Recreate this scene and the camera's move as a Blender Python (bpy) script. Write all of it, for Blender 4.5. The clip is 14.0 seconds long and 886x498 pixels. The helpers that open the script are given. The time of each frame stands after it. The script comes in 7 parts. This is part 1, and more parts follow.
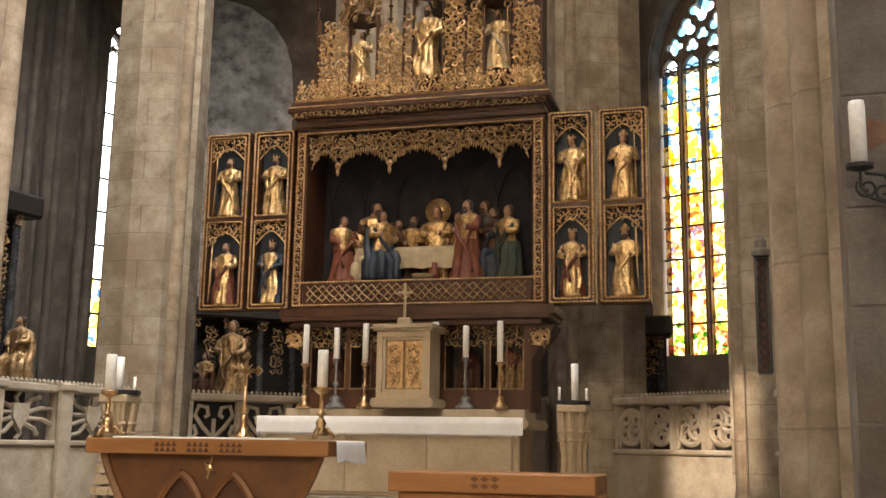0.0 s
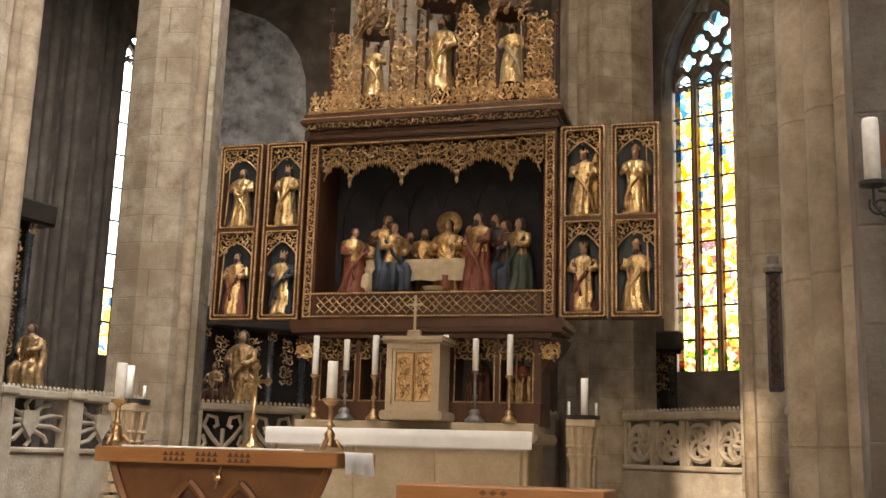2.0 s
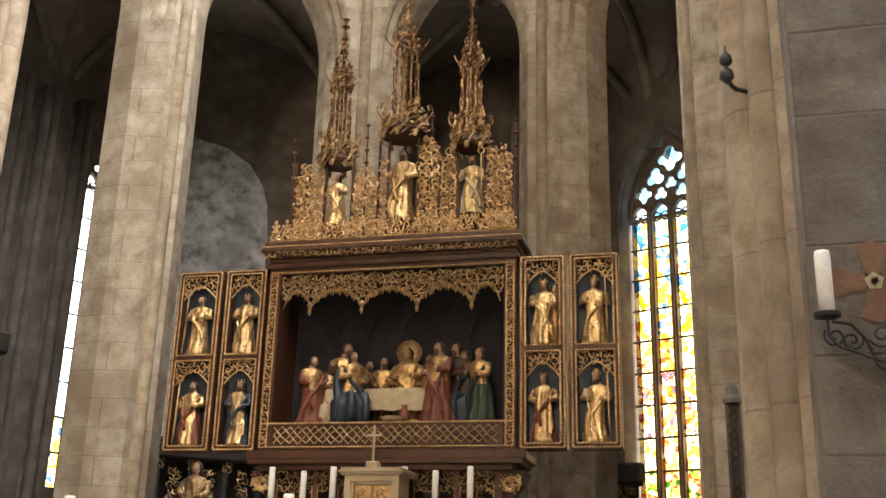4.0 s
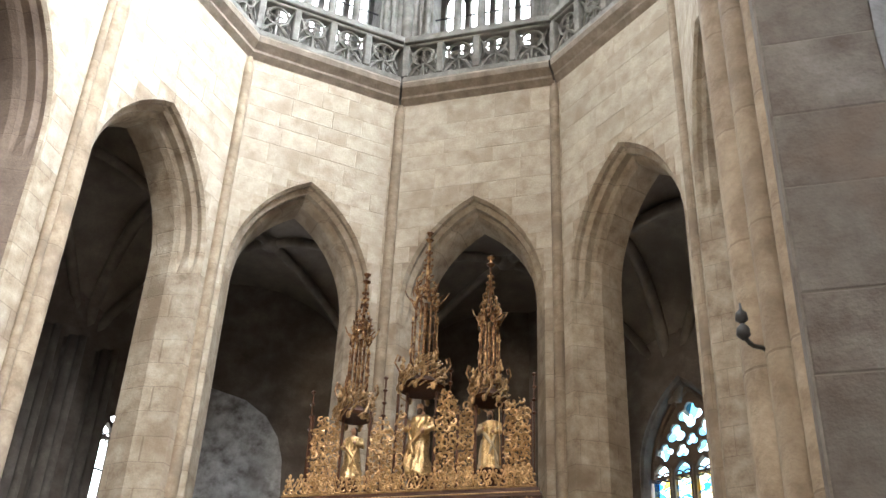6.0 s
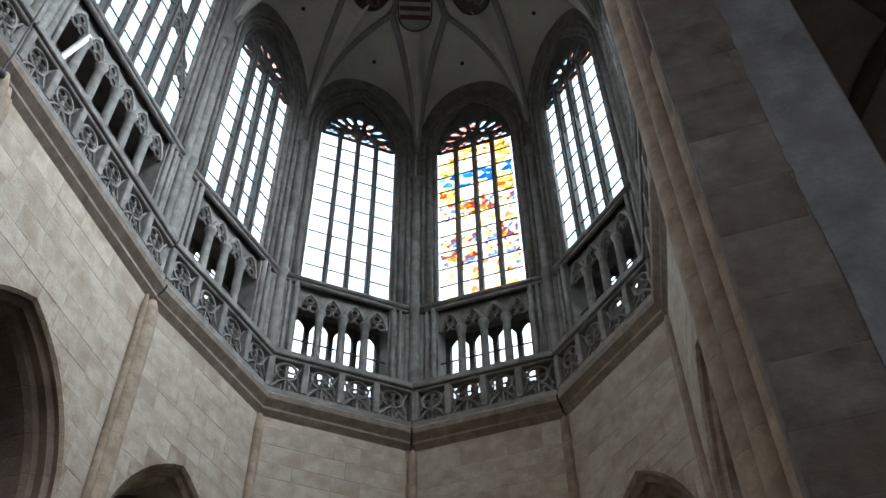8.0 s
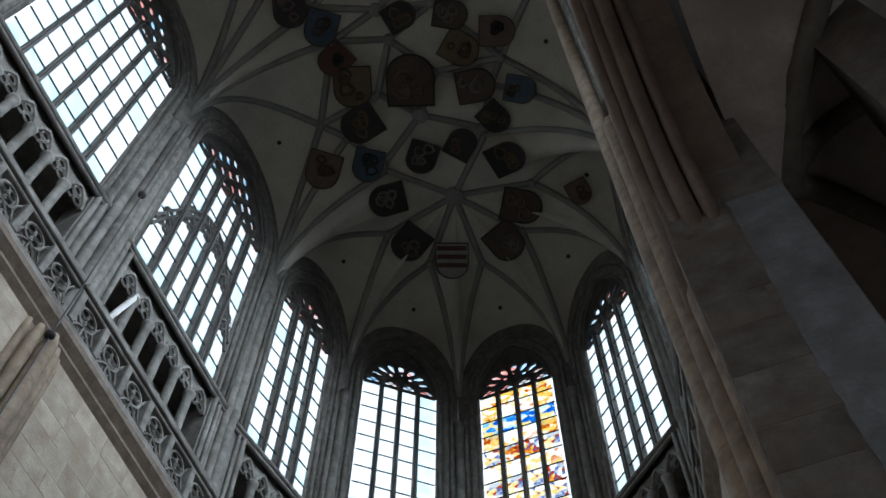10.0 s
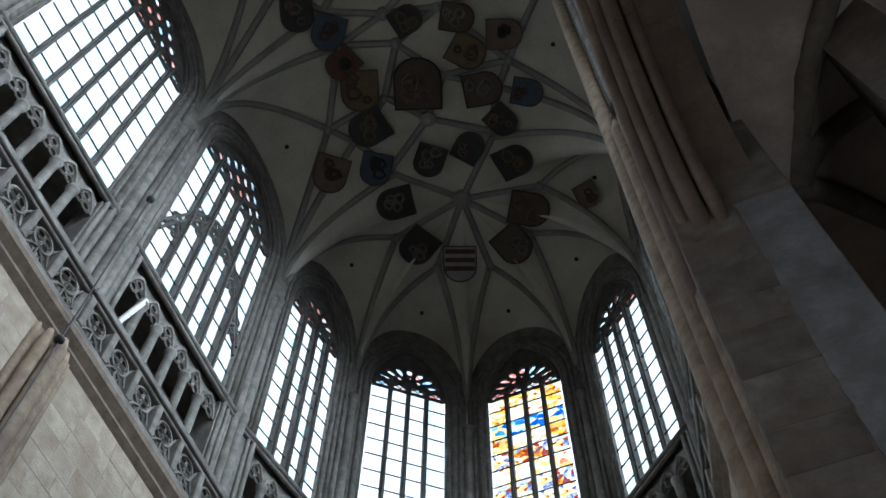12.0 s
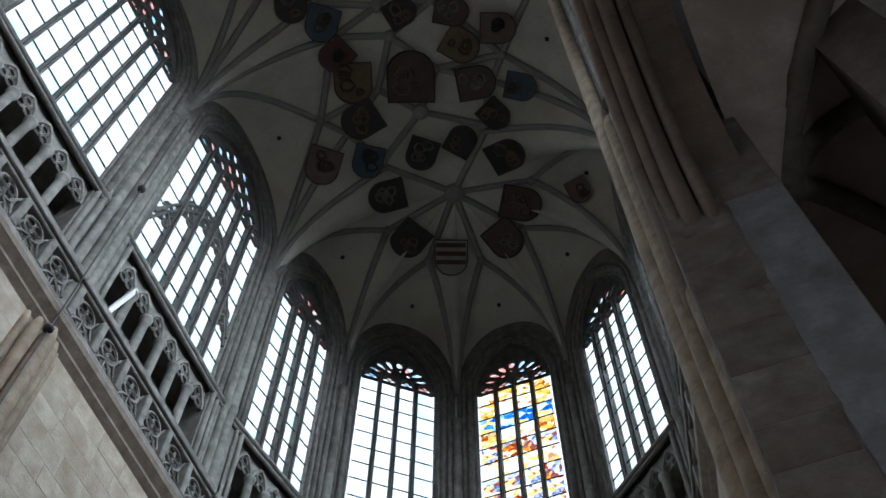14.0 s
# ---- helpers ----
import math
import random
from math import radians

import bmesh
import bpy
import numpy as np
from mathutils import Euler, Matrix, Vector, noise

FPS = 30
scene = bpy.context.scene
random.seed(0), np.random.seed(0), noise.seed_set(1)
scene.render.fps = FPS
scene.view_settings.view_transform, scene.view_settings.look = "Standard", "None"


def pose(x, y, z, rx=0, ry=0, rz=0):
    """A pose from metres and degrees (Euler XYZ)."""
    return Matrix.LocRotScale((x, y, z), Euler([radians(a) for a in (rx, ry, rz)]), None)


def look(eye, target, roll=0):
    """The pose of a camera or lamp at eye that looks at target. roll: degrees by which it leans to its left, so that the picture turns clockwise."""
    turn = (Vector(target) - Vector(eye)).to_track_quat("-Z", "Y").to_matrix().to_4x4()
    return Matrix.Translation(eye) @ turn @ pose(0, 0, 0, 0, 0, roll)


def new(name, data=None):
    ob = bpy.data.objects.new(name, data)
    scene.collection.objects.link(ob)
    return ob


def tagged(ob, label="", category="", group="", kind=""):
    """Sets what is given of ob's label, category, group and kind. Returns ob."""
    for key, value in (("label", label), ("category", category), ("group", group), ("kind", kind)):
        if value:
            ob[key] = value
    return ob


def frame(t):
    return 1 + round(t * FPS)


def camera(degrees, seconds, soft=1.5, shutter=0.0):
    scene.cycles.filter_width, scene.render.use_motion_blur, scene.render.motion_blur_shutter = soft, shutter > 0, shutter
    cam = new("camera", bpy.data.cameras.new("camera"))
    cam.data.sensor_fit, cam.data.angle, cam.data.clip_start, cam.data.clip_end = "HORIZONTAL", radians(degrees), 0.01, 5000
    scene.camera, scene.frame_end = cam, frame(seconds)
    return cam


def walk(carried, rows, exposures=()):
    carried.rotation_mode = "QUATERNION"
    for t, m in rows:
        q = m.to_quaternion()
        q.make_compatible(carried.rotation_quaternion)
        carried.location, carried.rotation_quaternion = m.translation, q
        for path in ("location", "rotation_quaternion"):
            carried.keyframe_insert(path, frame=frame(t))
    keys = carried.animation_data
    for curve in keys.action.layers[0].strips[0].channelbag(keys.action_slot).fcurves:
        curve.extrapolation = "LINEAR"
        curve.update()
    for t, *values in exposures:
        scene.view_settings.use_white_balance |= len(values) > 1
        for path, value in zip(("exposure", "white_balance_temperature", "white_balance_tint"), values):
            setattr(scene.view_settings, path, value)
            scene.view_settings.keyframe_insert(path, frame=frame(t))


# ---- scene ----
cam = camera(45.73, 14.0)
# seconds, place in metres, then degrees: looking up, leaning, turning
ROWS = [
    (0.0, 4.337, -11.803, 1.600, 10.55, -0.86, 16.32),
    (0.5, 4.337, -11.803, 1.600, 10.69, -1.05, 16.29),
    (1.0, 4.337, -11.803, 1.600, 10.76, -1.21, 16.29),
    (1.5, 4.337, -11.803, 1.600, 10.79, -1.07, 16.63),
    (2.0, 4.337, -11.803, 1.600, 11.23, -1.63, 16.78),
    (4.5, 4.337, -11.803, 1.600, 21.53, -1.64, 14.37),
    (5.0, 4.337, -11.803, 1.600, 25.19, -1.71, 14.98),
    (5.5, 4.337, -11.803, 1.600, 28.36, -1.88, 15.33),
    (6.0, 4.337, -11.803, 1.600, 32.04, -2.34, 15.23),
    (6.5, 4.337, -11.803, 1.600, 35.83, -2.13, 15.28),
    (7.0, 4.337, -11.803, 1.600, 40.30, -1.79, 15.34),
    (7.5, 4.337, -11.803, 1.600, 44.68, -1.16, 15.92),
    (8.0, 4.337, -11.803, 1.600, 50.49, 0.62, 18.52),
    (8.5, 4.337, -11.803, 1.600, 56.30, 0.56, 19.43),
    (9.0, 4.337, -11.803, 1.600, 62.12, 0.38, 20.79),
    (11.5, 4.337, -11.803, 1.600, 64.17, -0.74, 21.83),
    (12.0, 4.337, -11.803, 1.600, 63.98, -0.40, 21.87),
    (12.5, 4.337, -11.803, 1.600, 63.71, -0.33, 21.67),
    (13.0, 4.337, -11.803, 1.600, 63.64, -0.42, 21.39),
    (13.5, 4.337, -11.803, 1.600, 63.62, -0.41, 21.25),
    (14.0, 4.337, -11.803, 1.600, 63.63, -0.29, 21.01),
]
EXPOSURES = [(0.0, 0.43, 7150, 14), (2.2, 0.43, 7150, 14), (4.5, 0.68, 6800, 11), (5.5, 0.74, 6300, 10), (6.5, 0.49, 6150, 10), (7.0, 0.03, 6050, 10), (7.5, -0.57, 6000, 10),
             (8.0, -1.55, 5800, 10), (8.5, -2.5, 5750, 9), (9.0, -2.68, 5750, 8), (9.6, -2.46, 5720, 8), (11.3, -2.04, 5650, 8), (12.0, -2.02, 5650, 8), (14.0, -2.06, 5650, 8)]
walk(cam, [(t, pose(x, y, z, 90 + up, lean, turn)) for t, x, y, z, up, lean, turn in ROWS], EXPOSURES)

# ---- light ----
world = bpy.data.worlds.new("sky")
scene.world = world
world.use_nodes = True
wn = world.node_tree
sky = wn.nodes.new("ShaderNodeTexSky")
sky.sky_type, sky.sun_disc = "NISHITA", False
sky.sun_elevation, sky.sun_rotation = radians(25.5), radians(181)
wn.nodes["Background"].inputs["Strength"].default_value = 0.15
wn.links.new(sky.outputs[0], wn.nodes["Background"].inputs[0])

sun = new("sun", bpy.data.lights.new("sun", "SUN"))
sun.data.energy, sun.data.angle, sun.data.color = 4.0, radians(0.5), (1, 0.86, 0.68)
sun.matrix_world = look((3.0, -36, 20.2), (3.75, 3.3, 1.5))


def window_light(name, m, wide, high, power, tint=(0.93, 0.97, 1.0)):
    """An area lamp shining inwards: daylight in a window's opening, or an added aisle fill."""
    data = bpy.data.lights.new(name, "AREA")
    data.shape, data.size, data.size_y, data.energy, data.color = "RECTANGLE", wide, high, power, tint
    ob = new(name, data)
    ob.matrix_world = m
    return ob


# ---- materials ----
def nodes_of(name):
    m = bpy.data.materials.new(name)
    m.use_nodes = True
    return m, m.node_tree.nodes, m.node_tree.links, m.node_tree.nodes["Principled BSDF"]


def ramp(n, stops):
    r = n.new("ShaderNodeValToRGB")
    while len(r.color_ramp.elements) < len(stops):
        r.color_ramp.elements.new(0.5)
    for e, (p, c) in zip(r.color_ramp.elements, stops):
        e.position, e.color = p, (*c, 1)
    return r


def surface(name, stops, scale=2.0, fine=30.0, rough=0.8, bump=0.3, metal=0.0, spread=0.08, stretch=(1, 1, 1), stain=None, depth=0.02, course=None, sheen=0.5):
    """A worn surface: large blotches, fine grain, a shift from piece to piece, and relief."""
    m, n, l, p = nodes_of(name)
    co, mp, oi = n.new("ShaderNodeTexCoord"), n.new("ShaderNodeMapping"), n.new("ShaderNodeObjectInfo")
    mp.inputs["Scale"].default_value = stretch
    add = n.new("ShaderNodeVectorMath")
    add.operation = "MULTIPLY_ADD"
    l.new(oi.outputs["Random"], add.inputs[0])
    add.inputs[1].default_value = (37, 53, 71)
    l.new(co.outputs["Object"], add.inputs[2])
    l.new(add.outputs[0], mp.inputs[0])
    big, small = n.new("ShaderNodeTexNoise"), n.new("ShaderNodeTexNoise")
    for t, s, d in ((big, scale, 6), (small, fine, 4)):
        l.new(mp.outputs[0], t.inputs["Vector"])
        t.inputs["Scale"].default_value, t.inputs["Detail"].default_value, t.inputs["Roughness"].default_value = s, d, 0.62
    r = ramp(n, stops)
    l.new(big.outputs["Fac"], r.inputs[0])
    val = n.new("ShaderNodeMath")
    val.operation = "MULTIPLY_ADD"
    l.new(oi.outputs["Random"], val.inputs[0])
    val.inputs[1].default_value, val.inputs[2].default_value = 2 * spread, 1 - spread
    grain = n.new("ShaderNodeMath")
    grain.operation = "MULTIPLY_ADD"
    l.new(small.outputs["Fac"], grain.inputs[0])
    grain.inputs[1].default_value, grain.inputs[2].default_value = 0.5, 0.75
    both = n.new("ShaderNodeMath")
    both.operation = "MULTIPLY"
    l.new(val.outputs[0], both.inputs[0])
    l.new(grain.outputs[0], both.inputs[1])
    hsv = n.new("ShaderNodeHueSaturation")
    l.new(r.outputs[0], hsv.inputs["Color"])
    l.new(both.outputs[0], hsv.inputs["Value"])
    out = hsv.outputs[0]
    if stain:
        st, sr = n.new("ShaderNodeTexNoise"), ramp(n, [(0.52, (0, 0, 0)), (0.68, (1, 1, 1))])
        l.new(mp.outputs[0], st.inputs["Vector"])
        st.inputs["Scale"].default_value, st.inputs["Detail"].default_value = scale * 0.35, 8
        l.new(st.outputs["Fac"], sr.inputs[0])
        mix = n.new("ShaderNodeMix")
        mix.data_type = "RGBA"
        l.new(sr.outputs[0], mix.inputs["Factor"])
        l.new(out, mix.inputs["A"])
        mix.inputs["B"].default_value = (*stain, 1)
        out = mix.outputs["Result"]
    joints = None
    if course:
        sp, ad, cb, bk = n.new("ShaderNodeSeparateXYZ"), n.new("ShaderNodeMath"), n.new("ShaderNodeCombineXYZ"), n.new("ShaderNodeTexBrick")
        l.new(co.outputs["Object"], sp.inputs[0])
        l.new(sp.outputs[0], ad.inputs[0])
        l.new(sp.outputs[1], ad.inputs[1])
        l.new(ad.outputs[0], cb.inputs[0])
        l.new(sp.outputs[2], cb.inputs[1])
        l.new(cb.outputs[0], bk.inputs["Vector"])
        bk.inputs["Scale"].default_value, bk.inputs["Mortar Size"].default_value = 1.0, 0.009
        bk.inputs["Mortar Smooth"].default_value = 0.4
        bk.inputs["Brick Width"].default_value, bk.inputs["Row Height"].default_value = course
        bk.inputs["Color1"].default_value, bk.inputs["Color2"].default_value, bk.inputs["Mortar"].default_value = (0.82, 0.8, 0.78, 1), (1.12, 1.1, 1.06, 1), (0.55, 0.5, 0.45, 1)
        mu = n.new("ShaderNodeMix")
        mu.data_type, mu.blend_type = "RGBA", "MULTIPLY"
        mu.inputs["Factor"].default_value = 0.5
        l.new(out, mu.inputs["A"])
        l.new(bk.outputs["Color"], mu.inputs["B"])
        out, joints = mu.outputs["Result"], bk.outputs["Fac"]
    l.new(out, p.inputs["Base Color"])
    bp = n.new("ShaderNodeBump")
    bp.inputs["Strength"].default_value, bp.inputs["Distance"].default_value = bump, depth
    mixb = n.new("ShaderNodeMath")
    mixb.operation = "ADD"
    l.new(big.outputs["Fac"], mixb.inputs[0])
    l.new(small.outputs["Fac"], mixb.inputs[1])
    height = mixb.outputs[0]
    if joints:
        sb = n.new("ShaderNodeMath")
        sb.operation = "SUBTRACT"
        l.new(height, sb.inputs[0])
        l.new(joints, sb.inputs[1])
        height = sb.outputs[0]
    l.new(height, bp.inputs["Height"])
    l.new(bp.outputs[0], p.inputs["Normal"])
    rg = n.new("ShaderNodeMath")
    rg.operation = "MULTIPLY_ADD"
    l.new(small.outputs["Fac"], rg.inputs[0])
    rg.inputs[1].default_value, rg.inputs[2].default_value = 0.25, rough - 0.12
    l.new(rg.outputs[0], p.inputs["Roughness"])
    p.inputs["Metallic"].default_value = metal
    p.inputs["Specular IOR Level"].default_value = sheen
    return m


def glass(name, stops, scale=1.0, kind="clear"):
    """A thin leaded pane: light passes with the pane's colour, with a little gloss."""
    m, n, l, p = nodes_of(name)
    tr, mix = n.new("ShaderNodeBsdfTransparent"), n.new("ShaderNodeMixShader")
    p.inputs["Roughness"].default_value = 0.15
    p.inputs["Base Color"].default_value = (0.25, 0.27, 0.28, 1)
    co, oi = n.new("ShaderNodeTexCoord"), n.new("ShaderNodeObjectInfo")
    add = n.new("ShaderNodeVectorMath")
    add.operation = "MULTIPLY_ADD"
    l.new(oi.outputs["Random"], add.inputs[0])
    add.inputs[1].default_value = (7, 5, 9) if kind == "clear" else (3.1, 0, 2.3)
    l.new(co.outputs["Object"], add.inputs[2])
    if kind == "clear":
        t = n.new("ShaderNodeTexNoise")
        t.inputs["Scale"].default_value = scale
        l.new(add.outputs[0], t.inputs["Vector"])
        src = t.outputs["Fac"]
    else:
        t, w = n.new("ShaderNodeTexVoronoi"), n.new("ShaderNodeTexNoise")
        w.inputs["Scale"].default_value = 1.6
        l.new(add.outputs[0], w.inputs["Vector"])
        warp = n.new("ShaderNodeVectorMath")
        warp.operation = "MULTIPLY_ADD"
        l.new(w.outputs["Color"], warp.inputs[0])
        warp.inputs[1].default_value = (0.6, 0.6, 0.6)
        l.new(add.outputs[0], warp.inputs[2])
        t.inputs["Scale"].default_value = scale
        l.new(warp.outputs[0], t.inputs["Vector"])
        sep = n.new("ShaderNodeSeparateColor")
        l.new(t.outputs["Color"], sep.inputs[0])
        brush = n.new("ShaderNodeTexNoise")          # painted shading over the pieces
        brush.inputs["Scale"].default_value, brush.inputs["Detail"].default_value = scale * 1.6, 5
        l.new(add.outputs[0], brush.inputs["Vector"])
        hatch = n.new("ShaderNodeMath")
        hatch.operation = "MULTIPLY_ADD"
        l.new(brush.outputs["Fac"], hatch.inputs[0])
        hatch.inputs[1].default_value = 0.5
        l.new(sep.outputs[0], hatch.inputs[2])
        shift = n.new("ShaderNodeMath")
        shift.operation = "SUBTRACT"
        l.new(hatch.outputs[0], shift.inputs[0])
        shift.inputs[1].default_value = 0.25
        src = shift.outputs[0]
    r = ramp(n, stops)
    l.new(src, r.inputs[0])
    l.new(r.outputs[0], tr.inputs[0])
    mix.inputs[0].default_value = 0.06
    l.new(tr.outputs[0], mix.inputs[1])
    l.new(p.outputs[0], mix.inputs[2])
    l.new(mix.outputs[0], n["Material Output"].inputs[0])
    return m


STONE = surface("warm sandstone ashlar", [(0.3, (0.30, 0.24, 0.175)), (0.43, (0.37, 0.31, 0.238)), (0.56, (0.425, 0.367, 0.29)), (0.72, (0.48, 0.425, 0.35))], 3.0, 30, 0.85, 0.6, spread=0.05, stain=(0.30, 0.24, 0.175))
# Greyer pier stone, darkened further so that the pier sits in shade.
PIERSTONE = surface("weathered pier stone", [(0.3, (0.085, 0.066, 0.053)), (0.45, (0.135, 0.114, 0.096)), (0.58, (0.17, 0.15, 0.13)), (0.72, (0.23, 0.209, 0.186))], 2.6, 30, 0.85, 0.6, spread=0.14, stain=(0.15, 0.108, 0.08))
JOINT = surface("coursed sandstone", [(0.3, (0.215, 0.163, 0.112)), (0.43, (0.315, 0.255, 0.188)), (0.56, (0.39, 0.328, 0.25)), (0.72, (0.47, 0.408, 0.33))], 3.4, 30, 0.85, 0.6, stain=(0.235, 0.178, 0.122), course=(0.85, 0.43))
# Brown trim stone, made darker to include the shadow under the string course.
TRIM = surface("carved brown sandstone", [(0.3, (0.15, 0.115, 0.085)), (0.5, (0.21, 0.168, 0.128)), (0.7, (0.28, 0.232, 0.182))], 4.5, 30, 0.85, 0.4)
SHAFT = surface("ochre sandstone shaft", [(0.3, (0.19, 0.138, 0.09)), (0.5, (0.29, 0.225, 0.157)), (0.7, (0.38, 0.31, 0.228))], 4.0, 30, 0.8, 0.45, stain=(0.19, 0.142, 0.1), course=(40.0, 0.85))
GREY = surface("grey clerestory stone", [(0.3, (0.12, 0.112, 0.098)), (0.5, (0.20, 0.19, 0.17)), (0.7, (0.29, 0.28, 0.255))], 3.4, 26, 0.85, 0.4, stain=(0.125, 0.115, 0.098))
# The gloom behind the arches is put into this stone's colour.
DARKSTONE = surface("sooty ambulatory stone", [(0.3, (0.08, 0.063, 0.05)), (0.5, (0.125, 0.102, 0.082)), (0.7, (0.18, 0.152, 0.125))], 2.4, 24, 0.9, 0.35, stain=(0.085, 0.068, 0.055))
PLASTER = surface("vault plaster", [(0.3, (0.58, 0.555, 0.48)), (0.7, (0.70, 0.675, 0.595))], 1.2, 18, 0.9, 0.2, stain=(0.53, 0.50, 0.43))
RIB = surface("grey painted rib stone", [(0.3, (0.25, 0.25, 0.225)), (0.7, (0.36, 0.355, 0.325))], 1.5, 20, 0.85, 0.2)
AISLE = surface("brownish aisle plaster", [(0.3, (0.30, 0.25, 0.215)), (0.7, (0.46, 0.40, 0.355))], 1.6, 20, 0.9, 0.2, stain=(0.27, 0.225, 0.19))
# Ambulatory vault plaster, with the darkness up there painted in.
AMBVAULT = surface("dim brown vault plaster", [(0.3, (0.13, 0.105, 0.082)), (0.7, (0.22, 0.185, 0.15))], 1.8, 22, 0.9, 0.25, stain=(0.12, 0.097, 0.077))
WHITEWALL = surface("blotchy limewash", [(0.34, (0.15, 0.135, 0.12)), (0.45, (0.33, 0.315, 0.30)), (0.55, (0.47, 0.46, 0.445)), (0.66, (0.60, 0.59, 0.575))], 2.6, 26, 0.9, 0.5, stain=(0.26, 0.245, 0.225))
FLOOR = surface("worn stone paving", [(0.3, (0.24, 0.20, 0.15)), (0.7, (0.38, 0.33, 0.26))], 1.2, 22, 0.55, 0.2)
GOLD = surface("gilded carving", [(0.3, (0.36, 0.20, 0.085)), (0.7, (0.80, 0.56, 0.29))], 14, 60, 0.36, 0.4, metal=0.7, depth=0.01)
OLDGOLD = surface("tarnished gilding", [(0.3, (0.19, 0.11, 0.05)), (0.7, (0.58, 0.39, 0.20))], 14, 60, 0.42, 0.4, metal=0.6, depth=0.01)
PALEGOLD = surface("matt gold leaf drapery", [(0.3, (0.42, 0.26, 0.11)), (0.7, (0.84, 0.62, 0.33))], 8, 40, 0.3, 0.4, metal=0.85, depth=0.01)
BROWN = surface("red-brown painted oak", [(0.3, (0.044, 0.017, 0.008)), (0.7, (0.105, 0.043, 0.02))], 3, 40, 0.45, 0.2, stretch=(1, 1, 0.2), sheen=0.3)
COPPER = surface("coppery worn gilding", [(0.35, (0.07, 0.032, 0.018)), (0.5, (0.22, 0.115, 0.055)), (0.68, (0.66, 0.44, 0.22))], 9, 60, 0.34, 0.4, metal=0.8, depth=0.01)
# Ribs toned down in colour to match the unlit vaults.
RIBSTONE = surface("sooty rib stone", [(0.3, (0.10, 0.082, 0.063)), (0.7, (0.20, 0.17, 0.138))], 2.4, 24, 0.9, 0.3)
# Shrine back: the dimness inside the deep case is put into its colour.
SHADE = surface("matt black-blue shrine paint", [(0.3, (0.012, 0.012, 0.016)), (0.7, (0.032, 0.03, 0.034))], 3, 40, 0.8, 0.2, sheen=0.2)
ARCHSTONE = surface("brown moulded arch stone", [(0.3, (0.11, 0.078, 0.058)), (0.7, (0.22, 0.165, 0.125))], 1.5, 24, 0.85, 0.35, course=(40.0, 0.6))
DARK = surface("blackened oak", [(0.3, (0.012, 0.010, 0.009)), (0.7, (0.03, 0.024, 0.02))], 3, 40, 0.45, 0.2)
NAVY = surface("dark blue painted niche", [(0.3, (0.012, 0.02, 0.03)), (0.7, (0.03, 0.045, 0.06))], 3, 30, 0.6, 0.1)
OAK = surface("waxed honey oak", [(0.3, (0.25, 0.10, 0.028)), (0.7, (0.38, 0.17, 0.055))], 2.5, 50, 0.42, 0.12, stretch=(0.35, 3, 3))
OAKDARK = surface("inlaid darker oak", [(0.3, (0.11, 0.042, 0.013)), (0.7, (0.19, 0.08, 0.026))], 4, 50, 0.5, 0.12)
LINEN = surface("white altar linen", [(0.3, (0.74, 0.73, 0.71)), (0.7, (0.84, 0.83, 0.81))], 5, 160, 0.9, 0.25, spread=0.02, depth=0.004)
WAX = surface("candle wax", [(0.3, (0.86, 0.85, 0.81)), (0.7, (0.93, 0.92, 0.89))], 6, 30, 0.45, 0.05, spread=0.02)
BRASS = surface("polished brass", [(0.3, (0.34, 0.19, 0.09)), (0.7, (0.72, 0.51, 0.28))], 12, 60, 0.3, 0.1, metal=1.0, depth=0.004)
IRON = surface("black wrought iron", [(0.3, (0.012, 0.012, 0.013)), (0.7, (0.035, 0.034, 0.034))], 14, 70, 0.5, 0.3, depth=0.004)
MENSA = surface("pale limestone", [(0.3, (0.36, 0.27, 0.17)), (0.7, (0.52, 0.42, 0.29))], 1.6, 30, 0.75, 0.2)
FLESH = surface("painted limewood", [(0.3, (0.26, 0.14, 0.08)), (0.7, (0.42, 0.25, 0.155))], 9, 40, 0.5, 0.2)
RED = surface("faded red drapery", [(0.3, (0.10, 0.022, 0.012)), (0.7, (0.22, 0.062, 0.03))], 6, 40, 0.45, 0.4)
BLUE = surface("dark blue drapery", [(0.3, (0.012, 0.02, 0.034)), (0.7, (0.03, 0.046, 0.07))], 6, 40, 0.45, 0.4)
GREEN = surface("dark green drapery", [(0.3, (0.012, 0.022, 0.014)), (0.7, (0.03, 0.046, 0.027))], 6, 40, 0.45, 0.4)
CREAM = surface("cream painted cloth", [(0.3, (0.36, 0.28, 0.17)), (0.7, (0.50, 0.41, 0.27))], 6, 40, 0.7, 0.2)
LEAD = surface("lead and iron glazing bar", [(0.3, (0.03, 0.032, 0.035)), (0.7, (0.06, 0.064, 0.07))], 5, 30, 0.6, 0.1)
# Mullion stone coloured dark to give the silhouette against bright glass.
MULLION = surface("dark weathered mullion stone", [(0.3, (0.075, 0.07, 0.063)), (0.5, (0.115, 0.11, 0.10)), (0.7, (0.17, 0.163, 0.15))], 3.4, 26, 0.85, 0.4)
CLEAR = glass("clear leaded glass", [(0.3, (0.88, 0.95, 0.95)), (0.6, (0.97, 0.98, 0.98)), (0.75, (0.99, 0.99, 0.98))], 1.3)
AQUA = glass("pale aqua leaded glass", [(0.3, (0.78, 0.93, 0.95)), (0.6, (0.91, 0.97, 0.97)), (0.75, (0.96, 0.99, 0.98))], 1.5)

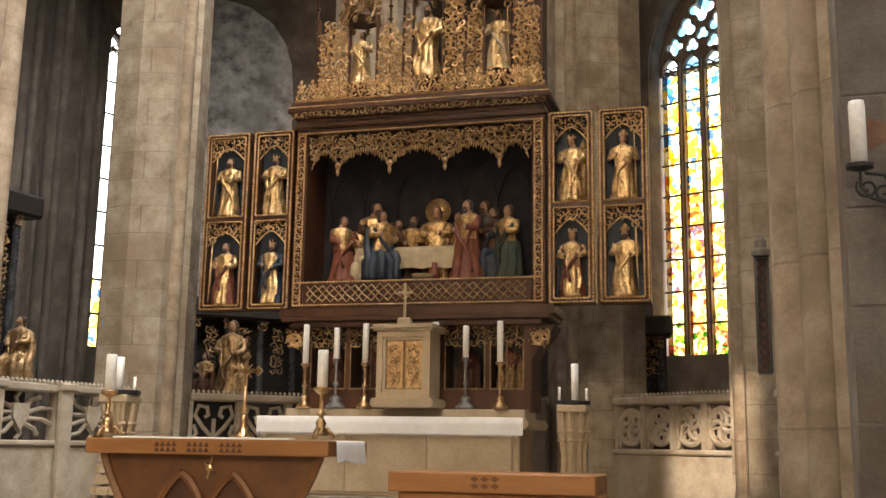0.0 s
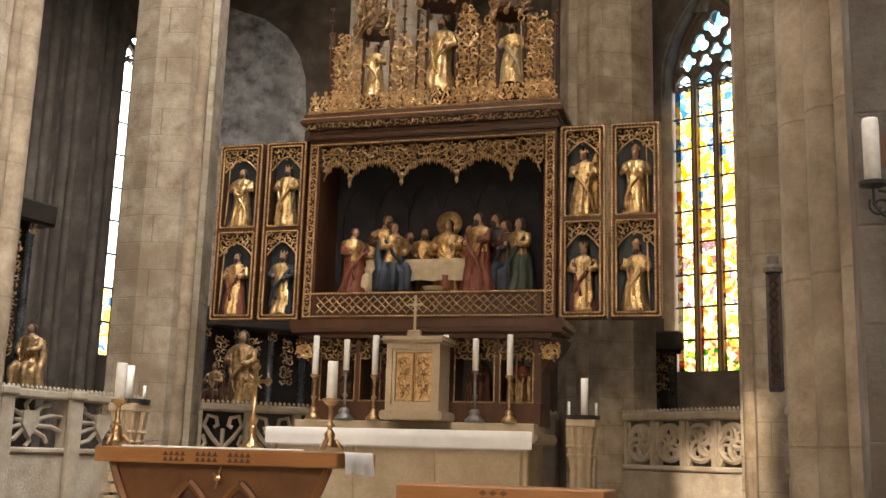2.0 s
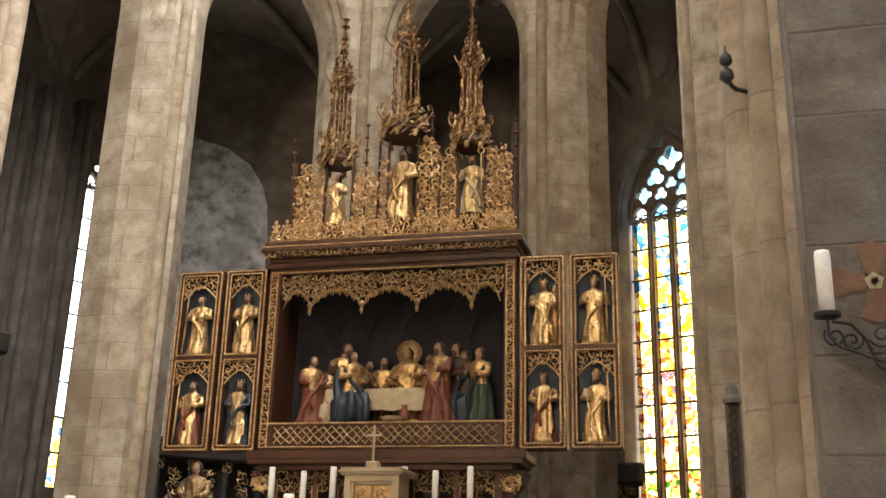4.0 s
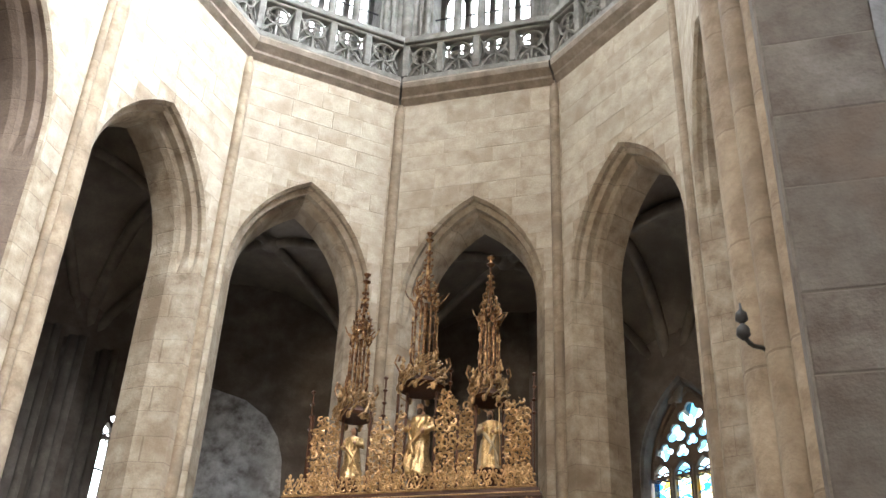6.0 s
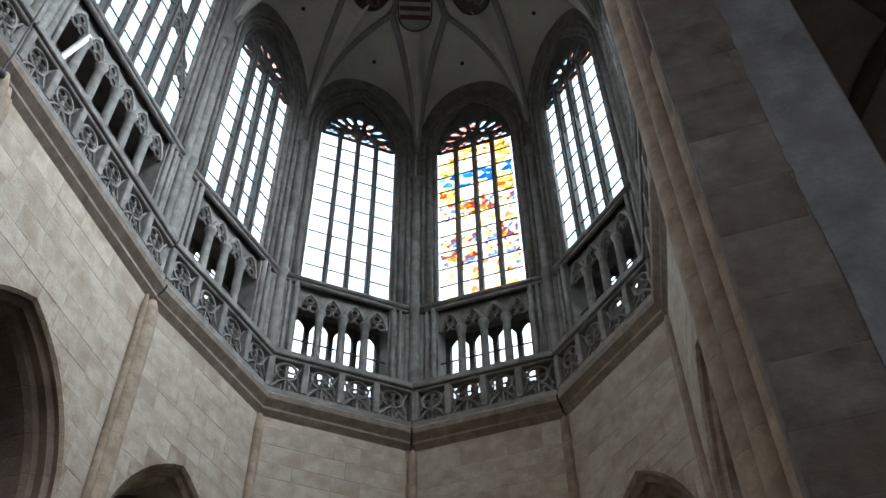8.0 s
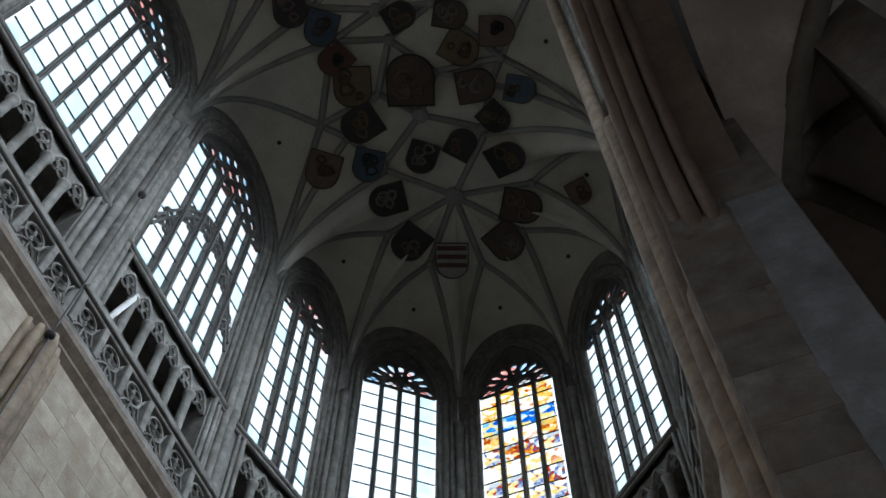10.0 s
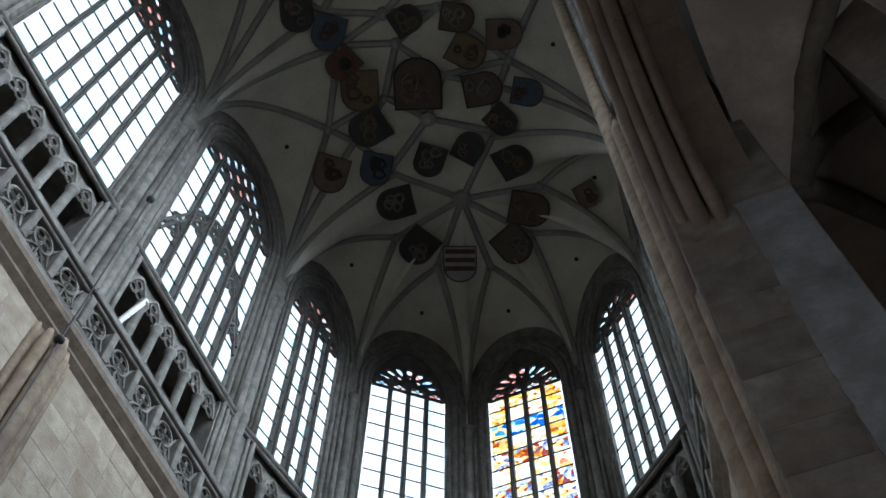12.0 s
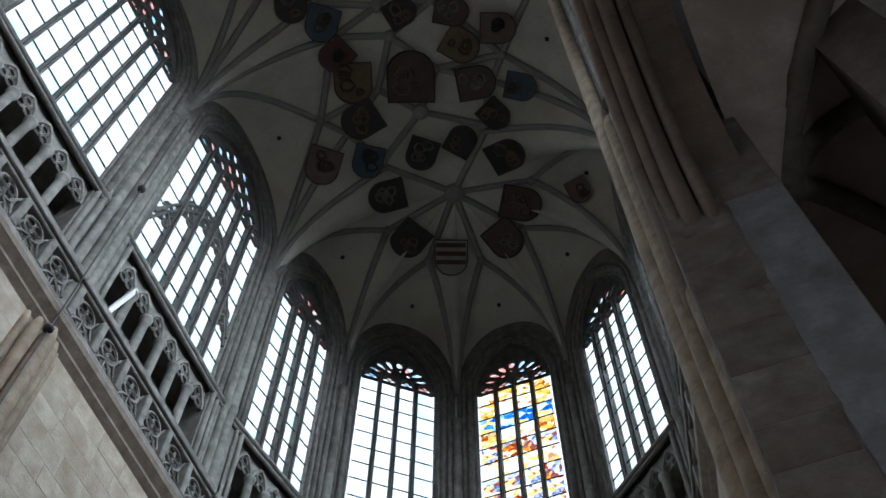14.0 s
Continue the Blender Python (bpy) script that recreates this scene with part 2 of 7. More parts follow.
# ---- building ----
def part(name, bm, material, parent=None, label="", smooth=False):
    """One mesh object under a thing or a part."""
    me = bpy.data.meshes.new(name)
    bmesh.ops.recalc_face_normals(bm, faces=bm.faces)
    bm.to_mesh(me)
    bm.free()
    me.materials.append(material)
    if smooth:
        for p in me.polygons:
            p.use_smooth = True
    ob = new(name, me)
    ob.parent = parent
    if label:
        tagged(ob, label)
    return ob


def like(ob, m, parent=None):
    """Another piece on the same mesh."""
    o = new(ob.name.split(".")[0], ob.data)
    o.parent = parent
    o.matrix_basis = m
    return o


def thing(name, m, label, category, group="", kind=""):
    e = new(name)
    e.empty_display_size = 0.2
    e.matrix_world = m
    return tagged(e, label, category, group, kind)


def box(bm, x0, x1, y0, y1, z0, z1, m=None):
    vs = [bm.verts.new(Vector(v) if m is None else m @ Vector(v)) for v in ((x0, y0, z0), (x1, y0, z0), (x1, y1, z0), (x0, y1, z0), (x0, y0, z1), (x1, y0, z1), (x1, y1, z1), (x0, y1, z1))]
    for q in ((0, 3, 2, 1), (4, 5, 6, 7), (0, 1, 5, 4), (1, 2, 6, 5), (2, 3, 7, 6), (3, 0, 4, 7)):
        bm.faces.new([vs[i] for i in q])
    return bm


def bevelled(bm, w=0.01, seg=1):
    bmesh.ops.bevel(bm, geom=bm.edges[:], offset=w, segments=seg, affect="EDGES", clamp_overlap=True)
    return bm


def lathe(bm, prof, seg=16, m=None, a0=0.0):
    """Turns a profile of (radius, height) round z."""
    rings = []
    for r, z in prof:
        ring = []
        for i in range(seg):
            a = a0 + 2 * math.pi * i / seg
            v = Vector((r * math.cos(a), r * math.sin(a), z))
            ring.append(bm.verts.new(m @ v if m is not None else v))
        rings.append(ring)
    for a, b in zip(rings, rings[1:]):
        for i in range(seg):
            bm.faces.new((a[i], a[(i + 1) % seg], b[(i + 1) % seg], b[i]))
    bm.faces.new(rings[0][::-1])
    bm.faces.new(rings[-1])
    return bm


def tube(bm, pts, r, seg=6, closed=False, taper=None):
    """A round bar along points."""
    pts = [Vector(p) for p in pts]
    n = len(pts)
    rings, up = [], None
    for i, p in enumerate(pts):
        a = pts[(i - 1) % n] if closed or i else p
        b = pts[(i + 1) % n] if closed or i < n - 1 else p
        d = (b - a).normalized()
        if up is None or abs(up.dot(d)) > 0.98:
            up = Vector((0, 0, 1)) if abs(d.z) < 0.9 else Vector((1, 0, 0))
        s = d.cross(up).normalized()
        up = s.cross(d).normalized()
        rr = r * (taper(i / max(1, n - 1)) if taper else 1)
        rings.append([bm.verts.new(p + rr * (math.cos(2 * math.pi * k / seg) * s + math.sin(2 * math.pi * k / seg) * up)) for k in range(seg)])
    for i in range(n if closed else n - 1):
        a, b = rings[i], rings[(i + 1) % n]
        for k in range(seg):
            bm.faces.new((a[k], a[(k + 1) % seg], b[(k + 1) % seg], b[k]))
    if not closed:
        bm.faces.new(rings[0][::-1])
        bm.faces.new(rings[-1])
    return bm


def ring(cx, cz, r, y=0.0, n=16, a0=0.0, a1=360.0):
    return [(cx + r * math.cos(radians(a0 + (a1 - a0) * i / n)), y, cz + r * math.sin(radians(a0 + (a1 - a0) * i / n))) for i in range(n + (a1 - a0 < 360))]


def arch_curve(a, spring, apex, inset=0.0, z0=None, n=10):
    """Right half of a pointed arch as (u, z) from the foot to the apex, parallel to the outer arch by inset."""
    h = apex - spring
    c = (h * h - a * a) / (2 * a)
    r = a + c - inset
    top = math.atan2(math.sqrt(max(r * r - c * c, 1e-6)), c)
    pts = [(r * math.cos(top * i / n) - c, spring + r * math.sin(top * i / n)) for i in range(n + 1)]
    pts[-1] = (0.0, pts[-1][1])
    return ([(pts[0][0], z0)] if z0 is not None else []) + pts


def arch_wall(hw, hw_out, thick, z0, z1, a, spring, apex, steps, sill=None):
    """A wall between two corners with a moulded pointed opening. steps: (inset, depth) of the mouldings from the front back."""
    bm = bmesh.new()
    foot = sill if sill is not None else z0
    loops = []
    for inset, depth in steps:
        last = steps[-1][0]
        plain = last * min(1.0, depth / max(steps[-2][1], 1e-6))
        half = [(a - plain, foot), (a - plain, spring - 0.35)] + arch_curve(a, spring, apex, inset)
        pts = [(-u, z) for u, z in half] + [(u, z) for u, z in reversed(half[:-1])]
        loops.append([bm.verts.new((u, depth, z)) for u, z in pts])
    for p, q in zip(loops, loops[1:]):
        for i in range(len(p) - 1):
            bm.faces.new((p[i], p[i + 1], q[i + 1], q[i]))
        if sill is not None:
            bm.faces.new((p[-1], p[0], q[0], q[-1]))
    for loop, w, y in ((loops[0], hw, 0.0), (loops[-1], hw_out, thick)):
        k = len(loop) // 2
        edge_l = [bm.verts.new((-w, y, v.co.z)) for v in loop[: k + 1]]
        edge_r = [bm.verts.new((w, y, v.co.z)) for v in loop[k:]]
        for i in range(k):
            bm.faces.new((edge_l[i], edge_l[i + 1], loop[i + 1], loop[i]))
            bm.faces.new((loop[k + i], loop[k + i + 1], edge_r[i + 1], edge_r[i]))
        tl, tr = bm.verts.new((-w, y, z1)), bm.verts.new((w, y, z1))
        bm.faces.new((edge_l[-1], tl, tr, edge_r[0], loop[k]))
        if sill is not None:
            bl, br = bm.verts.new((-w, y, z0)), bm.verts.new((w, y, z0))
            bm.faces.new((edge_l[0], loop[0], loop[-1], edge_r[-1], br, bl))
    return bm


RA = 4.85
AP = RA * math.cos(radians(20))
HW = RA * math.sin(radians(20))
XW, YB, BAY = 4.79, -1.05, 5.0          # straight walls, first straight corner, length of a bay
FLOOR_Z, GAL, SILL = 0.5, 16.1, 20.6    # sanctuary floor, gallery, window sills


def face_m(angle, dist, centre=(0, 0), off=0.0):
    """Local x to the right and y outwards for one who stands inside and looks at the wall."""
    a = radians(angle)
    return Matrix.Translation((centre[0] + math.sin(a) * (dist + off), centre[1] + math.cos(a) * (dist + off), 0)) @ Matrix.Rotation(-a, 4, "Z")


# name, pose, half width inside, spread outwards, arch (half width, spring, apex), window (half width, lights, spring, apex)
BAYS = []
for k in range(-2, 3):
    wide = abs(k) == 2          # the outer sides are a little longer
    BAYS.append(("apse_%d" % (k + 3), face_m(40 * k, AP) @ Matrix.Translation((k * 0.05, 0, 0)), HW + 0.1 * wide, math.tan(radians(20)), (1.5 if wide else 1.39, 11.1, 13.45), (1.09, 4, 27.2, 29.4), k))
for side, sx in (("north", -1), ("south", 1)):
    for j in range(4):
        if sx > 0 and j == 2:
            continue
        wide = sx > 0 and j == 1          # one wide arch into the side aisle
        mid = YB - BAY * (j + (1.0 if wide else 0.5))
        BAYS.append(("%s_%d" % (side, j + 1), face_m(90 * sx, XW, (0, mid)), BAY if wide else BAY / 2, 0.0, (4.55, 11.4, 16.0) if wide else (1.78, 10.8, 13.5), (1.74, 6, 27.3, 29.5), None))

# ---- large structure ----
bm = box(bmesh.new(), -16, 16, -36, 14, -0.3, 0.0)
tagged(part("floor", bm, FLOOR), "worn grey-brown stone paving of the church", "floor", kind="structure")
bm = bmesh.new()
box(bm, -4.3, 4.1, -4.9, 12, 0.002, 0.17)
box(bm, -4.3, 4.1, -4.55, 12, 0.174, 0.335)
box(bm, -4.3, 4.1, -4.2, 12, 0.339, FLOOR_Z)
tagged(part("sanctuary_step", bm, FLOOR), "three low stone steps up to the sanctuary floor", "steps", kind="structure")

STEPS = [(0, 0), (0.05, 0.06), (0.05, 0.14), (0.14, 0.2), (0.14, 0.34), (0.2, 0.4), (0.24, 0.52), (0.24, 1.0)]
UP = [(0, 0), (0.05, 0.03), (0.06, 0.08), (0.15, 0.12), (0.15, 0.22)]
for name, m, hw, tn, (a, spring, apex), (wa, lights, wspring, wapex), k in BAYS:
    # The wide wall gets darker arch stone, standing in for weak light up there.
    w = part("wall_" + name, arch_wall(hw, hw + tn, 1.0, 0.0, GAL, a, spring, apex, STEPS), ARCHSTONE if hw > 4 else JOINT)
    w.matrix_world = m
    tagged(w, "warm sandstone ashlar wall with a moulded pointed arch", "wall", kind="structure")
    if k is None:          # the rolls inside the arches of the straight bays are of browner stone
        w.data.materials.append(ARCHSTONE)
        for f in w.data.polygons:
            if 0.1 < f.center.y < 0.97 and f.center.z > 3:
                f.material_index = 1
    # storey of the great windows
    u = part("wall_upper_" + name, arch_wall(hw + 0.1 * tn, hw + 0.32 * tn, 0.22, SILL - 0.28, 32.1, wa + 0.18, wspring, wapex + 0.18, UP, SILL), GREY)
    u.matrix_world = m @ Matrix.Translation((0, 0.1, 0))
    tagged(u, "grey stone upper wall with a tall pointed window opening", "wall", kind="structure")

# close the place behind
bm = bmesh.new()
# The gap is added out of view to shape the sun patch on the parapet.
for x0, x1, z0, z1 in ((-15, 2.4, 0, 33), (3.6, 15, 0, 33), (2.4, 3.6, 0, 19.35), (2.4, 3.6, 21.0, 33)):
    box(bm, x0, x1, -36.6, -36, z0, z1)
tagged(part("wall_west", bm, STONE), "stone wall closing the nave, with one narrow window", "wall", kind="structure")
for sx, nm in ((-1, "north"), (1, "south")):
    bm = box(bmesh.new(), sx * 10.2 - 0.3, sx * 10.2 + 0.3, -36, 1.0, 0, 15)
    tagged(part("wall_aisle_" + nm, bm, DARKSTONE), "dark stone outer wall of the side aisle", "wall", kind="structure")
    bm = box(bmesh.new(), *sorted((sx * 5.0, sx * 6.0)), -36, YB - 4 * BAY, 0, 33)
    tagged(part("wall_nave_" + nm, bm, STONE), "plain stone wall of the nave", "wall", kind="structure")


# high vault: wall arches over the windows rise into a crown
def lunette(u, hw):
    s = max(0.0, 1 - abs(u) / hw)
    return 25.6 + 4.45 * (1 - (1 - s) ** 2.4) ** 0.62


CROWN = 30.85


def vault_z(x, y):
    if y < YB + 0.02:
        t = ((YB - y) % BAY) / BAY * 2 - 1
        zw, s = lunette(t, 1.0), min(1.0, abs(x) / 5.2)
    else:
        a = math.degrees(math.atan2(x, y))
        k = max(-2, min(2, round(a / 40)))
        th = radians(40 * k)
        d = x * math.sin(th) + y * math.cos(th)
        u = x * math.cos(th) - y * math.sin(th)
        s = min(1.0, max(0.0, d / (AP + 0.45)))
        zw = lunette(u / max(d, 0.05) * (AP + 0.45), (AP + 0.45) * math.tan(radians(20)))
    return zw + (CROWN - zw) * math.sqrt(max(0.0, 1 - s ** 2.0))


bm = bmesh.new()
grid = {}
NA, NR = 100, 12
for i in range(NA + 1):
    a = radians(-100 + 200 * i / NA)
    k = max(-2, min(2, round(math.degrees(a) / 40)))
    rw = (AP + 0.45) / math.cos(a - radians(40 * k))
    for j in range(NR + 1):
        r = rw * math.sin(math.pi / 2 * j / NR)
        grid[i, j] = bm.verts.new((r * math.sin(a), r * math.cos(a), vault_z(r * math.sin(a), r * math.cos(a))))
for i in range(NA):
    for j in range(NR):
        bm.faces.new((grid[i, j], grid[i, j + 1], grid[i + 1, j + 1], grid[i + 1, j]))
NY = 100
rows = [[grid[0, j] for j in range(NR, 0, -1)] + [grid[0, 0]] + [grid[NA, j] for j in range(1, NR + 1)]]
for i in range(NY + 1):
    y = YB - 4 * BAY * i / NY
    rows.append([bm.verts.new((5.25 * math.sin(math.pi / 2 * q / 12), y, vault_z(5.25 * math.sin(math.pi / 2 * q / 12), y))) for q in range(-12, 13)])
for p, q in zip(rows, rows[1:]):
    for i in range(24):
        bm.faces.new((p[i], p[i + 1], q[i + 1], q[i]))
bmesh.ops.remove_doubles(bm, verts=bm.verts[:], dist=0.02)
box(bm, -5.6, 5.6, -36, YB - 4 * BAY, 32.1, 32.5)
ceiling = tagged(part("ceiling", bm, PLASTER, smooth=True), "grey plaster star vault high over the choir", "vault", kind="structure")
bm = box(bmesh.new(), -6.2, 6.2, -37, 6.2, 33.2, 33.5)
tagged(part("roof", bm, DARKSTONE), "closed roof above the vault", "roof", kind="structure")

# ambulatory: outer wall with tall windows, and vault
OUT = 9.34
CHAPELS = [(a, 3.12 if a == -67.5 else -0.15 if a > 0 else 0.0) for a in (-112.5, -67.5, -22.5, 22.5, 67.5, 112.5)]
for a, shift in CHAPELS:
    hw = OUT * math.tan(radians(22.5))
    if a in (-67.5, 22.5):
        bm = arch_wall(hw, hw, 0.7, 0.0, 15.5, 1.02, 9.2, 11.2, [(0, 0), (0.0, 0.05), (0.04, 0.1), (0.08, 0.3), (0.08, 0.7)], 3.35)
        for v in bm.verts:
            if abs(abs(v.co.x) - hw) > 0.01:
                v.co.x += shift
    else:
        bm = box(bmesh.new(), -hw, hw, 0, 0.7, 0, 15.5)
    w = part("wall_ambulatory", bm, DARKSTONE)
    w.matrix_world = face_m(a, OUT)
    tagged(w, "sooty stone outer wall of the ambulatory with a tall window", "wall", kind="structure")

bm = bmesh.new()
pts = [(-3.6, 0.0), (-1.5, 0.0), (-1.5, 8.9), (-1.55, 9.6), (-1.7, 10.1), (-2.0, 10.55), (-2.5, 10.9), (-3.6, 11.2)]
q = [[bm.verts.new((u, y, z)) for u, z in pts] for y in (-0.03, 0.02)]
bm.faces.new(q[0])
for i in range(len(pts)):
    bm.faces.new((q[0][i], q[0][(i + 1) % 8], q[1][(i + 1) % 8], q[1][i]))
w = part("wall_limewash", bm, WHITEWALL)
w.matrix_world = face_m(-22.5, OUT)
tagged(w, "blotchy limewashed field of the ambulatory wall", "wall", kind="structure")


def amb_z(x, y):
    """Groined vault: one bay to each side of the choir."""
    r, a = math.hypot(x, y), math.degrees(math.atan2(x, y))
    t = ((a + 20) % 40) / 20 - 1
    s = min(1.0, max(-1.0, (r - 7.6) / 2.1))
    return 10.2 + 3.6 * max(math.sqrt(max(0.0, 1 - t * t)), math.sqrt(max(0.0, 1 - s * s)))


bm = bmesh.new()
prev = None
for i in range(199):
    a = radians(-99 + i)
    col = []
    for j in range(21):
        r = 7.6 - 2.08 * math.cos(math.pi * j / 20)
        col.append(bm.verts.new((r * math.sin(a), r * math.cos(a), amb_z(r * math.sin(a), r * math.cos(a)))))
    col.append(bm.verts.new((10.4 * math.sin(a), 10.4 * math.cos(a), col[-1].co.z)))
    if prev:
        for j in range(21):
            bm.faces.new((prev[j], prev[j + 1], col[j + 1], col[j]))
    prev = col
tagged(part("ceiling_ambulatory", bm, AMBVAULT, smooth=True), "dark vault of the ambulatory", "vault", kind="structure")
bm = bmesh.new()
for k in range(-2, 3):
    for d in (-1, 1):
        pts = []
        for i in range(21):
            t = -math.cos(math.pi * i / 20) * 0.985
            r, a = 7.6 + 2.1 * t, radians(40 * k + 20 * t * d)
            pts.append((r * math.sin(a), r * math.cos(a), amb_z(r * math.sin(a), r * math.cos(a)) - 0.06))
        tube(bm, pts, 0.11, 6)
    a = radians(40 * k + 20)
    tube(bm, [((7.6 - 2.0 * math.cos(math.pi * i / 16)) * math.sin(a), (7.6 - 2.0 * math.cos(math.pi * i / 16)) * math.cos(a), 10.15 + 3.6 * math.sqrt(1 - (0.955 * math.cos(math.pi * i / 16)) ** 2)) for i in range(17)], 0.14, 6)
    lathe(bm, [(0.1, -0.22), (0.2, -0.15), (0.2, 0.05)], 10, Matrix.Translation((7.6 * math.sin(radians(40 * k)), 7.6 * math.cos(radians(40 * k)), 13.78)))
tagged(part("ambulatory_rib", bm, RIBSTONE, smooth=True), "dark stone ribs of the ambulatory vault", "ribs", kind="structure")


def aisle_z(x, y):
    v = abs(((YB - y) % BAY) / BAY * 2 - 1)
    f = (abs(x) - 5.9) / 4.3
    return 10.8 + 3.6 * max(math.sqrt(max(0, 1 - v ** 2)), math.sqrt(max(0, 1 - (2 * f - 1) ** 2)) * 0.95)


for sx in (-1, 1):
    bm = bmesh.new()
    prev = None
    for i in range(81):
        y = -1.2 - 20 * i / 80
        col = [bm.verts.new((sx * (5.9 + 4.4 * j / 12), y, aisle_z(5.9 + 4.4 * j / 12, y))) for j in range(13)]
        if prev:
            for j in range(12):
                bm.faces.new((prev[j], prev[j + 1], col[j + 1], col[j]))
        prev = col
    box(bm, *sorted((sx * 5.3, sx * 10.4)), -36, -21.2, 14.6, 15.0)
    box(bm, *sorted((sx * 5.6, sx * 10.6)), -36, -1.2, 15.3, 15.6)
    tagged(part("ceiling_aisle", bm, AISLE, smooth=True), "plastered vault of the side aisle", "vault", kind="structure")
    bm = bmesh.new()
    for j in range(4):
        y0, y1 = YB - BAY * j, YB - BAY * (j + 1)
        for (xa, ya), (xb, yb) in (((6.25, y0), (10.2, y1)), ((6.25, y1), (10.2, y0)), ((6.25, y1), (10.2, y1))):
            tube(bm, [(sx * (xa + (xb - xa) * i / 16), ya + (yb - ya) * i / 16, aisle_z(xa + (xb - xa) * i / 16, ya + (yb - ya) * i / 16) - 0.03) for i in range(17)], 0.16, 6)
    tagged(part("aisle_rib", bm, RIBSTONE, smooth=True), "moulded stone ribs of the side aisle vault", "ribs", kind="structure")

# ---- daylight in the windows ----
for name, m, hw, tn, arch, (wa, lights, wspring, wapex), k in BAYS:
    strong = (4.2 if name[-1] in "12" else 4.6) if "south" in name else 0.42 if "north" in name else (0.7, 0.7, 0.8, 1.3, 2.2)[k + 2]
    lamp = window_light("daylight_" + name, m @ Matrix.Translation((0, 0.95, 24.2)) @ Matrix.Rotation(radians(-90 + 38), 4, "X"), 2 * wa, 7.0, strong * (380 if lights == 4 else 520))
    lamp.data.spread = radians(115)
west = window_light("daylight_west", look((3.7, -35.5, 13), (0.8, 0, 3)), 3.0, 11, 560, (1, 0.84, 0.64))
west.data.spread = radians(60)
aisle = window_light("daylight_aisle", look((9.7, -8.4, 7.0), (5.5, -8.0, 9.0)), 1.8, 6.0, 110, (0.86, 0.93, 1.0))
# Two unseen fill lamps, added to brighten the aisle vault; the wall is closed.
window_light("daylight_aisle_west", look((9.7, -13.6, 6.5), (7.0, -8.5, 13.0)), 1.8, 6.0, 420, (0.95, 0.93, 0.9))
window_light("daylight_aisle_east", look((9.7, -3.4, 7.0), (7.4, -4.2, 13.0)), 1.6, 5.0, 110, (0.97, 0.94, 0.88))
# sky seen through the glass
glow, gn, gl, gp = nodes_of("bright sky")
em = gn.new("ShaderNodeEmission")
em.inputs["Color"].default_value, em.inputs["Strength"].default_value = (0.96, 0.98, 1.0, 1), 8.0
gl.new(em.outputs[0], gn["Material Output"].inputs[0])
bm = bmesh.new()
line = [(-15, -36), (-15, -18), (-15, -2)] + [(15 * math.sin(radians(-90 + 180 * i / 24)), -2 + 17 * math.cos(radians(-90 + 180 * i / 24))) for i in range(25)] + [(15, -18), (15, -36)]
last = None
for x, y in line:
    now = [bm.verts.new((x, y, z)) for z in (25, 70)]
    if last:
        bm.faces.new((last[0], now[0], now[1], last[1]))
    last = now
for ang, u in ((22.5, -0.15), (-67.5, 3.12)):
    m = face_m(ang, 9.34 + 1.6)
    bm.faces.new([bm.verts.new(m @ Vector((u + x, 0, z))) for x, z in ((-1.9, 2.2), (1.9, 2.2), (1.9, 14), (-1.9, 14))])
tagged(part("backdrop", bm, glow), "plain bright hazy sky outside the windows", "sky", kind="structure")

# ---- carving helpers ----
def filigree(bm, x0, x1, z0, z1, y, cell=0.12, r=0.011, seed=1, keep=None, lean=0.02):
    """Pierced scrollwork of curling stems and leaves filling a rectangle."""
    rnd = random.Random(seed)
    nx, nz = max(1, round((x1 - x0) / cell)), max(1, round((z1 - z0) / cell))
    cx, cz = (x1 - x0) / nx, (z1 - z0) / nz
    for i in range(nx):
        for j in range(nz):
            x, z = x0 + cx * (i + 0.5), z0 + cz * (j + 0.5)
            if keep and not keep(x, z):
                continue
            a0, s, k = rnd.uniform(0, 6.28), rnd.choice((-1, 1)), rnd.uniform(0.85, 1.1)
            w = min(cx, cz) * 0.62 * k
            pts = [(x + w * (1 - t / 11) * math.cos(a0 + s * t * 0.62), y - lean * math.sin(math.pi * t / 9), z + w * (1 - t / 11) * math.sin(a0 + s * t * 0.62)) for t in range(10)]
            tube(bm, pts, r, 4, taper=lambda f: 1.2 - 0.5 * f)
            for q in range(2):
                b = a0 + rnd.uniform(0, 6.28)
                p = Vector((x + w * 0.8 * math.cos(b), y - lean * 0.6, z + w * 0.8 * math.sin(b)))
                d = Vector((math.cos(b + 0.8), -0.3, math.sin(b + 0.8))) * w * 0.75
                n = Vector((-d.z, 0, d.x)) * 0.34
                v = [bm.verts.new(p), bm.verts.new(p + d * 0.5 + n), bm.verts.new(p + d), bm.verts.new(p + d * 0.5 - n), bm.verts.new(p + d * 0.5 + Vector((0, -0.02, 0)))]
                for e in ((0, 1, 4), (1, 2, 4), (2, 3, 4), (3, 0, 4)):
                    bm.faces.new([v[e[0]], v[e[1]], v[e[2]]])
    return bm


def beads(bm, p0, p1, r=0.016, gap=0.045):
    """A carved running border: a row of small facetted knobs on a fillet."""
    p0, p1 = Vector(p0), Vector(p1)
    n = max(2, int((p1 - p0).length / gap))
    tube(bm, [p0, p1], r * 0.75, 5)
    for i in range(n):
        c = p0.lerp(p1, (i + 0.5) / n)
        v = [bm.verts.new(c + Vector(d) * r * 1.5) for d in ((1, 0, 0), (0, 0, 1), (-1, 0, 0), (0, 0, -1), (0, -1, 0))]
        for a, b in ((0, 1), (1, 2), (2, 3), (3, 0)):
            bm.faces.new((v[a], v[b], v[4]))
    return bm


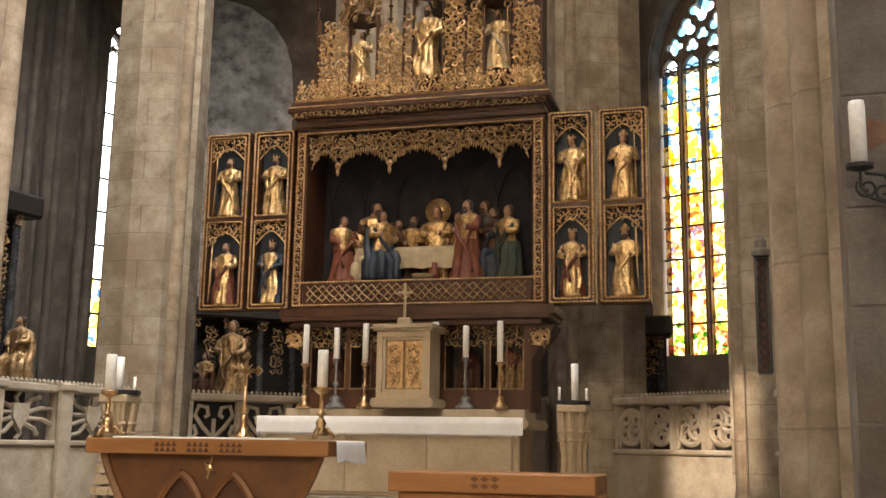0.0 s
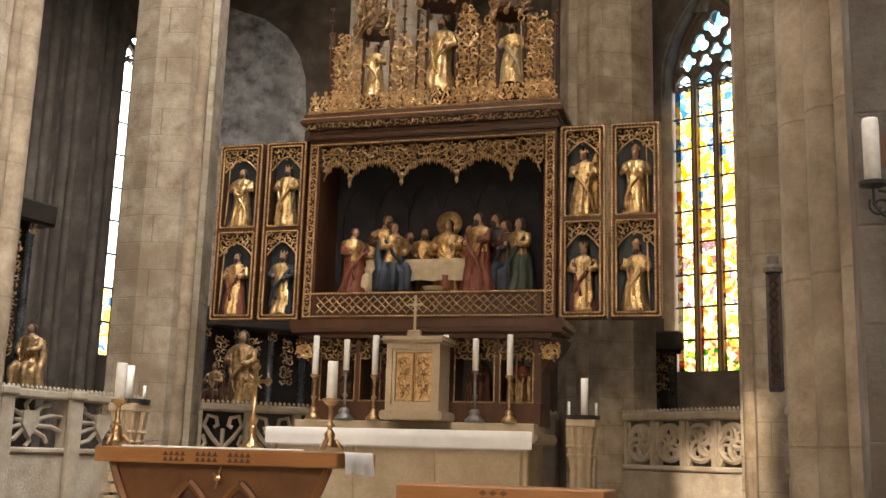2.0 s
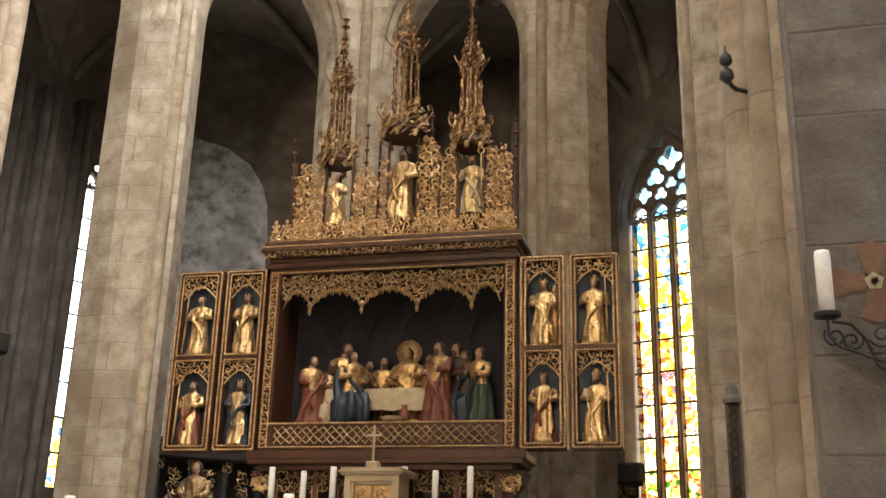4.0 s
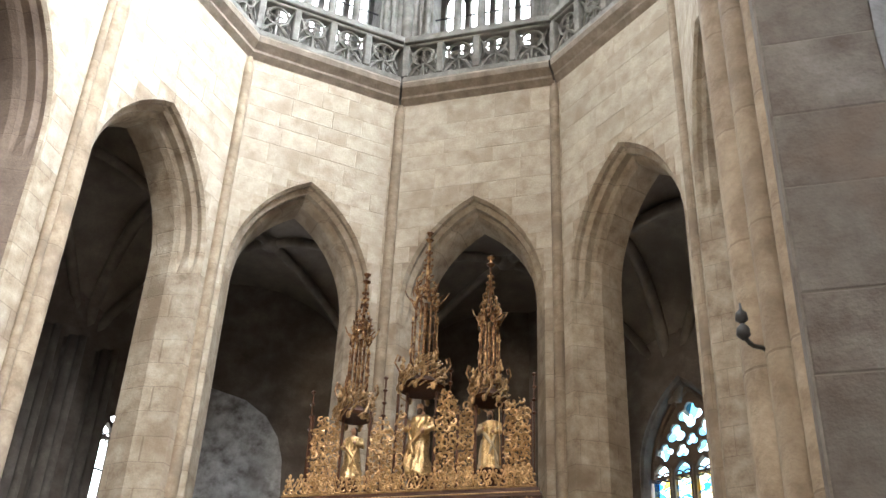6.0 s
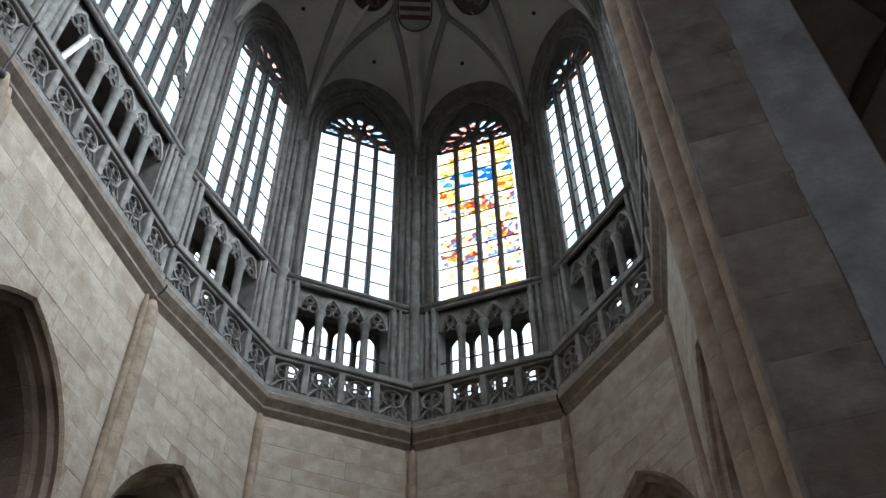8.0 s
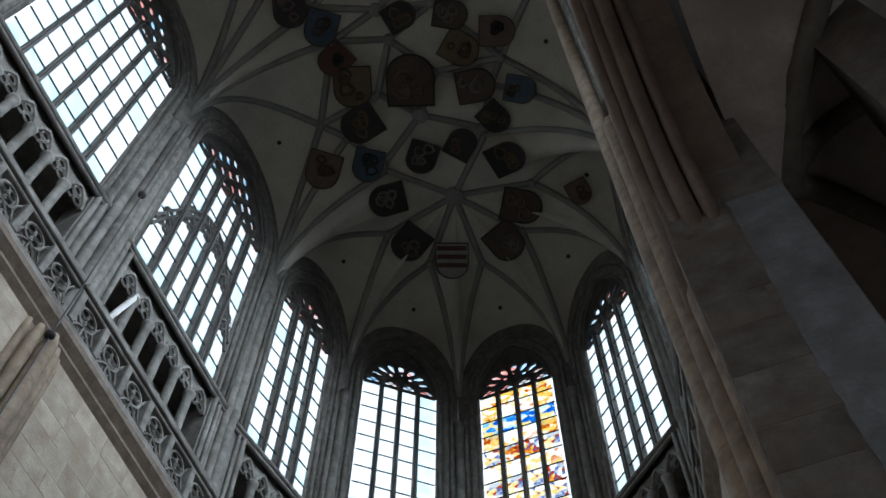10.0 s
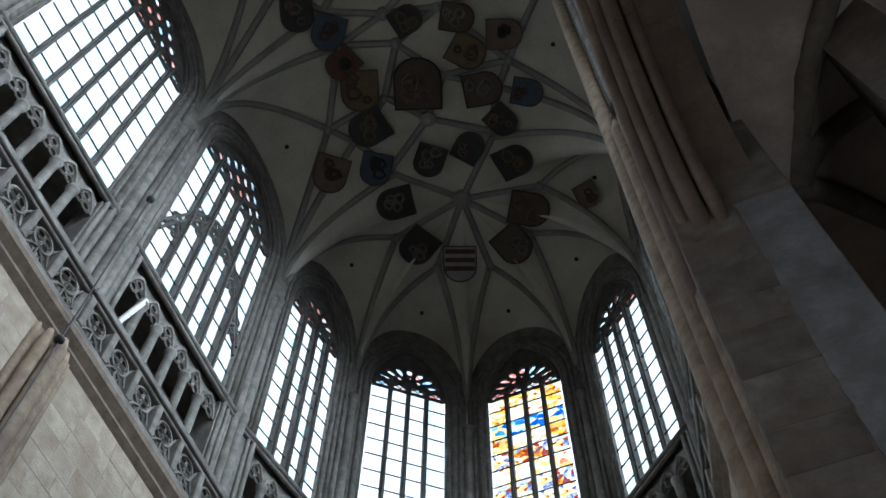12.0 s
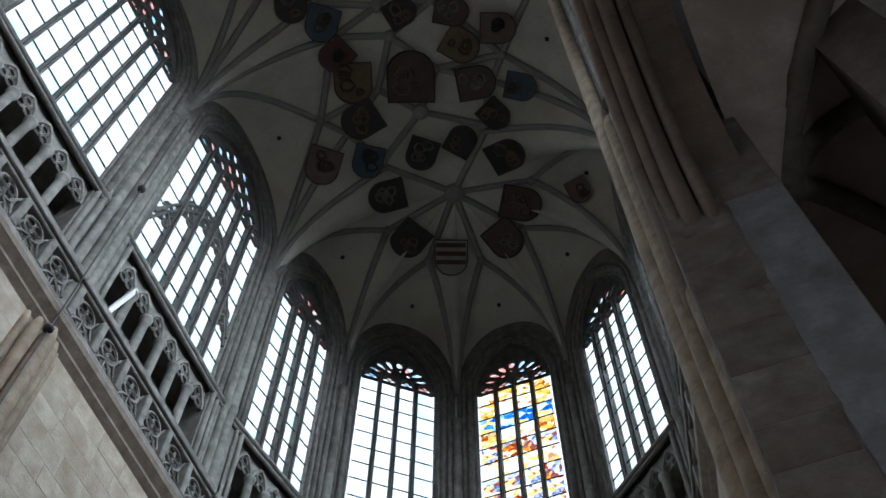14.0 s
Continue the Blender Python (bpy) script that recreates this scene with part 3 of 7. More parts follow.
def blob(bm, c, rx, ry, rz, mat=0, seg=10, rings=7):
    c = Vector(c)
    grid = []
    for j in range(rings + 1):
        t = math.pi * j / rings
        grid.append([bm.verts.new(c + Vector((rx * math.sin(t) * math.cos(2 * math.pi * i / seg), ry * math.sin(t) * math.sin(2 * math.pi * i / seg), rz * math.cos(t)))) for i in range(seg)])
    for p, q in zip(grid, grid[1:]):
        for i in range(seg):
            f = bm.faces.new((p[i], q[i], q[(i + 1) % seg], p[(i + 1) % seg]))
            f.material_index = mat


def limb(bm, pts, r, mat=0, taper=None):
    n = len(bm.faces)
    many = []
    for p, q in zip(pts, pts[1:]):
        many += [Vector(p).lerp(Vector(q), t / 3) for t in range(3)]
    tube(bm, many + [Vector(pts[-1])], r, 10, taper=taper)
    bm.faces.ensure_lookup_table()
    for f in bm.faces[n:]:
        f.material_index = mat


def carved_figure(name, h, place, mats, label, category="statue", turn=0.0, crown=0, halo=False, seated=False, staff=0, held=0, seed=0, group="", wide=1.0, cloak=False):
    """One carved draped figure: fluted robe, mantle, arms, head. mats: robe, mantle, skin, metal."""
    rnd = random.Random(seed)
    bm = bmesh.new()
    ph, nf, sway = rnd.uniform(0, 6), rnd.choice((7, 8, 9)), rnd.uniform(-0.03, 0.03)
    prof = [(0.0, 0.185, 0.15), (0.06, 0.18, 0.145), (0.18, 0.165, 0.13), (0.32, 0.15, 0.12), (0.46, 0.14, 0.11), (0.56, 0.125, 0.095), (0.64, 0.13, 0.095), (0.72, 0.155, 0.1), (0.78, 0.15, 0.09), (0.815, 0.1, 0.065), (0.835, 0.045, 0.04), (0.87, 0.04, 0.04)]
    if seated:
        prof = [(0.0, 0.2, 0.2), (0.12, 0.21, 0.22), (0.28, 0.2, 0.24), (0.36, 0.17, 0.18), (0.42, 0.14, 0.12)] + prof[5:]
    seg = 44
    fine = []
    for p, q in zip(prof, prof[1:]):
        fine += [tuple(p[c] + (q[c] - p[c]) * t / 3 for c in range(3)) for t in range(3)]
    prof = [tuple(v * (wide if c else 1) for c, v in enumerate(p)) for p in fine + [prof[-1]]]
    ringsv = []
    for z, rx, ry in prof:
        row = []
        for i in range(seg):
            a = 2 * math.pi * i / seg
            fold = 1 + (0.2 * (abs(math.sin(0.5 * nf * a + ph + 2.5 * z + 0.5 * math.sin(9 * z + ph))) - 0.6) + 0.09 * math.sin((nf * 2 - 3) * a + ph * 2 - 7 * z) + 0.05 * math.sin(3 * a + 14 * z)) * max(0.25 if z < 0.78 else 0.0, 1 - z / 0.75)
            row.append(bm.verts.new((h * (rx * fold * math.cos(a) + sway * math.sin(z * 6)), h * ry * fold * math.sin(a), h * z)))
        ringsv.append(row)
    split = rnd.uniform(0.2, 0.9)
    for j, (p, q) in enumerate(zip(ringsv, ringsv[1:])):
        zc = (prof[j][0] + prof[j + 1][0]) / 2
        for i in range(seg):
            f = bm.faces.new((p[i], p[(i + 1) % seg], q[(i + 1) % seg], q[i]))
            a = (360 * (i + 0.5) / seg + 90) % 360          # 0 at the front
            a = min(a, 360 - a)
            f.material_index = 2 if zc > 0.81 else (0 if a < (75 if zc > 0.43 else 0) else 1) if seated else (0 if a < 80 and 0.48 < zc else 1) if cloak else (0 if a < 62 - 40 * abs(zc - split) else 1)
    bm.faces.new(ringsv[0][::-1])
    # mantle hem swept across the front
    s = rnd.choice((-1, 1))
    limb(bm, [(s * 0.15 * h, -0.06 * h, 0.72 * h), (s * 0.06 * h, -0.135 * h, 0.55 * h), (-s * 0.06 * h, -0.14 * h, 0.4 * h), (-s * 0.13 * h, -0.1 * h, 0.25 * h), (-s * 0.15 * h, -0.09 * h, 0.08 * h)], 0.024 * h, 1)
    limb(bm, [(-s * 0.15 * h, -0.05 * h, 0.72 * h), (-s * 0.1 * h, -0.12 * h, 0.5 * h), (-s * 0.02 * h, -0.15 * h, 0.22 * h)], 0.018 * h, 1)
    if seated:
        for k in (-1, 1):
            limb(bm, [(k * 0.07 * h, 0, 0.36 * h), (k * 0.1 * h, -0.2 * h, 0.37 * h), (k * 0.11 * h, -0.25 * h, 0.3 * h), (k * 0.1 * h, -0.24 * h, 0.02 * h)], 0.062 * h, 1, lambda f: 1.05 - 0.25 * f)
            limb(bm, [(k * 0.17 * h, 0.02 * h, 0.74 * h), (k * 0.21 * h, 0.03 * h, 0.5 * h), (k * 0.2 * h, -0.05 * h, 0.25 * h), (k * 0.22 * h, -0.02 * h, 0.02 * h)], 0.06 * h, 1, lambda f: 0.8 + 0.5 * f)
    # arms
    for k in (-1, 1):
        up = rnd.uniform(-0.02, 0.08)
        limb(bm, [(k * 0.145 * h, 0, 0.76 * h), (k * 0.19 * h, -0.05 * h, 0.62 * h), (k * 0.1 * h, -0.15 * h, (0.57 + up) * h)], 0.045 * h, 0 if rnd.random() < 0.5 else 1, lambda f: 1.05 - 0.2 * f)
        blob(bm, (k * 0.085 * h, -0.165 * h, (0.575 + up) * h), 0.026 * h, 0.026 * h, 0.03 * h, 2, 6, 4)
    # head, hair
    blob(bm, (0, -0.022 * h, 0.92 * h), 0.053 * h, 0.06 * h, 0.07 * h, 2)
    blob(bm, (0, 0.008 * h, 0.935 * h), 0.07 * h, 0.066 * h, 0.074 * h, 4)
    blob(bm, (0, 0.03 * h, 0.87 * h), 0.062 * h, 0.045 * h, 0.07 * h, 4)
    blob(bm, (0, -0.083 * h, 0.915 * h), 0.01 * h, 0.014 * h, 0.018 * h, 2, 6, 4)
    if rnd.random() < 0.6:
        blob(bm, (0, -0.062 * h, 0.868 * h), 0.04 * h, 0.032 * h, 0.05 * h, 4, 8, 5)
    if crown:
        n = len(bm.faces)
        lathe(bm, [(0.052 * h, 0.95 * h), (0.058 * h, 0.98 * h)], 12)
        for i in range(6):
            a = i * 1.047
            lathe(bm, [(0.015 * h, 0.975 * h), (0.003 * h, 1.03 * h)], 5, Matrix.Translation((0.055 * h * math.cos(a), 0.055 * h * math.sin(a), 0)))
        bm.faces.ensure_lookup_table()
        for f in bm.faces[n:]:
            f.material_index = 3
        if crown == 2:
            blob(bm, (0, 0, 1.0 * h), 0.05 * h, 0.03 * h, 0.075 * h, 3, 8, 6)
    if halo:
        n = len(bm.faces)
        lathe(bm, [(0.02 * h, 0), (0.165 * h, 0.004), (0.17 * h, 0.02), (0.02 * h, 0.02)], 24, Matrix.Translation((0, 0.05 * h, 0.95 * h)) @ Matrix.Rotation(radians(90), 4, "X"))
        bm.faces.ensure_lookup_table()
        for f in bm.faces[n:]:
            f.material_index = 3
    if staff:
        limb(bm, [(staff * 0.2 * h, -0.15 * h, 0.02 * h), (staff * 0.17 * h, -0.15 * h, 0.98 * h)], 0.011 * h, 3)
        limb(bm, [(staff * 0.17 * h + 0.05 * h * math.sin(t * 0.7), -0.15 * h, (0.98 + 0.05 - 0.05 * math.cos(t * 0.7)) * h) for t in range(9)], 0.012 * h, 3)
    if held == 1:
        m = Matrix.Translation((0.09 * h, -0.18 * h, 0.6 * h)) @ Matrix.Rotation(0.4, 4, "Y")
        box(bm, -0.06 * h, 0.06 * h, -0.02 * h, 0.02 * h, -0.08 * h, 0.08 * h, m)
    if held == 2:
        n = len(bm.faces)
        box(bm, 0.13 * h, 0.22 * h, -0.02 * h, 0.07 * h, 0.0, 0.82 * h)
        lathe(bm, [(0.065 * h, 0.82 * h), (0.005 * h, 0.97 * h)], 6, Matrix.Translation((0.175 * h, 0.025 * h, 0)))
        bm.faces.ensure_lookup_table()
        for f in bm.faces[n:]:
            f.material_index = 1
    bmesh.ops.recalc_face_normals(bm, faces=bm.faces)
    bm.normal_update()
    for v in bm.verts:          # crumpled drapery
        if v.co.z < 0.8 * h and not (halo and v.co.z > 0.75 * h):
            q = Vector((v.co.x * 17 / h + seed, v.co.y * 17 / h, v.co.z * 6 / h))
            v.co += v.normal * h * 0.02 * (1 - 2 * abs(noise.noise(q))) - v.normal * h * 0.01
    me = bpy.data.meshes.new(name)
    bm.to_mesh(me)
    bm.free()
    for m in (*mats, HAIR):
        me.materials.append(m)
    for p in me.polygons:
        p.use_smooth = True
    ob = new(name, me)
    ob.matrix_world = Matrix.Translation(place) @ Matrix.Rotation(radians(turn), 4, "Z")
    return tagged(ob, label, category, group)


HAIR = surface("brown painted hair", [(0.3, (0.035, 0.02, 0.012)), (0.7, (0.08, 0.048, 0.03))], 20, 60, 0.6, 0.5)

# ---- winged retable ----
YR, XC = 1.6, -0.035
RET = Matrix.Translation((XC, YR, -0.03)) @ Matrix.Rotation(radians(1.26), 4, "Z")
ret = thing("winged_retable", RET, "carved oak winged retable with gilded tracery, wings open", "retable")


def frame_boards(bm, x0, x1, z0, z1, w, y0, y1):
    box(bm, x0, x0 + w, y0, y1, z0, z1)
    box(bm, x1 - w, x1, y0, y1, z0, z1)
    box(bm, x0 + w, x1 - w, y0, y1, z0, z0 + w)
    box(bm, x0 + w, x1 - w, y0, y1, z1 - w, z1)


# main case
case = part("case", box(bmesh.new(), -1.8, 1.8, 0.8, 0.86, 3.45, 6.05), BROWN, ret)
for x in (-1.71, 1.71):
    part("side_board", bevelled(box(bmesh.new(), x - 0.09, x + 0.09, 0.02, 0.8, 3.45, 6.05), 0.008), BROWN, case)
part("top_board", box(bmesh.new(), -1.62, 1.62, 0.02, 0.8, 5.96, 6.05), BROWN, case)
part("base_board", bevelled(box(bmesh.new(), -1.62, 1.62, 0.0, 0.8, 3.45, 3.84), 0.008), BROWN, case)
bm = bmesh.new()
box(bm, -1.615, 1.615, 0.76, 0.795, 3.85, 5.95)
for i in range(7):
    x = -1.5 + 0.5 * i
    tube(bm, [(x, 0.72, 3.85), (x, 0.72, 5.1), (x + 0.1, 0.7, 5.4), (x + 0.25, 0.7, 5.55)], 0.011, 5)
    tube(bm, [(x, 0.72, 5.1), (x - 0.1, 0.7, 5.4), (x - 0.25, 0.7, 5.55)], 0.011, 5)
part("shrine_back", bm, SHADE, case, "dark shrine back with thin ribs")
bm = bmesh.new()
for x in (-1.76, -1.66, 1.66, 1.76):
    beads(bm, (x, -0.005, 3.5), (x, -0.005, 6.0), 0.014)
for z in (3.5, 3.82, 5.98):
    beads(bm, (-1.76, -0.015, z), (1.76, -0.015, z), 0.013)
part("gilded_border", bm, GOLD, case, "narrow gilded carved borders")
for x in (-1.71, 1.71):
    part("scroll_strip", filigree(bmesh.new(), x - 0.04, x + 0.04, 3.55, 5.95, 0.0, 0.09, 0.01, 5), GOLD, case, "gilded scroll strip")
bm = bmesh.new()
for i in range(13):
    x0 = -1.55 + 3.1 * i / 13
    w = 3.1 / 13
    for s in (1, -1):
        tube(bm, [(x0, -0.015, 3.66 - s * 0.11), (x0 + w / 2, -0.02, 3.66 + s * 0.02), (x0 + w, -0.015, 3.66 + s * 0.11)], 0.011, 4)
        tube(bm, [(x0, -0.015, 3.66), (x0 + w / 2, -0.02, 3.66 + s * 0.12), (x0 + w, -0.015, 3.66)], 0.01, 4)
part("plinth_tracery", bm, OLDGOLD, case, "tarnished tracery frieze under the shrine")
# valance: scalloped scrollwork with pendants
PEND = (-1.57, -1.17, -0.4, 0.4, 1.17, 1.57)


def scallop(x):
    for a, b in zip(PEND, PEND[1:]):
        if a <= x <= b:
            t = (x - a) / (b - a)
            return 5.46 + 0.26 * math.sin(math.pi * t) ** 0.6
    return 5.5


bm = filigree(bmesh.new(), -1.6, 1.6, 5.4, 5.94, 0.06, 0.085, 0.014, 3, lambda x, z: z > scallop(x) + 0.02, 0.035)
filigree(bm, -1.6, 1.6, 5.4, 5.94, 0.1, 0.1, 0.014, 4, lambda x, z: z > scallop(x) + 0.02, 0.03)
xs = [-1.57 + 3.14 * i / 90 for i in range(91)]
tube(bm, [(x, 0.05, scallop(x)) for x in xs], 0.009, 5)
for i, x in enumerate(xs[1:-1]):          # leafy cusps along the edge
    lathe(bm, [(0.004, -0.05 - 0.02 * (i % 3)), (0.017, -0.02), (0.01, 0.03)], 5, Matrix.Translation((x, 0.05, scallop(x))))
for p in PEND[1:-1]:
    lathe(bm, [(0.004, -0.1), (0.03, -0.05), (0.02, 0.0), (0.045, 0.05), (0.02, 0.1)], 7, Matrix.Translation((p, 0.04, 5.44)))
part("valance", bm, OLDGOLD, case, "gilded scrollwork valance with pendants")
# cornice and crest
cor = part("cornice", box(bmesh.new(), -1.82, 1.82, -0.05, 0.88, 6.2, 6.26), BROWN, ret)
for z0, z1, w, y0 in ((6.05, 6.12, 1.83, -0.04), (6.12, 6.2, 1.8, -0.02), (6.26, 6.33, 1.9, -0.16), (6.33, 6.42, 1.87, -0.12)):
    part("moulding", bevelled(box(bmesh.new(), -w, w, y0, 0.9, z0, z1), 0.018, 2), BROWN, cor)
part("running_leaf", filigree(bmesh.new(), -1.84, 1.84, 6.18, 6.27, -0.12, 0.085, 0.011, 9), OLDGOLD, cor, "gilded running leaf")
bm = filigree(bmesh.new(), -1.8, 1.8, 6.45, 6.64, -0.08, 0.095, 0.013, 15, None, 0.03)
for i in range(22):
    x = -1.8 + 3.6 * (i + 0.5) / 22
    tube(bm, [(x - 0.08, -0.08, 6.46), (x - 0.03, -0.09, 6.6), (x, -0.08, 6.7), (x + 0.03, -0.09, 6.6), (x + 0.08, -0.08, 6.46)], 0.013, 5)
    for dx, z, r in ((0, 6.73, 0.028), (-0.045, 6.67, 0.022), (0.045, 6.67, 0.022), (0.08, 6.6, 0.018)):
        blob(bm, (x + dx, -0.085, z), r, 0.02, r * 1.2, 0, 6, 4)
tube(bm, [(-1.82, -0.08, 6.44), (1.82, -0.08, 6.44)], 0.016, 5)
beads(bm, (-1.87, -0.13, 6.345), (1.87, -0.13, 6.345), 0.011)
part("crest", bm, GOLD, cor, "gilded openwork crest")

# crown of lattice, figures' canopies and pinnacles
POSTS = (-1.56, -1.08, -0.66, -0.26, -0.12, 0.32, 0.66, 0.92, 1.32, 1.72)
TOPS = {0: 7.65, 2: 7.55, 3: 7.8, 5: 7.95, 6: 7.75, 8: 7.75}
for x in POSTS:
    part("post", box(bmesh.new(), x - 0.018, x + 0.018, 0.12, 0.16, 6.42, 7.75 if abs(x) > 0.4 else 8.0), BROWN, ret, "slender brown post of the crown")
for i, top in TOPS.items():
    f = filigree(bmesh.new(), POSTS[i] + 0.02, POSTS[i + 1] - 0.02, 6.45, top - 0.1, 0.13, 0.1, 0.017, 20 + i, None, 0.03)
    filigree(f, POSTS[i] + 0.02, POSTS[i + 1] - 0.02, 6.45, top - 0.1, 0.16, 0.12, 0.015, 60 + i, None, 0.02)
    panel = part("lattice_panel", f, GOLD, ret, "gilded scrollwork panel")
    part("cresting", filigree(bmesh.new(), POSTS[i] + 0.08, POSTS[i + 1] - 0.08, top - 0.14, top + 0.06, 0.13, 0.1, 0.015, 40 + i, None, 0.03), GOLD, panel, "small gilded scrolls on top")
for x, z in ((-1.6, 8.15), (-0.47, 8.3), (0.52, 8.35), (1.76, 8.2)):
    b = bmesh.new()
    tube(b, [(x, 0.14, 6.5), (x, 0.14, z)], 0.014, 5)
    for k in range(4):
        lathe(b, [(0.012, 0), (0.04, 0.03), (0.012, 0.06)], 6, Matrix.Translation((x, 0.14, z - 0.05 - k * 0.2)))
    part("finial_rod", b, BROWN, ret)


def canopy(x, z0, z1, w):
    """A gilded canopy over a figure, with its open lantern, spire and finial."""
    h = z1 - z0
    c = part("canopy", lathe(bmesh.new(), [(w * 0.9, z0 + 0.06), (w, z0 + 0.1), (w * 0.75, z0 + 0.2), (w * 0.5, z0 + 0.22)], 8, Matrix.Translation((x, 0.2, 0))), BROWN, ret, "canopy with open lantern and crocketed spire")
    b = bmesh.new()
    for i in range(8):
        a = math.pi * 2 * i / 8
        cx, cy = x + w * 0.95 * math.cos(a), 0.2 + w * 0.95 * math.sin(a)
        ax, ay = x + w * 0.9 * math.cos(a + 0.39), 0.2 + w * 0.9 * math.sin(a + 0.39)
        blob(b, (cx, cy, z0 + 0.02), 0.04, 0.04, 0.06, 0, 6, 4)
        tube(b, [(cx, cy, z0 + 0.02), (ax, ay, z0 + 0.2), (ax, ay, z0 + 0.32)], 0.02, 5)
        lathe(b, [(0.03, 0), (0.045, 0.05), (0.01, 0.12), (0.03, 0.16), (0.004, 0.22)], 6, Matrix.Translation((cx, cy, z0 + 0.22 + 0.1 * (i % 2))))
        blob(b, (x + w * 0.7 * math.cos(a + 0.2), 0.2 + w * 0.7 * math.sin(a + 0.2), z0 + 0.36), 0.05, 0.05, 0.06, 0, 6, 4)
    rr = random.Random(int(x * 77) + 5)
    for q in range(80):
        a, zz = rr.uniform(0, 6.28), rr.uniform(z0 - 0.03, z0 + 0.5)
        d = w * (1.0 - 0.8 * max(0, zz - z0 - 0.1)) * rr.uniform(0.75, 1.05)
        tube(b, [(x + d * math.cos(a), 0.2 + d * math.sin(a), zz), (x + 1.15 * d * math.cos(a + 0.25), 0.2 + 1.15 * d * math.sin(a + 0.25), zz + 0.05), (x + 1.05 * d * math.cos(a + 0.5), 0.2 + 1.05 * d * math.sin(a + 0.5), zz + 0.1)], 0.013, 4)
    part("leaf_crown", b, OLDGOLD, c, "gilded leaf crown")
    b = bmesh.new()
    zl0, zl1 = z0 + 0.3, z0 + h * 0.54
    for i in range(6):
        a = math.pi * 2 * i / 6 + 0.3
        tube(b, [(x + w * 0.42 * math.cos(a), 0.2 + w * 0.42 * math.sin(a), zl0), (x + w * 0.42 * math.cos(a), 0.2 + w * 0.42 * math.sin(a), zl1)], 0.017, 5)
        tube(b, [(x + w * 0.62 * math.cos(a + 0.5), 0.2 + w * 0.62 * math.sin(a + 0.5), zl0 - 0.05), (x + w * 0.6 * math.cos(a + 0.5), 0.2 + w * 0.6 * math.sin(a + 0.5), zl0 + (zl1 - zl0) * (0.45 + 0.2 * (i % 2)))], 0.012, 5)
        lathe(b, [(0.012, 0), (0.03, 0.03), (0.008, 0.06), (0.022, 0.09), (0.003, 0.16)], 6, Matrix.Translation((x + w * 0.6 * math.cos(a + 0.5), 0.2 + w * 0.6 * math.sin(a + 0.5), zl0 + (zl1 - zl0) * (0.45 + 0.2 * (i % 2)))))
        e, sg = w * 0.45, (1 if i % 2 else -1)          # curling arms
        tube(b, [(x + (e + w * v) * math.cos(a), 0.2 + (e + w * v) * math.sin(a), zz) for v, zz in ((0.1, zl0), (0.5, zl0 + 0.06), (0.72, zl0 + 0.2), (0.62, zl0 + 0.33), (0.5, zl0 + 0.3), (0.56, zl0 + 0.22))], 0.014, 5)
        tube(b, [(x + (e + w * v) * math.cos(a), 0.2 + (e + w * v) * math.sin(a), zz) for v, zz in ((0.0, zl1 - 0.12), (0.15, zl1), (0.4, zl1 + 0.12), (0.5, zl1 + 0.2))], 0.011, 5)
        for k in range(3):
            zz = zl0 + (zl1 - zl0) * (k + 1) / 4
            a2 = a + math.pi / 3
            tube(b, [(x + w * 0.42 * math.cos(a), 0.2 + w * 0.42 * math.sin(a), zz), (x + w * 0.4 * math.cos((a + a2) / 2), 0.2 + w * 0.4 * math.sin((a + a2) / 2), zz + 0.07), (x + w * 0.42 * math.cos(a2), 0.2 + w * 0.42 * math.sin(a2), zz)], 0.008, 4)
    lathe(b, [(w * 0.09, zl0), (w * 0.09, zl1)], 6, Matrix.Translation((x, 0.2, 0)))
    part("lantern", b, COPPER, c, "coppery lantern posts with curling arms")
    b = bmesh.new()
    zc = zl1
    for i in range(6):
        a = math.pi * 2 * i / 6
        blob(b, (x + w * 0.5 * math.cos(a), 0.2 + w * 0.5 * math.sin(a), zc), 0.04, 0.04, 0.07, 0, 6, 4)
        tube(b, [(x + w * 0.4 * math.cos(a), 0.2 + w * 0.4 * math.sin(a), zc), (x + w * 0.75 * math.cos(a), 0.2 + w * 0.75 * math.sin(a), zc + 0.12)], 0.013, 4)
        blob(b, (x + w * 0.4 * math.cos(a + 0.5), 0.2 + w * 0.4 * math.sin(a + 0.5), zc + 0.16), 0.04, 0.04, 0.06, 0, 6, 4)
    rr = random.Random(int(x * 100))
    for q in range(46):
        a, zz = rr.uniform(0, 6.28), rr.uniform(zc - 0.12, zc + 0.4)
        d = w * (0.55 - 0.5 * max(0, zz - zc)) * rr.uniform(0.8, 1.1)
        tube(b, [(x + d * math.cos(a), 0.2 + d * math.sin(a), zz), (x + 1.25 * d * math.cos(a + 0.3), 0.2 + 1.25 * d * math.sin(a + 0.3), zz + 0.05), (x + 1.1 * d * math.cos(a + 0.6), 0.2 + 1.1 * d * math.sin(a + 0.6), zz + 0.09)], 0.011, 4)
    part("upper_leaf_crown", b, COPPER, c, "gilded upper leaf crown")
    b = bmesh.new()
    lathe(b, [(w * 0.16, zc + 0.1), (w * 0.12, zc + 0.3), (0.018, z1 - 0.12)], 6, Matrix.Translation((x, 0.2, 0)))
    for k in range(6):
        f = k / 6
        zz = zc + 0.25 + (z1 - 0.25 - zc - 0.25) * f
        rr = w * 0.3 * (1 - f) + 0.02
        for i in range(4):
            a = math.pi / 2 * i + 0.4 * k
            blob(b, (x + rr * math.cos(a), 0.2 + rr * math.sin(a), zz), 0.026, 0.026, 0.032, 0, 5, 3)
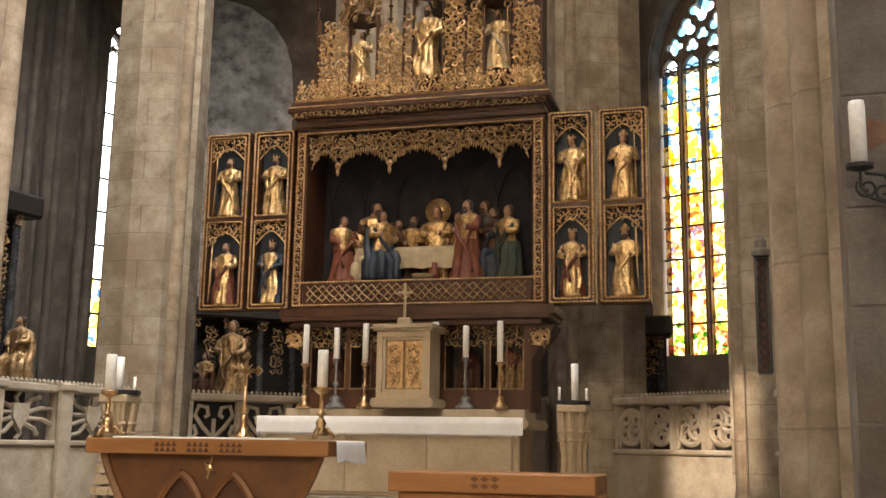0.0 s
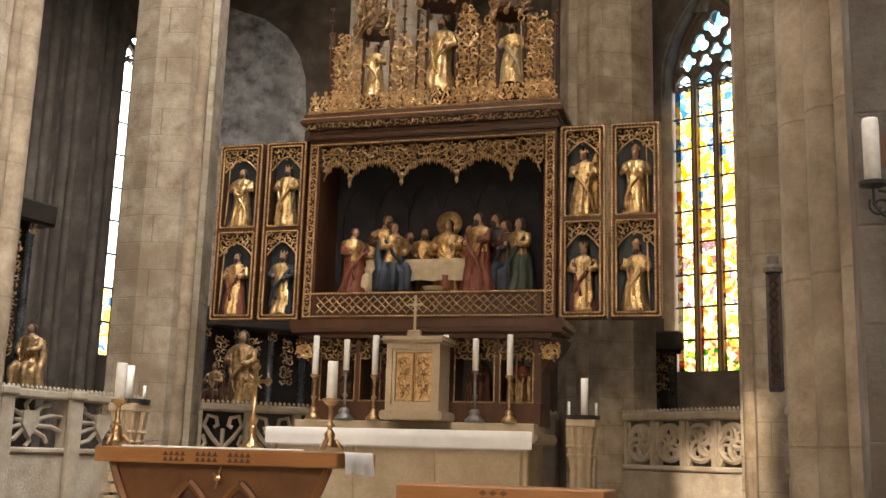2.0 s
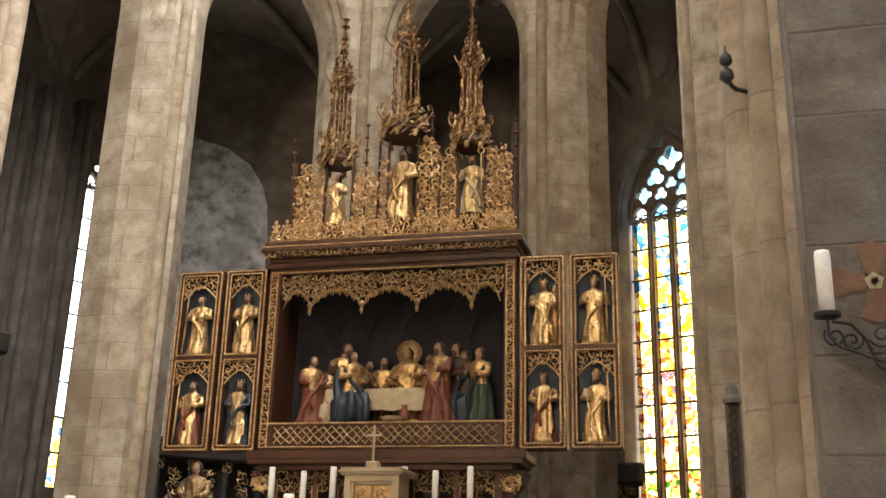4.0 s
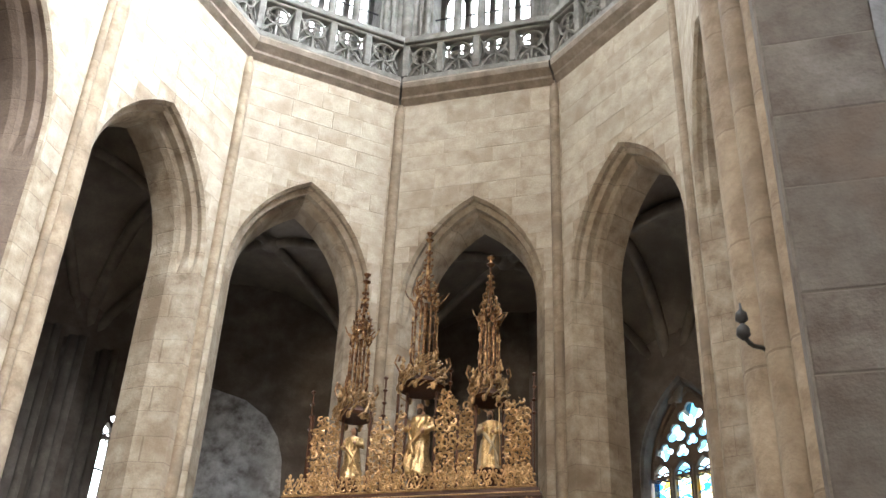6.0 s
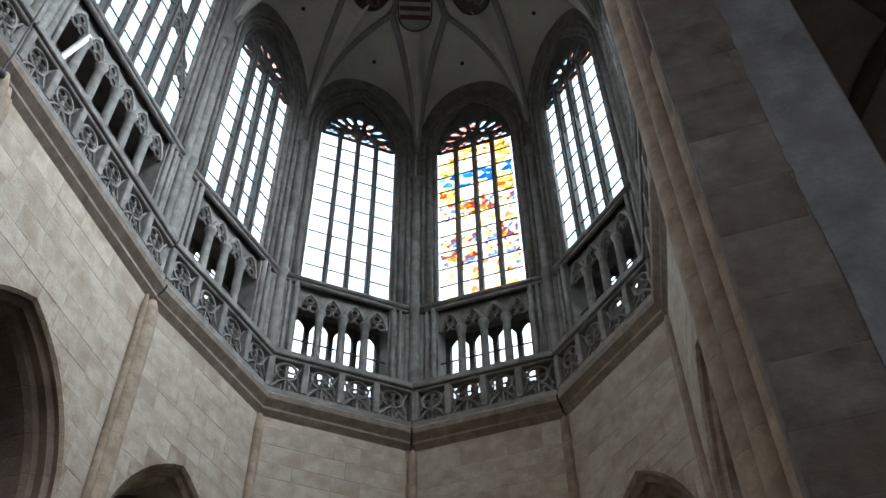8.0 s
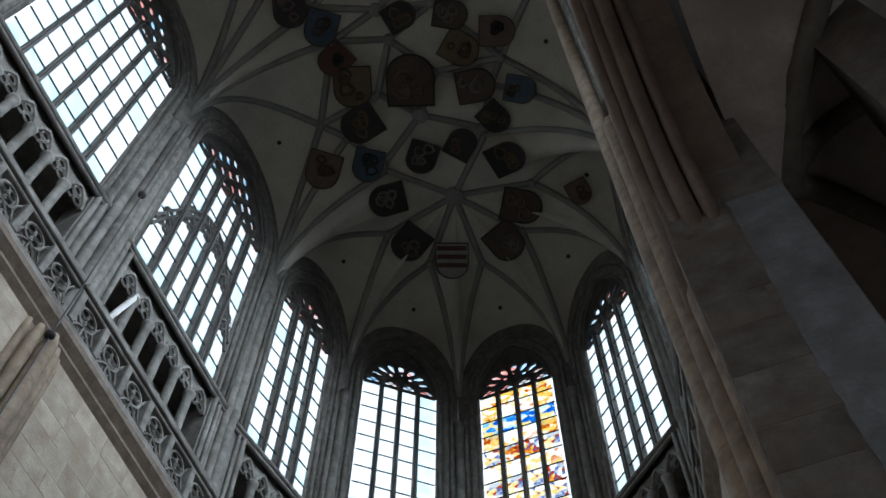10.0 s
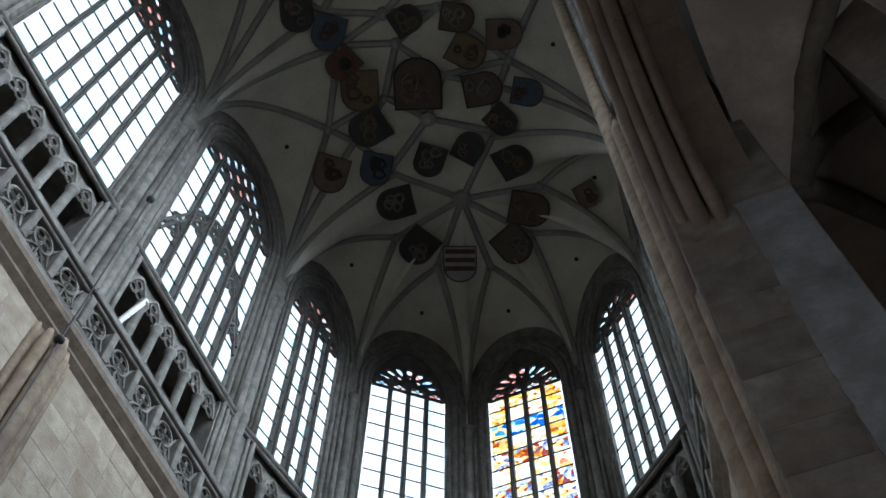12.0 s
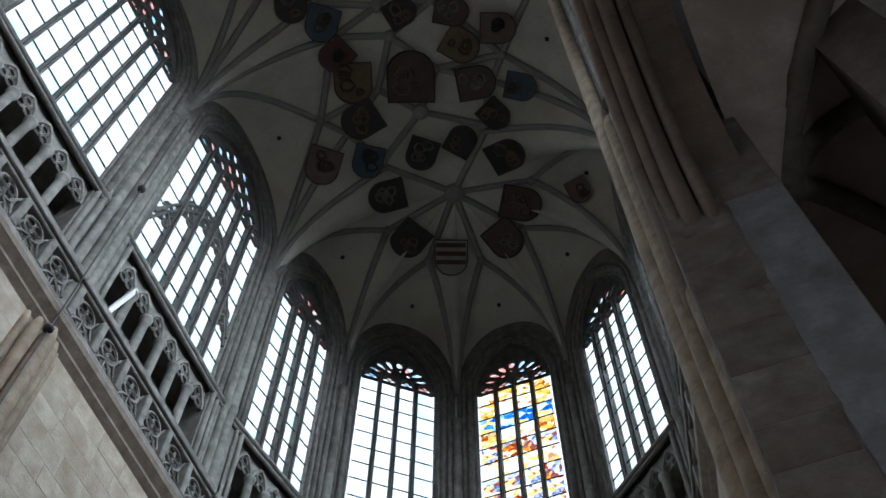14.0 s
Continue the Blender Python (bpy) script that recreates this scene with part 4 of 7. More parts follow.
    lathe(b, [(0.02, z1 - 0.2), (0.07, z1 - 0.15), (0.02, z1 - 0.1), (0.03, z1 - 0.06), (0.065, z1 - 0.02), (0.01, z1 + 0.02)], 7, Matrix.Translation((x, 0.2, 0)))
    part("spire", b, COPPER, c, "crocketed spire with finial")


canopy(0.07, 8.0, 10.85, 0.36)
canopy(-0.94, 7.62, 10.18, 0.28)
canopy(1.08, 7.75, 10.28, 0.28)

# wings: two leaves a side, two niches in each
NICHES = []
for s, leaves in ((-1, ((-3.22, -2.53), (-2.47, -1.84))), (1, ((1.84, 2.45), (2.51, 3.16)))):
    for x0, x1 in leaves:
        leaf = part("wing", bmesh.new(), BROWN, ret, "narrow wing with two gilded niches")
        bm = bmesh.new()
        box(bm, x0, x1, 0.22, 0.27, 3.46, 6.07)
        frame_boards(bm, x0, x1, 3.46, 6.07, 0.085, 0.02, 0.22)
        box(bm, x0 + 0.085, x1 - 0.085, 0.03, 0.22, 4.73, 4.83)
        bm.to_mesh(leaf.data)
        bm.free()
        bm = bmesh.new()
        for z0, z1 in ((3.53, 4.74), (4.82, 6.0)):
            for a, b in (((x0 + 0.075, z0), (x0 + 0.075, z1)), ((x1 - 0.075, z0), (x1 - 0.075, z1)), ((x0 + 0.075, z0), (x1 - 0.075, z0)), ((x0 + 0.075, z1), (x1 - 0.075, z1))):
                beads(bm, (a[0], 0.012, a[1]), (b[0], 0.012, b[1]), 0.013)
        for xx in (x0 + 0.02, x1 - 0.02):
            beads(bm, (xx, 0.014, 3.48), (xx, 0.014, 6.05), 0.014)
        for zz in (3.48, 6.05):
            beads(bm, (x0 + 0.02, 0.014, zz), (x1 - 0.02, 0.014, zz), 0.012)
        part("gilded_border", bm, GOLD, leaf, "gilded rope border")
        xm, hw = (x0 + x1) / 2, (x1 - x0) / 2 - 0.085
        for z0, z1 in ((3.545, 4.73), (4.83, 5.985)):
            part("niche_back", box(bmesh.new(), x0 + 0.087, x1 - 0.087, 0.2, 0.218, z0, z1), NAVY, leaf, "dark blue painted niche")
            top = lambda x: z1 - 0.13 - 0.2 * (abs(x - xm) / hw) ** 1.5
            b = filigree(bmesh.new(), xm - hw, xm + hw, z1 - 0.33, z1, 0.06, 0.085, 0.011, int(z1 * 10 + x0 * 7), lambda x, z: z > top(x), 0.02)
            tube(b, [(xm + hw * (i / 6), 0.05, top(xm + hw * i / 6)) for i in range(-6, 7)], 0.012, 5)
            part("niche_head", b, GOLD, leaf, "gilded scrollwork arch")
            NICHES.append(RET @ Vector((xm, 0.12, z0 + 0.005)))

ABOUT = "carved saint in gilded robe standing in a wing niche"
for i, p in enumerate(NICHES):
    robe, mantle = ((PALEGOLD, RED), (PALEGOLD, PALEGOLD), (PALEGOLD, BLUE), (PALEGOLD, PALEGOLD), (PALEGOLD, RED), (PALEGOLD, PALEGOLD), (PALEGOLD, PALEGOLD), (PALEGOLD, PALEGOLD))[i]
    carved_figure("niche_statue", 0.9 if i not in (1, 3) else 0.88, p, (robe, mantle, FLESH, GOLD), ("carved crowned saint in gilded robe in a wing niche" if i in (2, 3, 4, 5) else "carved bishop saint in gilded robe in a wing niche" if i > 5 else ABOUT), crown=(0, 0, 1, 1, 1, 1, 2, 2)[i], staff=(-1, -1, 0, 0, 0, 0, 1, 1)[i], held=(0, 1, 0, 0, 0, 2, 0, 1)[i], seed=50 + i, group="niche statues")
for x, z, h, sd in ((0.13, 6.74, 1.12, 3), (-0.87, 6.72, 0.82, 4), (1.17, 6.78, 0.9, 5)):
    carved_figure("crown_statue", h, RET @ Vector((x - 0.05, 0.2, z)), (PALEGOLD, PALEGOLD if sd != 5 else CREAM, FLESH, GOLD), "carved gilded saint standing under a canopy", seed=sd, group="statues in the crown", staff=1 if sd == 5 else 0)
    b = lathe(bmesh.new(), [(0.1, 6.42), (0.16, z - 0.04), (0.17, z - 0.005)], 8, Matrix.Translation((x - 0.05, 0.2, 0)))
    part("console", b, BROWN, ret, "small console")

# supper in the shrine
DULLGOLD = surface("rubbed gold brocade", [(0.3, (0.28, 0.15, 0.06)), (0.5, (0.50, 0.32, 0.14)), (0.7, (0.80, 0.58, 0.30))], 16, 60, 0.32, 0.5, metal=0.85, depth=0.01)
SUPPER = [(-1.16, 0.34, 0.98, 0, DULLGOLD, RED, 35, False), (-0.95, 0.52, 0.92, 0, DULLGOLD, CREAM, 50, True), (-0.76, 0.62, 1.22, 0, DULLGOLD, BROWN, 30, False), (-0.56, 0.27, 1.02, 0, DULLGOLD, BLUE, 45, True), (-0.42, 0.6, 0.95, 0, BROWN, RED, 30, False),
          (-0.2, 0.62, 1.0, 0, DULLGOLD, BROWN, 5, False), (0.15, 0.6, 1.12, 1, DULLGOLD, DULLGOLD, 0, False), (0.47, 0.62, 1.03, 0, DULLGOLD, RED, -20, False), (0.68, 0.27, 1.12, 0, DULLGOLD, RED, -25, False), (0.85, 0.62, 1.18, 0, DARK, BROWN, -30, False), (1.0, 0.55, 1.07, 0, BROWN, BLUE, -45, True), (1.24, 0.36, 1.05, 0, DULLGOLD, GREEN, -35, False)]
for i, (x, dy, h, halo, robe, mantle, turn, sit) in enumerate(SUPPER):
    carved_figure("supper_figure", h, RET @ Vector((x, dy, 3.842)), (robe, mantle, FLESH, GOLD), "carved painted figure seated at the supper table" if not halo else "carved gilded figure with a golden halo at the table", seed=80 + i, turn=turn, halo=bool(halo), seated=sit, group="supper figures", wide=1.12, cloak=True)
tb = thing("supper_table", RET @ Matrix.Translation((0, 0, 3.842)), "small carved table under a cream cloth in the shrine", "table")
part("tabletop", bevelled(box(bmesh.new(), -0.95, 0.6, 0.36, 0.62, 0.47, 0.5), 0.006), BROWN, tb)
bm = bmesh.new()
cols = []
for i in range(41):
    x = -0.97 + 1.59 * i / 40
    wv = 0.012 * math.sin(i * 1.3) + 0.008 * math.sin(i * 2.9)
    cols.append([bm.verts.new((x, 0.63, 0.505)), bm.verts.new((x, 0.345, 0.507)), bm.verts.new((x, 0.335 + wv * 0.4, 0.45)), bm.verts.new((x, 0.33 + wv, 0.2 + 0.01 * math.sin(i * 0.7)))])
for p, q in zip(cols, cols[1:]):
    for k in range(3):
        bm.faces.new((p[k], p[k + 1], q[k + 1], q[k]))
part("tablecloth", bm, CREAM, tb, "cream painted cloth", True)
for x in (-0.85, 0.5):
    part("leg", lathe(bmesh.new(), [(0.04, 0), (0.025, 0.2), (0.035, 0.47)], 8, Matrix.Translation((x, 0.5, 0))), BROWN, tb)
bt = part("basin", lathe(bmesh.new(), [(0.02, 0), (0.13, 0.02), (0.16, 0.07), (0.15, 0.07), (0.1, 0.03)], 14), CREAM)
bt.matrix_world = RET @ Matrix.Translation((0.09, 0.14, 3.842))
tagged(bt, "pale carved basin on the shrine floor", "basin")
jg = part("jug", lathe(bmesh.new(), [(0.05, 0), (0.085, 0.07), (0.07, 0.15), (0.035, 0.2), (0.045, 0.25)], 12), RED, smooth=True)
jg.matrix_world = RET @ Matrix.Translation((0.22, 0.24, 3.842))
tagged(jg, "small red-brown carved jug on the shrine floor", "jug")

# predella
pre = part("predella", box(bmesh.new(), -1.6, 1.6, 0.72, 0.8, 2.06, 3.2), BROWN, ret, "red-brown predella with recessed panels")
for x0, x1 in ((-1.6, -1.5), (-0.98, -0.92), (-0.32, 0.42), (0.98, 1.04), (1.5, 1.6)):
    part("stile", box(bmesh.new(), x0, x1, 0.1, 0.718, 2.362, 3.198), BROWN, pre)
part("plinth", bevelled(box(bmesh.new(), -1.6, 1.6, 0.09, 0.718, 2.06, 2.36), 0.012), BROWN, pre)
for z0, z1, w, y0 in ((3.2, 3.27, 1.75, -0.02), (3.27, 3.33, 1.88, -0.1), (3.33, 3.45, 1.93, -0.06)):
    part("moulding", bevelled(box(bmesh.new(), -w, w, y0, 0.85, z0, z1), 0.015, 2), BROWN, pre)
for s in (-1, 1):
    bm = bmesh.new()
    prof = [(1.6, 2.75), (1.66, 2.85), (1.72, 2.95), (1.82, 3.05), (1.9, 3.2), (1.6, 3.2)]
    for y in (0.12, 0.7):
        bm.faces.new([bm.verts.new((s * a, y, z)) for a, z in prof])
    bm.verts.ensure_lookup_table()
    for i in range(6):
        j = (i + 1) % 6
        bm.faces.new((bm.verts[i], bm.verts[j], bm.verts[6 + j], bm.verts[6 + i]))
    part("bracket", bm, BROWN, pre)
    bm = bmesh.new()
    tube(bm, [(s * (1.72 + 0.12 * math.cos(t * 0.55) * (1 - t / 16)), 0.06, 3.0 + 0.12 * math.sin(t * 0.55) * (1 - t / 16)) for t in range(14)], 0.03, 6)
    filigree(bm, s * 1.72 - 0.13, s * 1.72 + 0.13, 2.9, 3.14, 0.06, 0.1, 0.016, 7)
    part("gilded_scroll", bm, GOLD, pre, "gilded leaf scroll")
for x0, x1 in ((-1.5, -0.98), (-0.92, -0.32), (0.42, 0.98), (1.04, 1.5)):
    part("panel_head", filigree(bmesh.new(), x0, x1, 2.92, 3.19, 0.1, 0.09, 0.012, int(x0 * 31)), OLDGOLD, pre, "gilded scrollwork panel head")
    part("panel_back", box(bmesh.new(), x0, x1, 0.6, 0.7, 2.362, 3.19), DARK, pre, "dark recess")
    b = bmesh.new()
    for xx in (x0 + 0.01, x1 - 0.01, (x0 + x1) / 2):
        tube(b, [(xx, 0.1, 2.37), (xx, 0.1, 3.0)], 0.01, 5)
    beads(b, (x0, 0.085, 2.36), (x1, 0.085, 2.36), 0.012)
    part("gilded_edge", b, OLDGOLD, pre, "thin gilded edges")
for i, x in enumerate((-1.24, -0.62, 0.7, 1.27)):
    carved_figure("predella_bust", 0.62, RET @ Vector((x, 0.33, 2.365)), (RED, BROWN if i != 3 else OLDGOLD, FLESH, GOLD), "carved dark red half-length bust in the predella", "bust", seed=120 + i, crown=2 if i == 3 else 0, seated=True, group="predella busts")

# ---- gallery, windows and shafts ----
STAIN_MIX = glass("painted stained glass", [(0.0, (0.45, 0.16, 0.05)), (0.1, (0.84, 0.50, 0.14)), (0.24, (0.94, 0.82, 0.50)), (0.36, (0.96, 0.95, 0.90)), (0.64, (0.97, 0.97, 0.94)), (0.76, (0.72, 0.74, 0.74)), (0.88, (0.28, 0.36, 0.60)), (0.96, (0.62, 0.20, 0.10))], 5.0, "stained")
STAIN_WARM = glass("golden stained glass", [(0.0, (0.62, 0.26, 0.06)), (0.18, (0.92, 0.62, 0.18)), (0.36, (0.98, 0.92, 0.74)), (0.6, (0.98, 0.97, 0.92)), (0.8, (0.72, 0.58, 0.32)), (0.92, (0.93, 0.74, 0.28))], 5.5, "stained")
STAIN_WHITE = glass("pale silver-stained glass", [(0.0, (0.93, 0.72, 0.36)), (0.14, (0.97, 0.92, 0.74)), (0.3, (0.98, 0.98, 0.95)), (0.85, (0.98, 0.98, 0.97)), (0.97, (0.80, 0.50, 0.30))], 4.5, "stained")
STAIN_BLUE = glass("blue stained glass", [(0.0, (0.10, 0.30, 0.66)), (0.3, (0.20, 0.48, 0.82)), (0.5, (0.50, 0.74, 0.92)), (0.66, (0.92, 0.94, 0.90)), (0.85, (0.93, 0.80, 0.45))], 4.5, "stained")
LOW_WARM = glass("golden figured glass", [(0.0, (0.60, 0.24, 0.08)), (0.1, (0.76, 0.40, 0.10)), (0.26, (0.84, 0.56, 0.16)), (0.42, (0.88, 0.74, 0.38)), (0.7, (0.9, 0.86, 0.64)), (0.95, (0.42, 0.20, 0.08))], 8.5, "stained")
LOW_PALE = glass("cream and yellow glass", [(0.0, (0.652, 0.322, 0.055)), (0.25, (0.802, 0.592, 0.157)), (0.45, (0.892, 0.772, 0.412)), (0.7, (0.9, 0.862, 0.652)), (0.95, (0.172, 0.277, 0.382))], 8.0, "stained")
LOW_MIX = glass("figured stained glass", [(0.0, (0.50, 0.20, 0.08)), (0.12, (0.72, 0.36, 0.10)), (0.26, (0.82, 0.54, 0.16)), (0.4, (0.9, 0.80, 0.50)), (0.66, (0.9, 0.88, 0.72)), (0.82, (0.70, 0.40, 0.14)), (0.92, (0.16, 0.20, 0.34)), (0.98, (0.55, 0.20, 0.10))], 9.5, "stained")
LOW_BLUE = glass("blue and yellow glass", [(0.0, (0.10, 0.25, 0.48)), (0.2, (0.20, 0.42, 0.60)), (0.36, (0.62, 0.66, 0.55)), (0.52, (0.80, 0.68, 0.32)), (0.72, (0.72, 0.52, 0.12)), (0.86, (0.86, 0.80, 0.52)), (0.96, (0.12, 0.30, 0.52))], 8.0, "stained")
LOW_FIELD = glass("green and red flowered glass", [(0.0, (0.05, 0.16, 0.04)), (0.18, (0.16, 0.32, 0.07)), (0.34, (0.65, 0.65, 0.20)), (0.5, (0.88, 0.82, 0.5)), (0.75, (0.85, 0.5, 0.28)), (0.92, (0.55, 0.16, 0.09))], 9.0, "stained")
LOW_SKY = glass("light blue tracery glass", [(0.0, (0.10, 0.34, 0.50)), (0.5, (0.45, 0.62, 0.66)), (0.75, (0.06, 0.26, 0.46))], 3.0, "stained")
SPECK = glass("tracery glass", [(0.0, (0.85, 0.92, 0.95)), (0.45, (0.30, 0.62, 0.90)), (0.6, (0.92, 0.95, 0.92)), (0.82, (0.75, 0.30, 0.25))], 2.5, "stained")


def foil(bm, cx, cz, r, n=4, y=0.0, bar=0.035, a0=45):
    """A round opening with foils."""
    tube(bm, ring(cx, cz, r, y, 20), bar, 5, True)
    for i in range(n):
        a = radians(a0 + 360 * i / n)
        tube(bm, ring(cx + 0.5 * r * math.cos(a), cz + 0.5 * r * math.sin(a), 0.46 * r, y, 10), bar * 0.6, 4, True)


def make_window(name, m, wa, lights, z0, spring, apex, rows, glasses, label, top_glass=SPECK, bar_mat=MULLION, transom=None, fan=False, bold=False):
    win = thing(name, m, label, "window", kind="structure")
    step = 2 * wa / lights
    # mullions
    first = None
    for i in range(1, lights):
        u = -wa + step * i
        if first is None:
            bm = bmesh.new()
            box(bm, -0.055, 0.055, -0.02, 0.16, z0, spring + 0.15)
            box(bm, -0.025, 0.025, -0.1, -0.02, z0, spring + 0.15)
            first = part("mullion", bm, bar_mat, win)
            first.matrix_basis = Matrix.Translation((u, 0, 0))
        else:
            like(first, Matrix.Translation((u, 0, 0)), win)
    high = (spring - z0) / rows
    bar = None
    for r in range(1, rows):
        if bar is None:
            bar = part("glazing_bar", tube(bmesh.new(), [(-wa, 0.05, 0), (wa, 0.05, 0)], 0.024, 4), LEAD, win)
            bar.matrix_basis = Matrix.Translation((0, 0, z0 + high * r))
        else:
            like(bar, Matrix.Translation((0, 0, z0 + high * r)), win)
    meshes = {}
    for r in range(rows):
        for i in range(lights):
            g = glasses(r, i)
            if g.name not in meshes:
                bm = box(bmesh.new(), -step / 2 + 0.03, step / 2 - 0.03, 0.055, 0.061, 0.008, high - 0.008)
                o = part("pane", bm, g, win)
                meshes[g.name] = o
            else:
                o = like(meshes[g.name], Matrix(), win)
            o.matrix_basis = Matrix.Translation((-wa + step * (i + 0.5), 0, z0 + high * r))
            o.visible_shadow = False
    # tracery: a head over each light, then foiled circles
    bm = bmesh.new()
    for i in range(lights):
        u = -wa + step * (i + 0.5)
        c = arch_curve(step / 2, spring - 0.05, spring + step * 0.75, 0.0, None, 6)
        for s in (-1, 1):
            tube(bm, [(u + s * p, 0.05, z) for p, z in c], 0.04, 5)
            tube(bm, ring(u + s * step * 0.2, spring + 0.02, step * 0.2, 0.05, 8), 0.022, 4, True)
    for s in (-1, 1):
        tube(bm, [(s * u, 0.05, z) for u, z in arch_curve(wa, spring, apex, 0.03)], 0.06, 5)
    if transom:          # a second row of cusped heads that follows a low inner arch
        for i in range(lights):
            u = -wa + step * (i + 0.5)
            zh = transom + 2.8 * (1 - (u / wa) ** 2)
            for s in (-1, 1):
                tube(bm, [(u + s * p, 0.05, z) for p, z in arch_curve(step / 2, zh - 0.25, zh + step * 0.5, 0.0, None, 5)], 0.06, 5)
                tube(bm, ring(u + s * step * 0.22, zh - 0.08, step * 0.2, 0.05, 8), 0.045, 4, True)
            tube(bm, ring(u, zh + step * 0.85, step * 0.26, 0.05, 8), 0.05, 4, True)
        for off in (0.25, 0.62):
            tube(bm, [(wa * q / 10, 0.05, transom + off + 2.8 * (1 - (q / 10) ** 2)) for q in range(-10, 11)], 0.05, 5)
    part("tracery", bm, bar_mat, win)
    # pierced stone plate in the arch, with its glass behind
    plate = bmesh.new()
    half = arch_curve(wa, spring, apex, 0.0)
    loops = [[(u, z) for u, z in half] + [(-u, z) for u, z in reversed(half[:-1])]]
    for i in range(lights):
        u, hwl = -wa + step * (i + 0.5), step / 2 - 0.055
        lift = 0.06
        c = [(p, z) for p, z in arch_curve(hwl, spring + lift, spring + lift + step * 0.5, 0.0, None, 5)]
        loops.append([(u + p * 0.96, z) for p, z in c] + [(u - p * 0.96, z) for p, z in reversed(c[:-1])])
    room = apex - spring
    if fan:
        n = 7
        for i in range(n):
            a = radians(16 + 148 * i / (n - 1))
            d, ln, wd = wa * 0.66, wa * 0.2, wa * 0.085
            base = spring + step * 0.62
            pts = []
            for q in range(12):
                t = 2 * math.pi * q / 12
                r, w = ln * math.cos(t), wd * math.sin(t) * (1 + 0.4 * math.cos(t))
                pts.append(((d + r) * math.cos(a) - w * math.sin(a), base + (d * 0.95 + r) * math.sin(a) + w * math.cos(a)))
            if all(abs(x) < wa * math.sqrt(max(0.0, 1 - ((z - spring) / room) ** 1.6)) - 0.04 and z < apex - 0.15 and z > base - 0.02 for x, z in pts):
                loops.append(pts)
        for i in (-1, 0, 1):
            loops.append([(i * wa * 0.27 + wa * 0.075 * math.cos(t * 0.785), spring + step * 0.62 + wa * (0.27 if i else 0.42) + wa * 0.1 * math.sin(t * 0.785)) for t in range(8)])
    elif bold:
        for u, z, rr, petals in ((0, apex - 0.66 * wa, 0.3, 4), (-0.37, spring + 0.98 * wa, 0.23, 3), (0.37, spring + 0.98 * wa, 0.23, 3), (0, spring + 0.78 * wa, 0.15, 3), (-0.66, spring + 0.6 * wa, 0.2, 4), (0.66, spring + 0.6 * wa, 0.2, 4), (-0.25, spring + 0.56 * wa, 0.16, 3), (0.25, spring + 0.56 * wa, 0.16, 3)):
            loops.append([(wa * (u + rr * (0.55 + 0.45 * abs(math.cos(petals * t * math.pi / 28))) * math.cos(t * math.pi / 14 + (0 if petals == 4 else math.pi / 2))), z + wa * rr * (0.55 + 0.45 * abs(math.cos(petals * t * math.pi / 28))) * math.sin(t * math.pi / 14 + (0 if petals == 4 else math.pi / 2))) for t in range(28)])
    else:
        rr = step * 0.36
        z = spring + step * 0.62 + rr
        count = lights - 1
        while count > 0 and z + rr < apex - 0.05:
            for i in range(count):
                u = (i - (count - 1) / 2) * step
                pts = [(u + rr * (0.62 + 0.38 * abs(math.cos(2 * t * 0.3927))) * math.cos(t * 0.3927), z + rr * (0.62 + 0.38 * abs(math.cos(2 * t * 0.3927))) * math.sin(t * 0.3927)) for t in range(16)]
                lim = wa * (1 - ((z - spring) / room) ** 1.7)
                if abs(u) + rr * 0.8 < lim:
                    loops.append(pts)
            z += rr * 1.85
            count -= 1
    edges = []
    for loop in loops:
        vs = [plate.verts.new((x, 0.07, z)) for x, z in loop]
        edges += [plate.edges.new((vs[i], vs[(i + 1) % len(vs)])) for i in range(len(vs))]
    bmesh.ops.triangle_fill(plate, use_beauty=False, use_dissolve=False, edges=edges)
    g = bmesh.ops.extrude_face_region(plate, geom=plate.faces[:])
    bmesh.ops.translate(plate, vec=(0, 0.08, 0), verts=[v for v in g["geom"] if isinstance(v, bmesh.types.BMVert)])
    part("tracery_plate", plate, bar_mat, win)
    pane = bmesh.new()
    pane.faces.new([pane.verts.new((u, 0.17, z)) for u, z in loops[0]])
    o = part("tracery_pane", pane, top_glass, win)
    o.visible_shadow = False
    return win


CLEAR_LABEL = "tall pointed window with clear leaded panes and stone tracery"
for n, (name, m, hw, tn, arch, (wa, lights, wspring, wapex), k) in enumerate(BAYS):
    if k is None and name[-1] in "34" or hw > 4:
        continue
    if k == 0:
        def choose(r, i):
            return (STAIN_WHITE, STAIN_WHITE if i < 3 else STAIN_MIX, STAIN_MIX, STAIN_MIX, STAIN_WHITE, STAIN_MIX, STAIN_WHITE if i in (1, 2) else STAIN_WARM, STAIN_BLUE, STAIN_WHITE if i in (1, 2) else STAIN_WARM, STAIN_WARM)[r]
        label = "tall pointed window with figured stained glass, blue above"
    elif k == -1:
        def choose(r, i):
            return AQUA if i == 3 else CLEAR
        label = CLEAR_LABEL
    else:
        def choose(r, i):
            return AQUA if (r * 5 + i * 3) % 7 == 0 or (k is None and r < 1) else CLEAR
        label = CLEAR_LABEL
    make_window("window_%d" % (n + 1), m @ Matrix.Translation((0, 0.2, 0)), wa, lights, SILL, wspring, wapex, 10 if lights == 4 else 8, choose, label, transom=21.9 if name == "north_1" else None, fan=lights == 4)


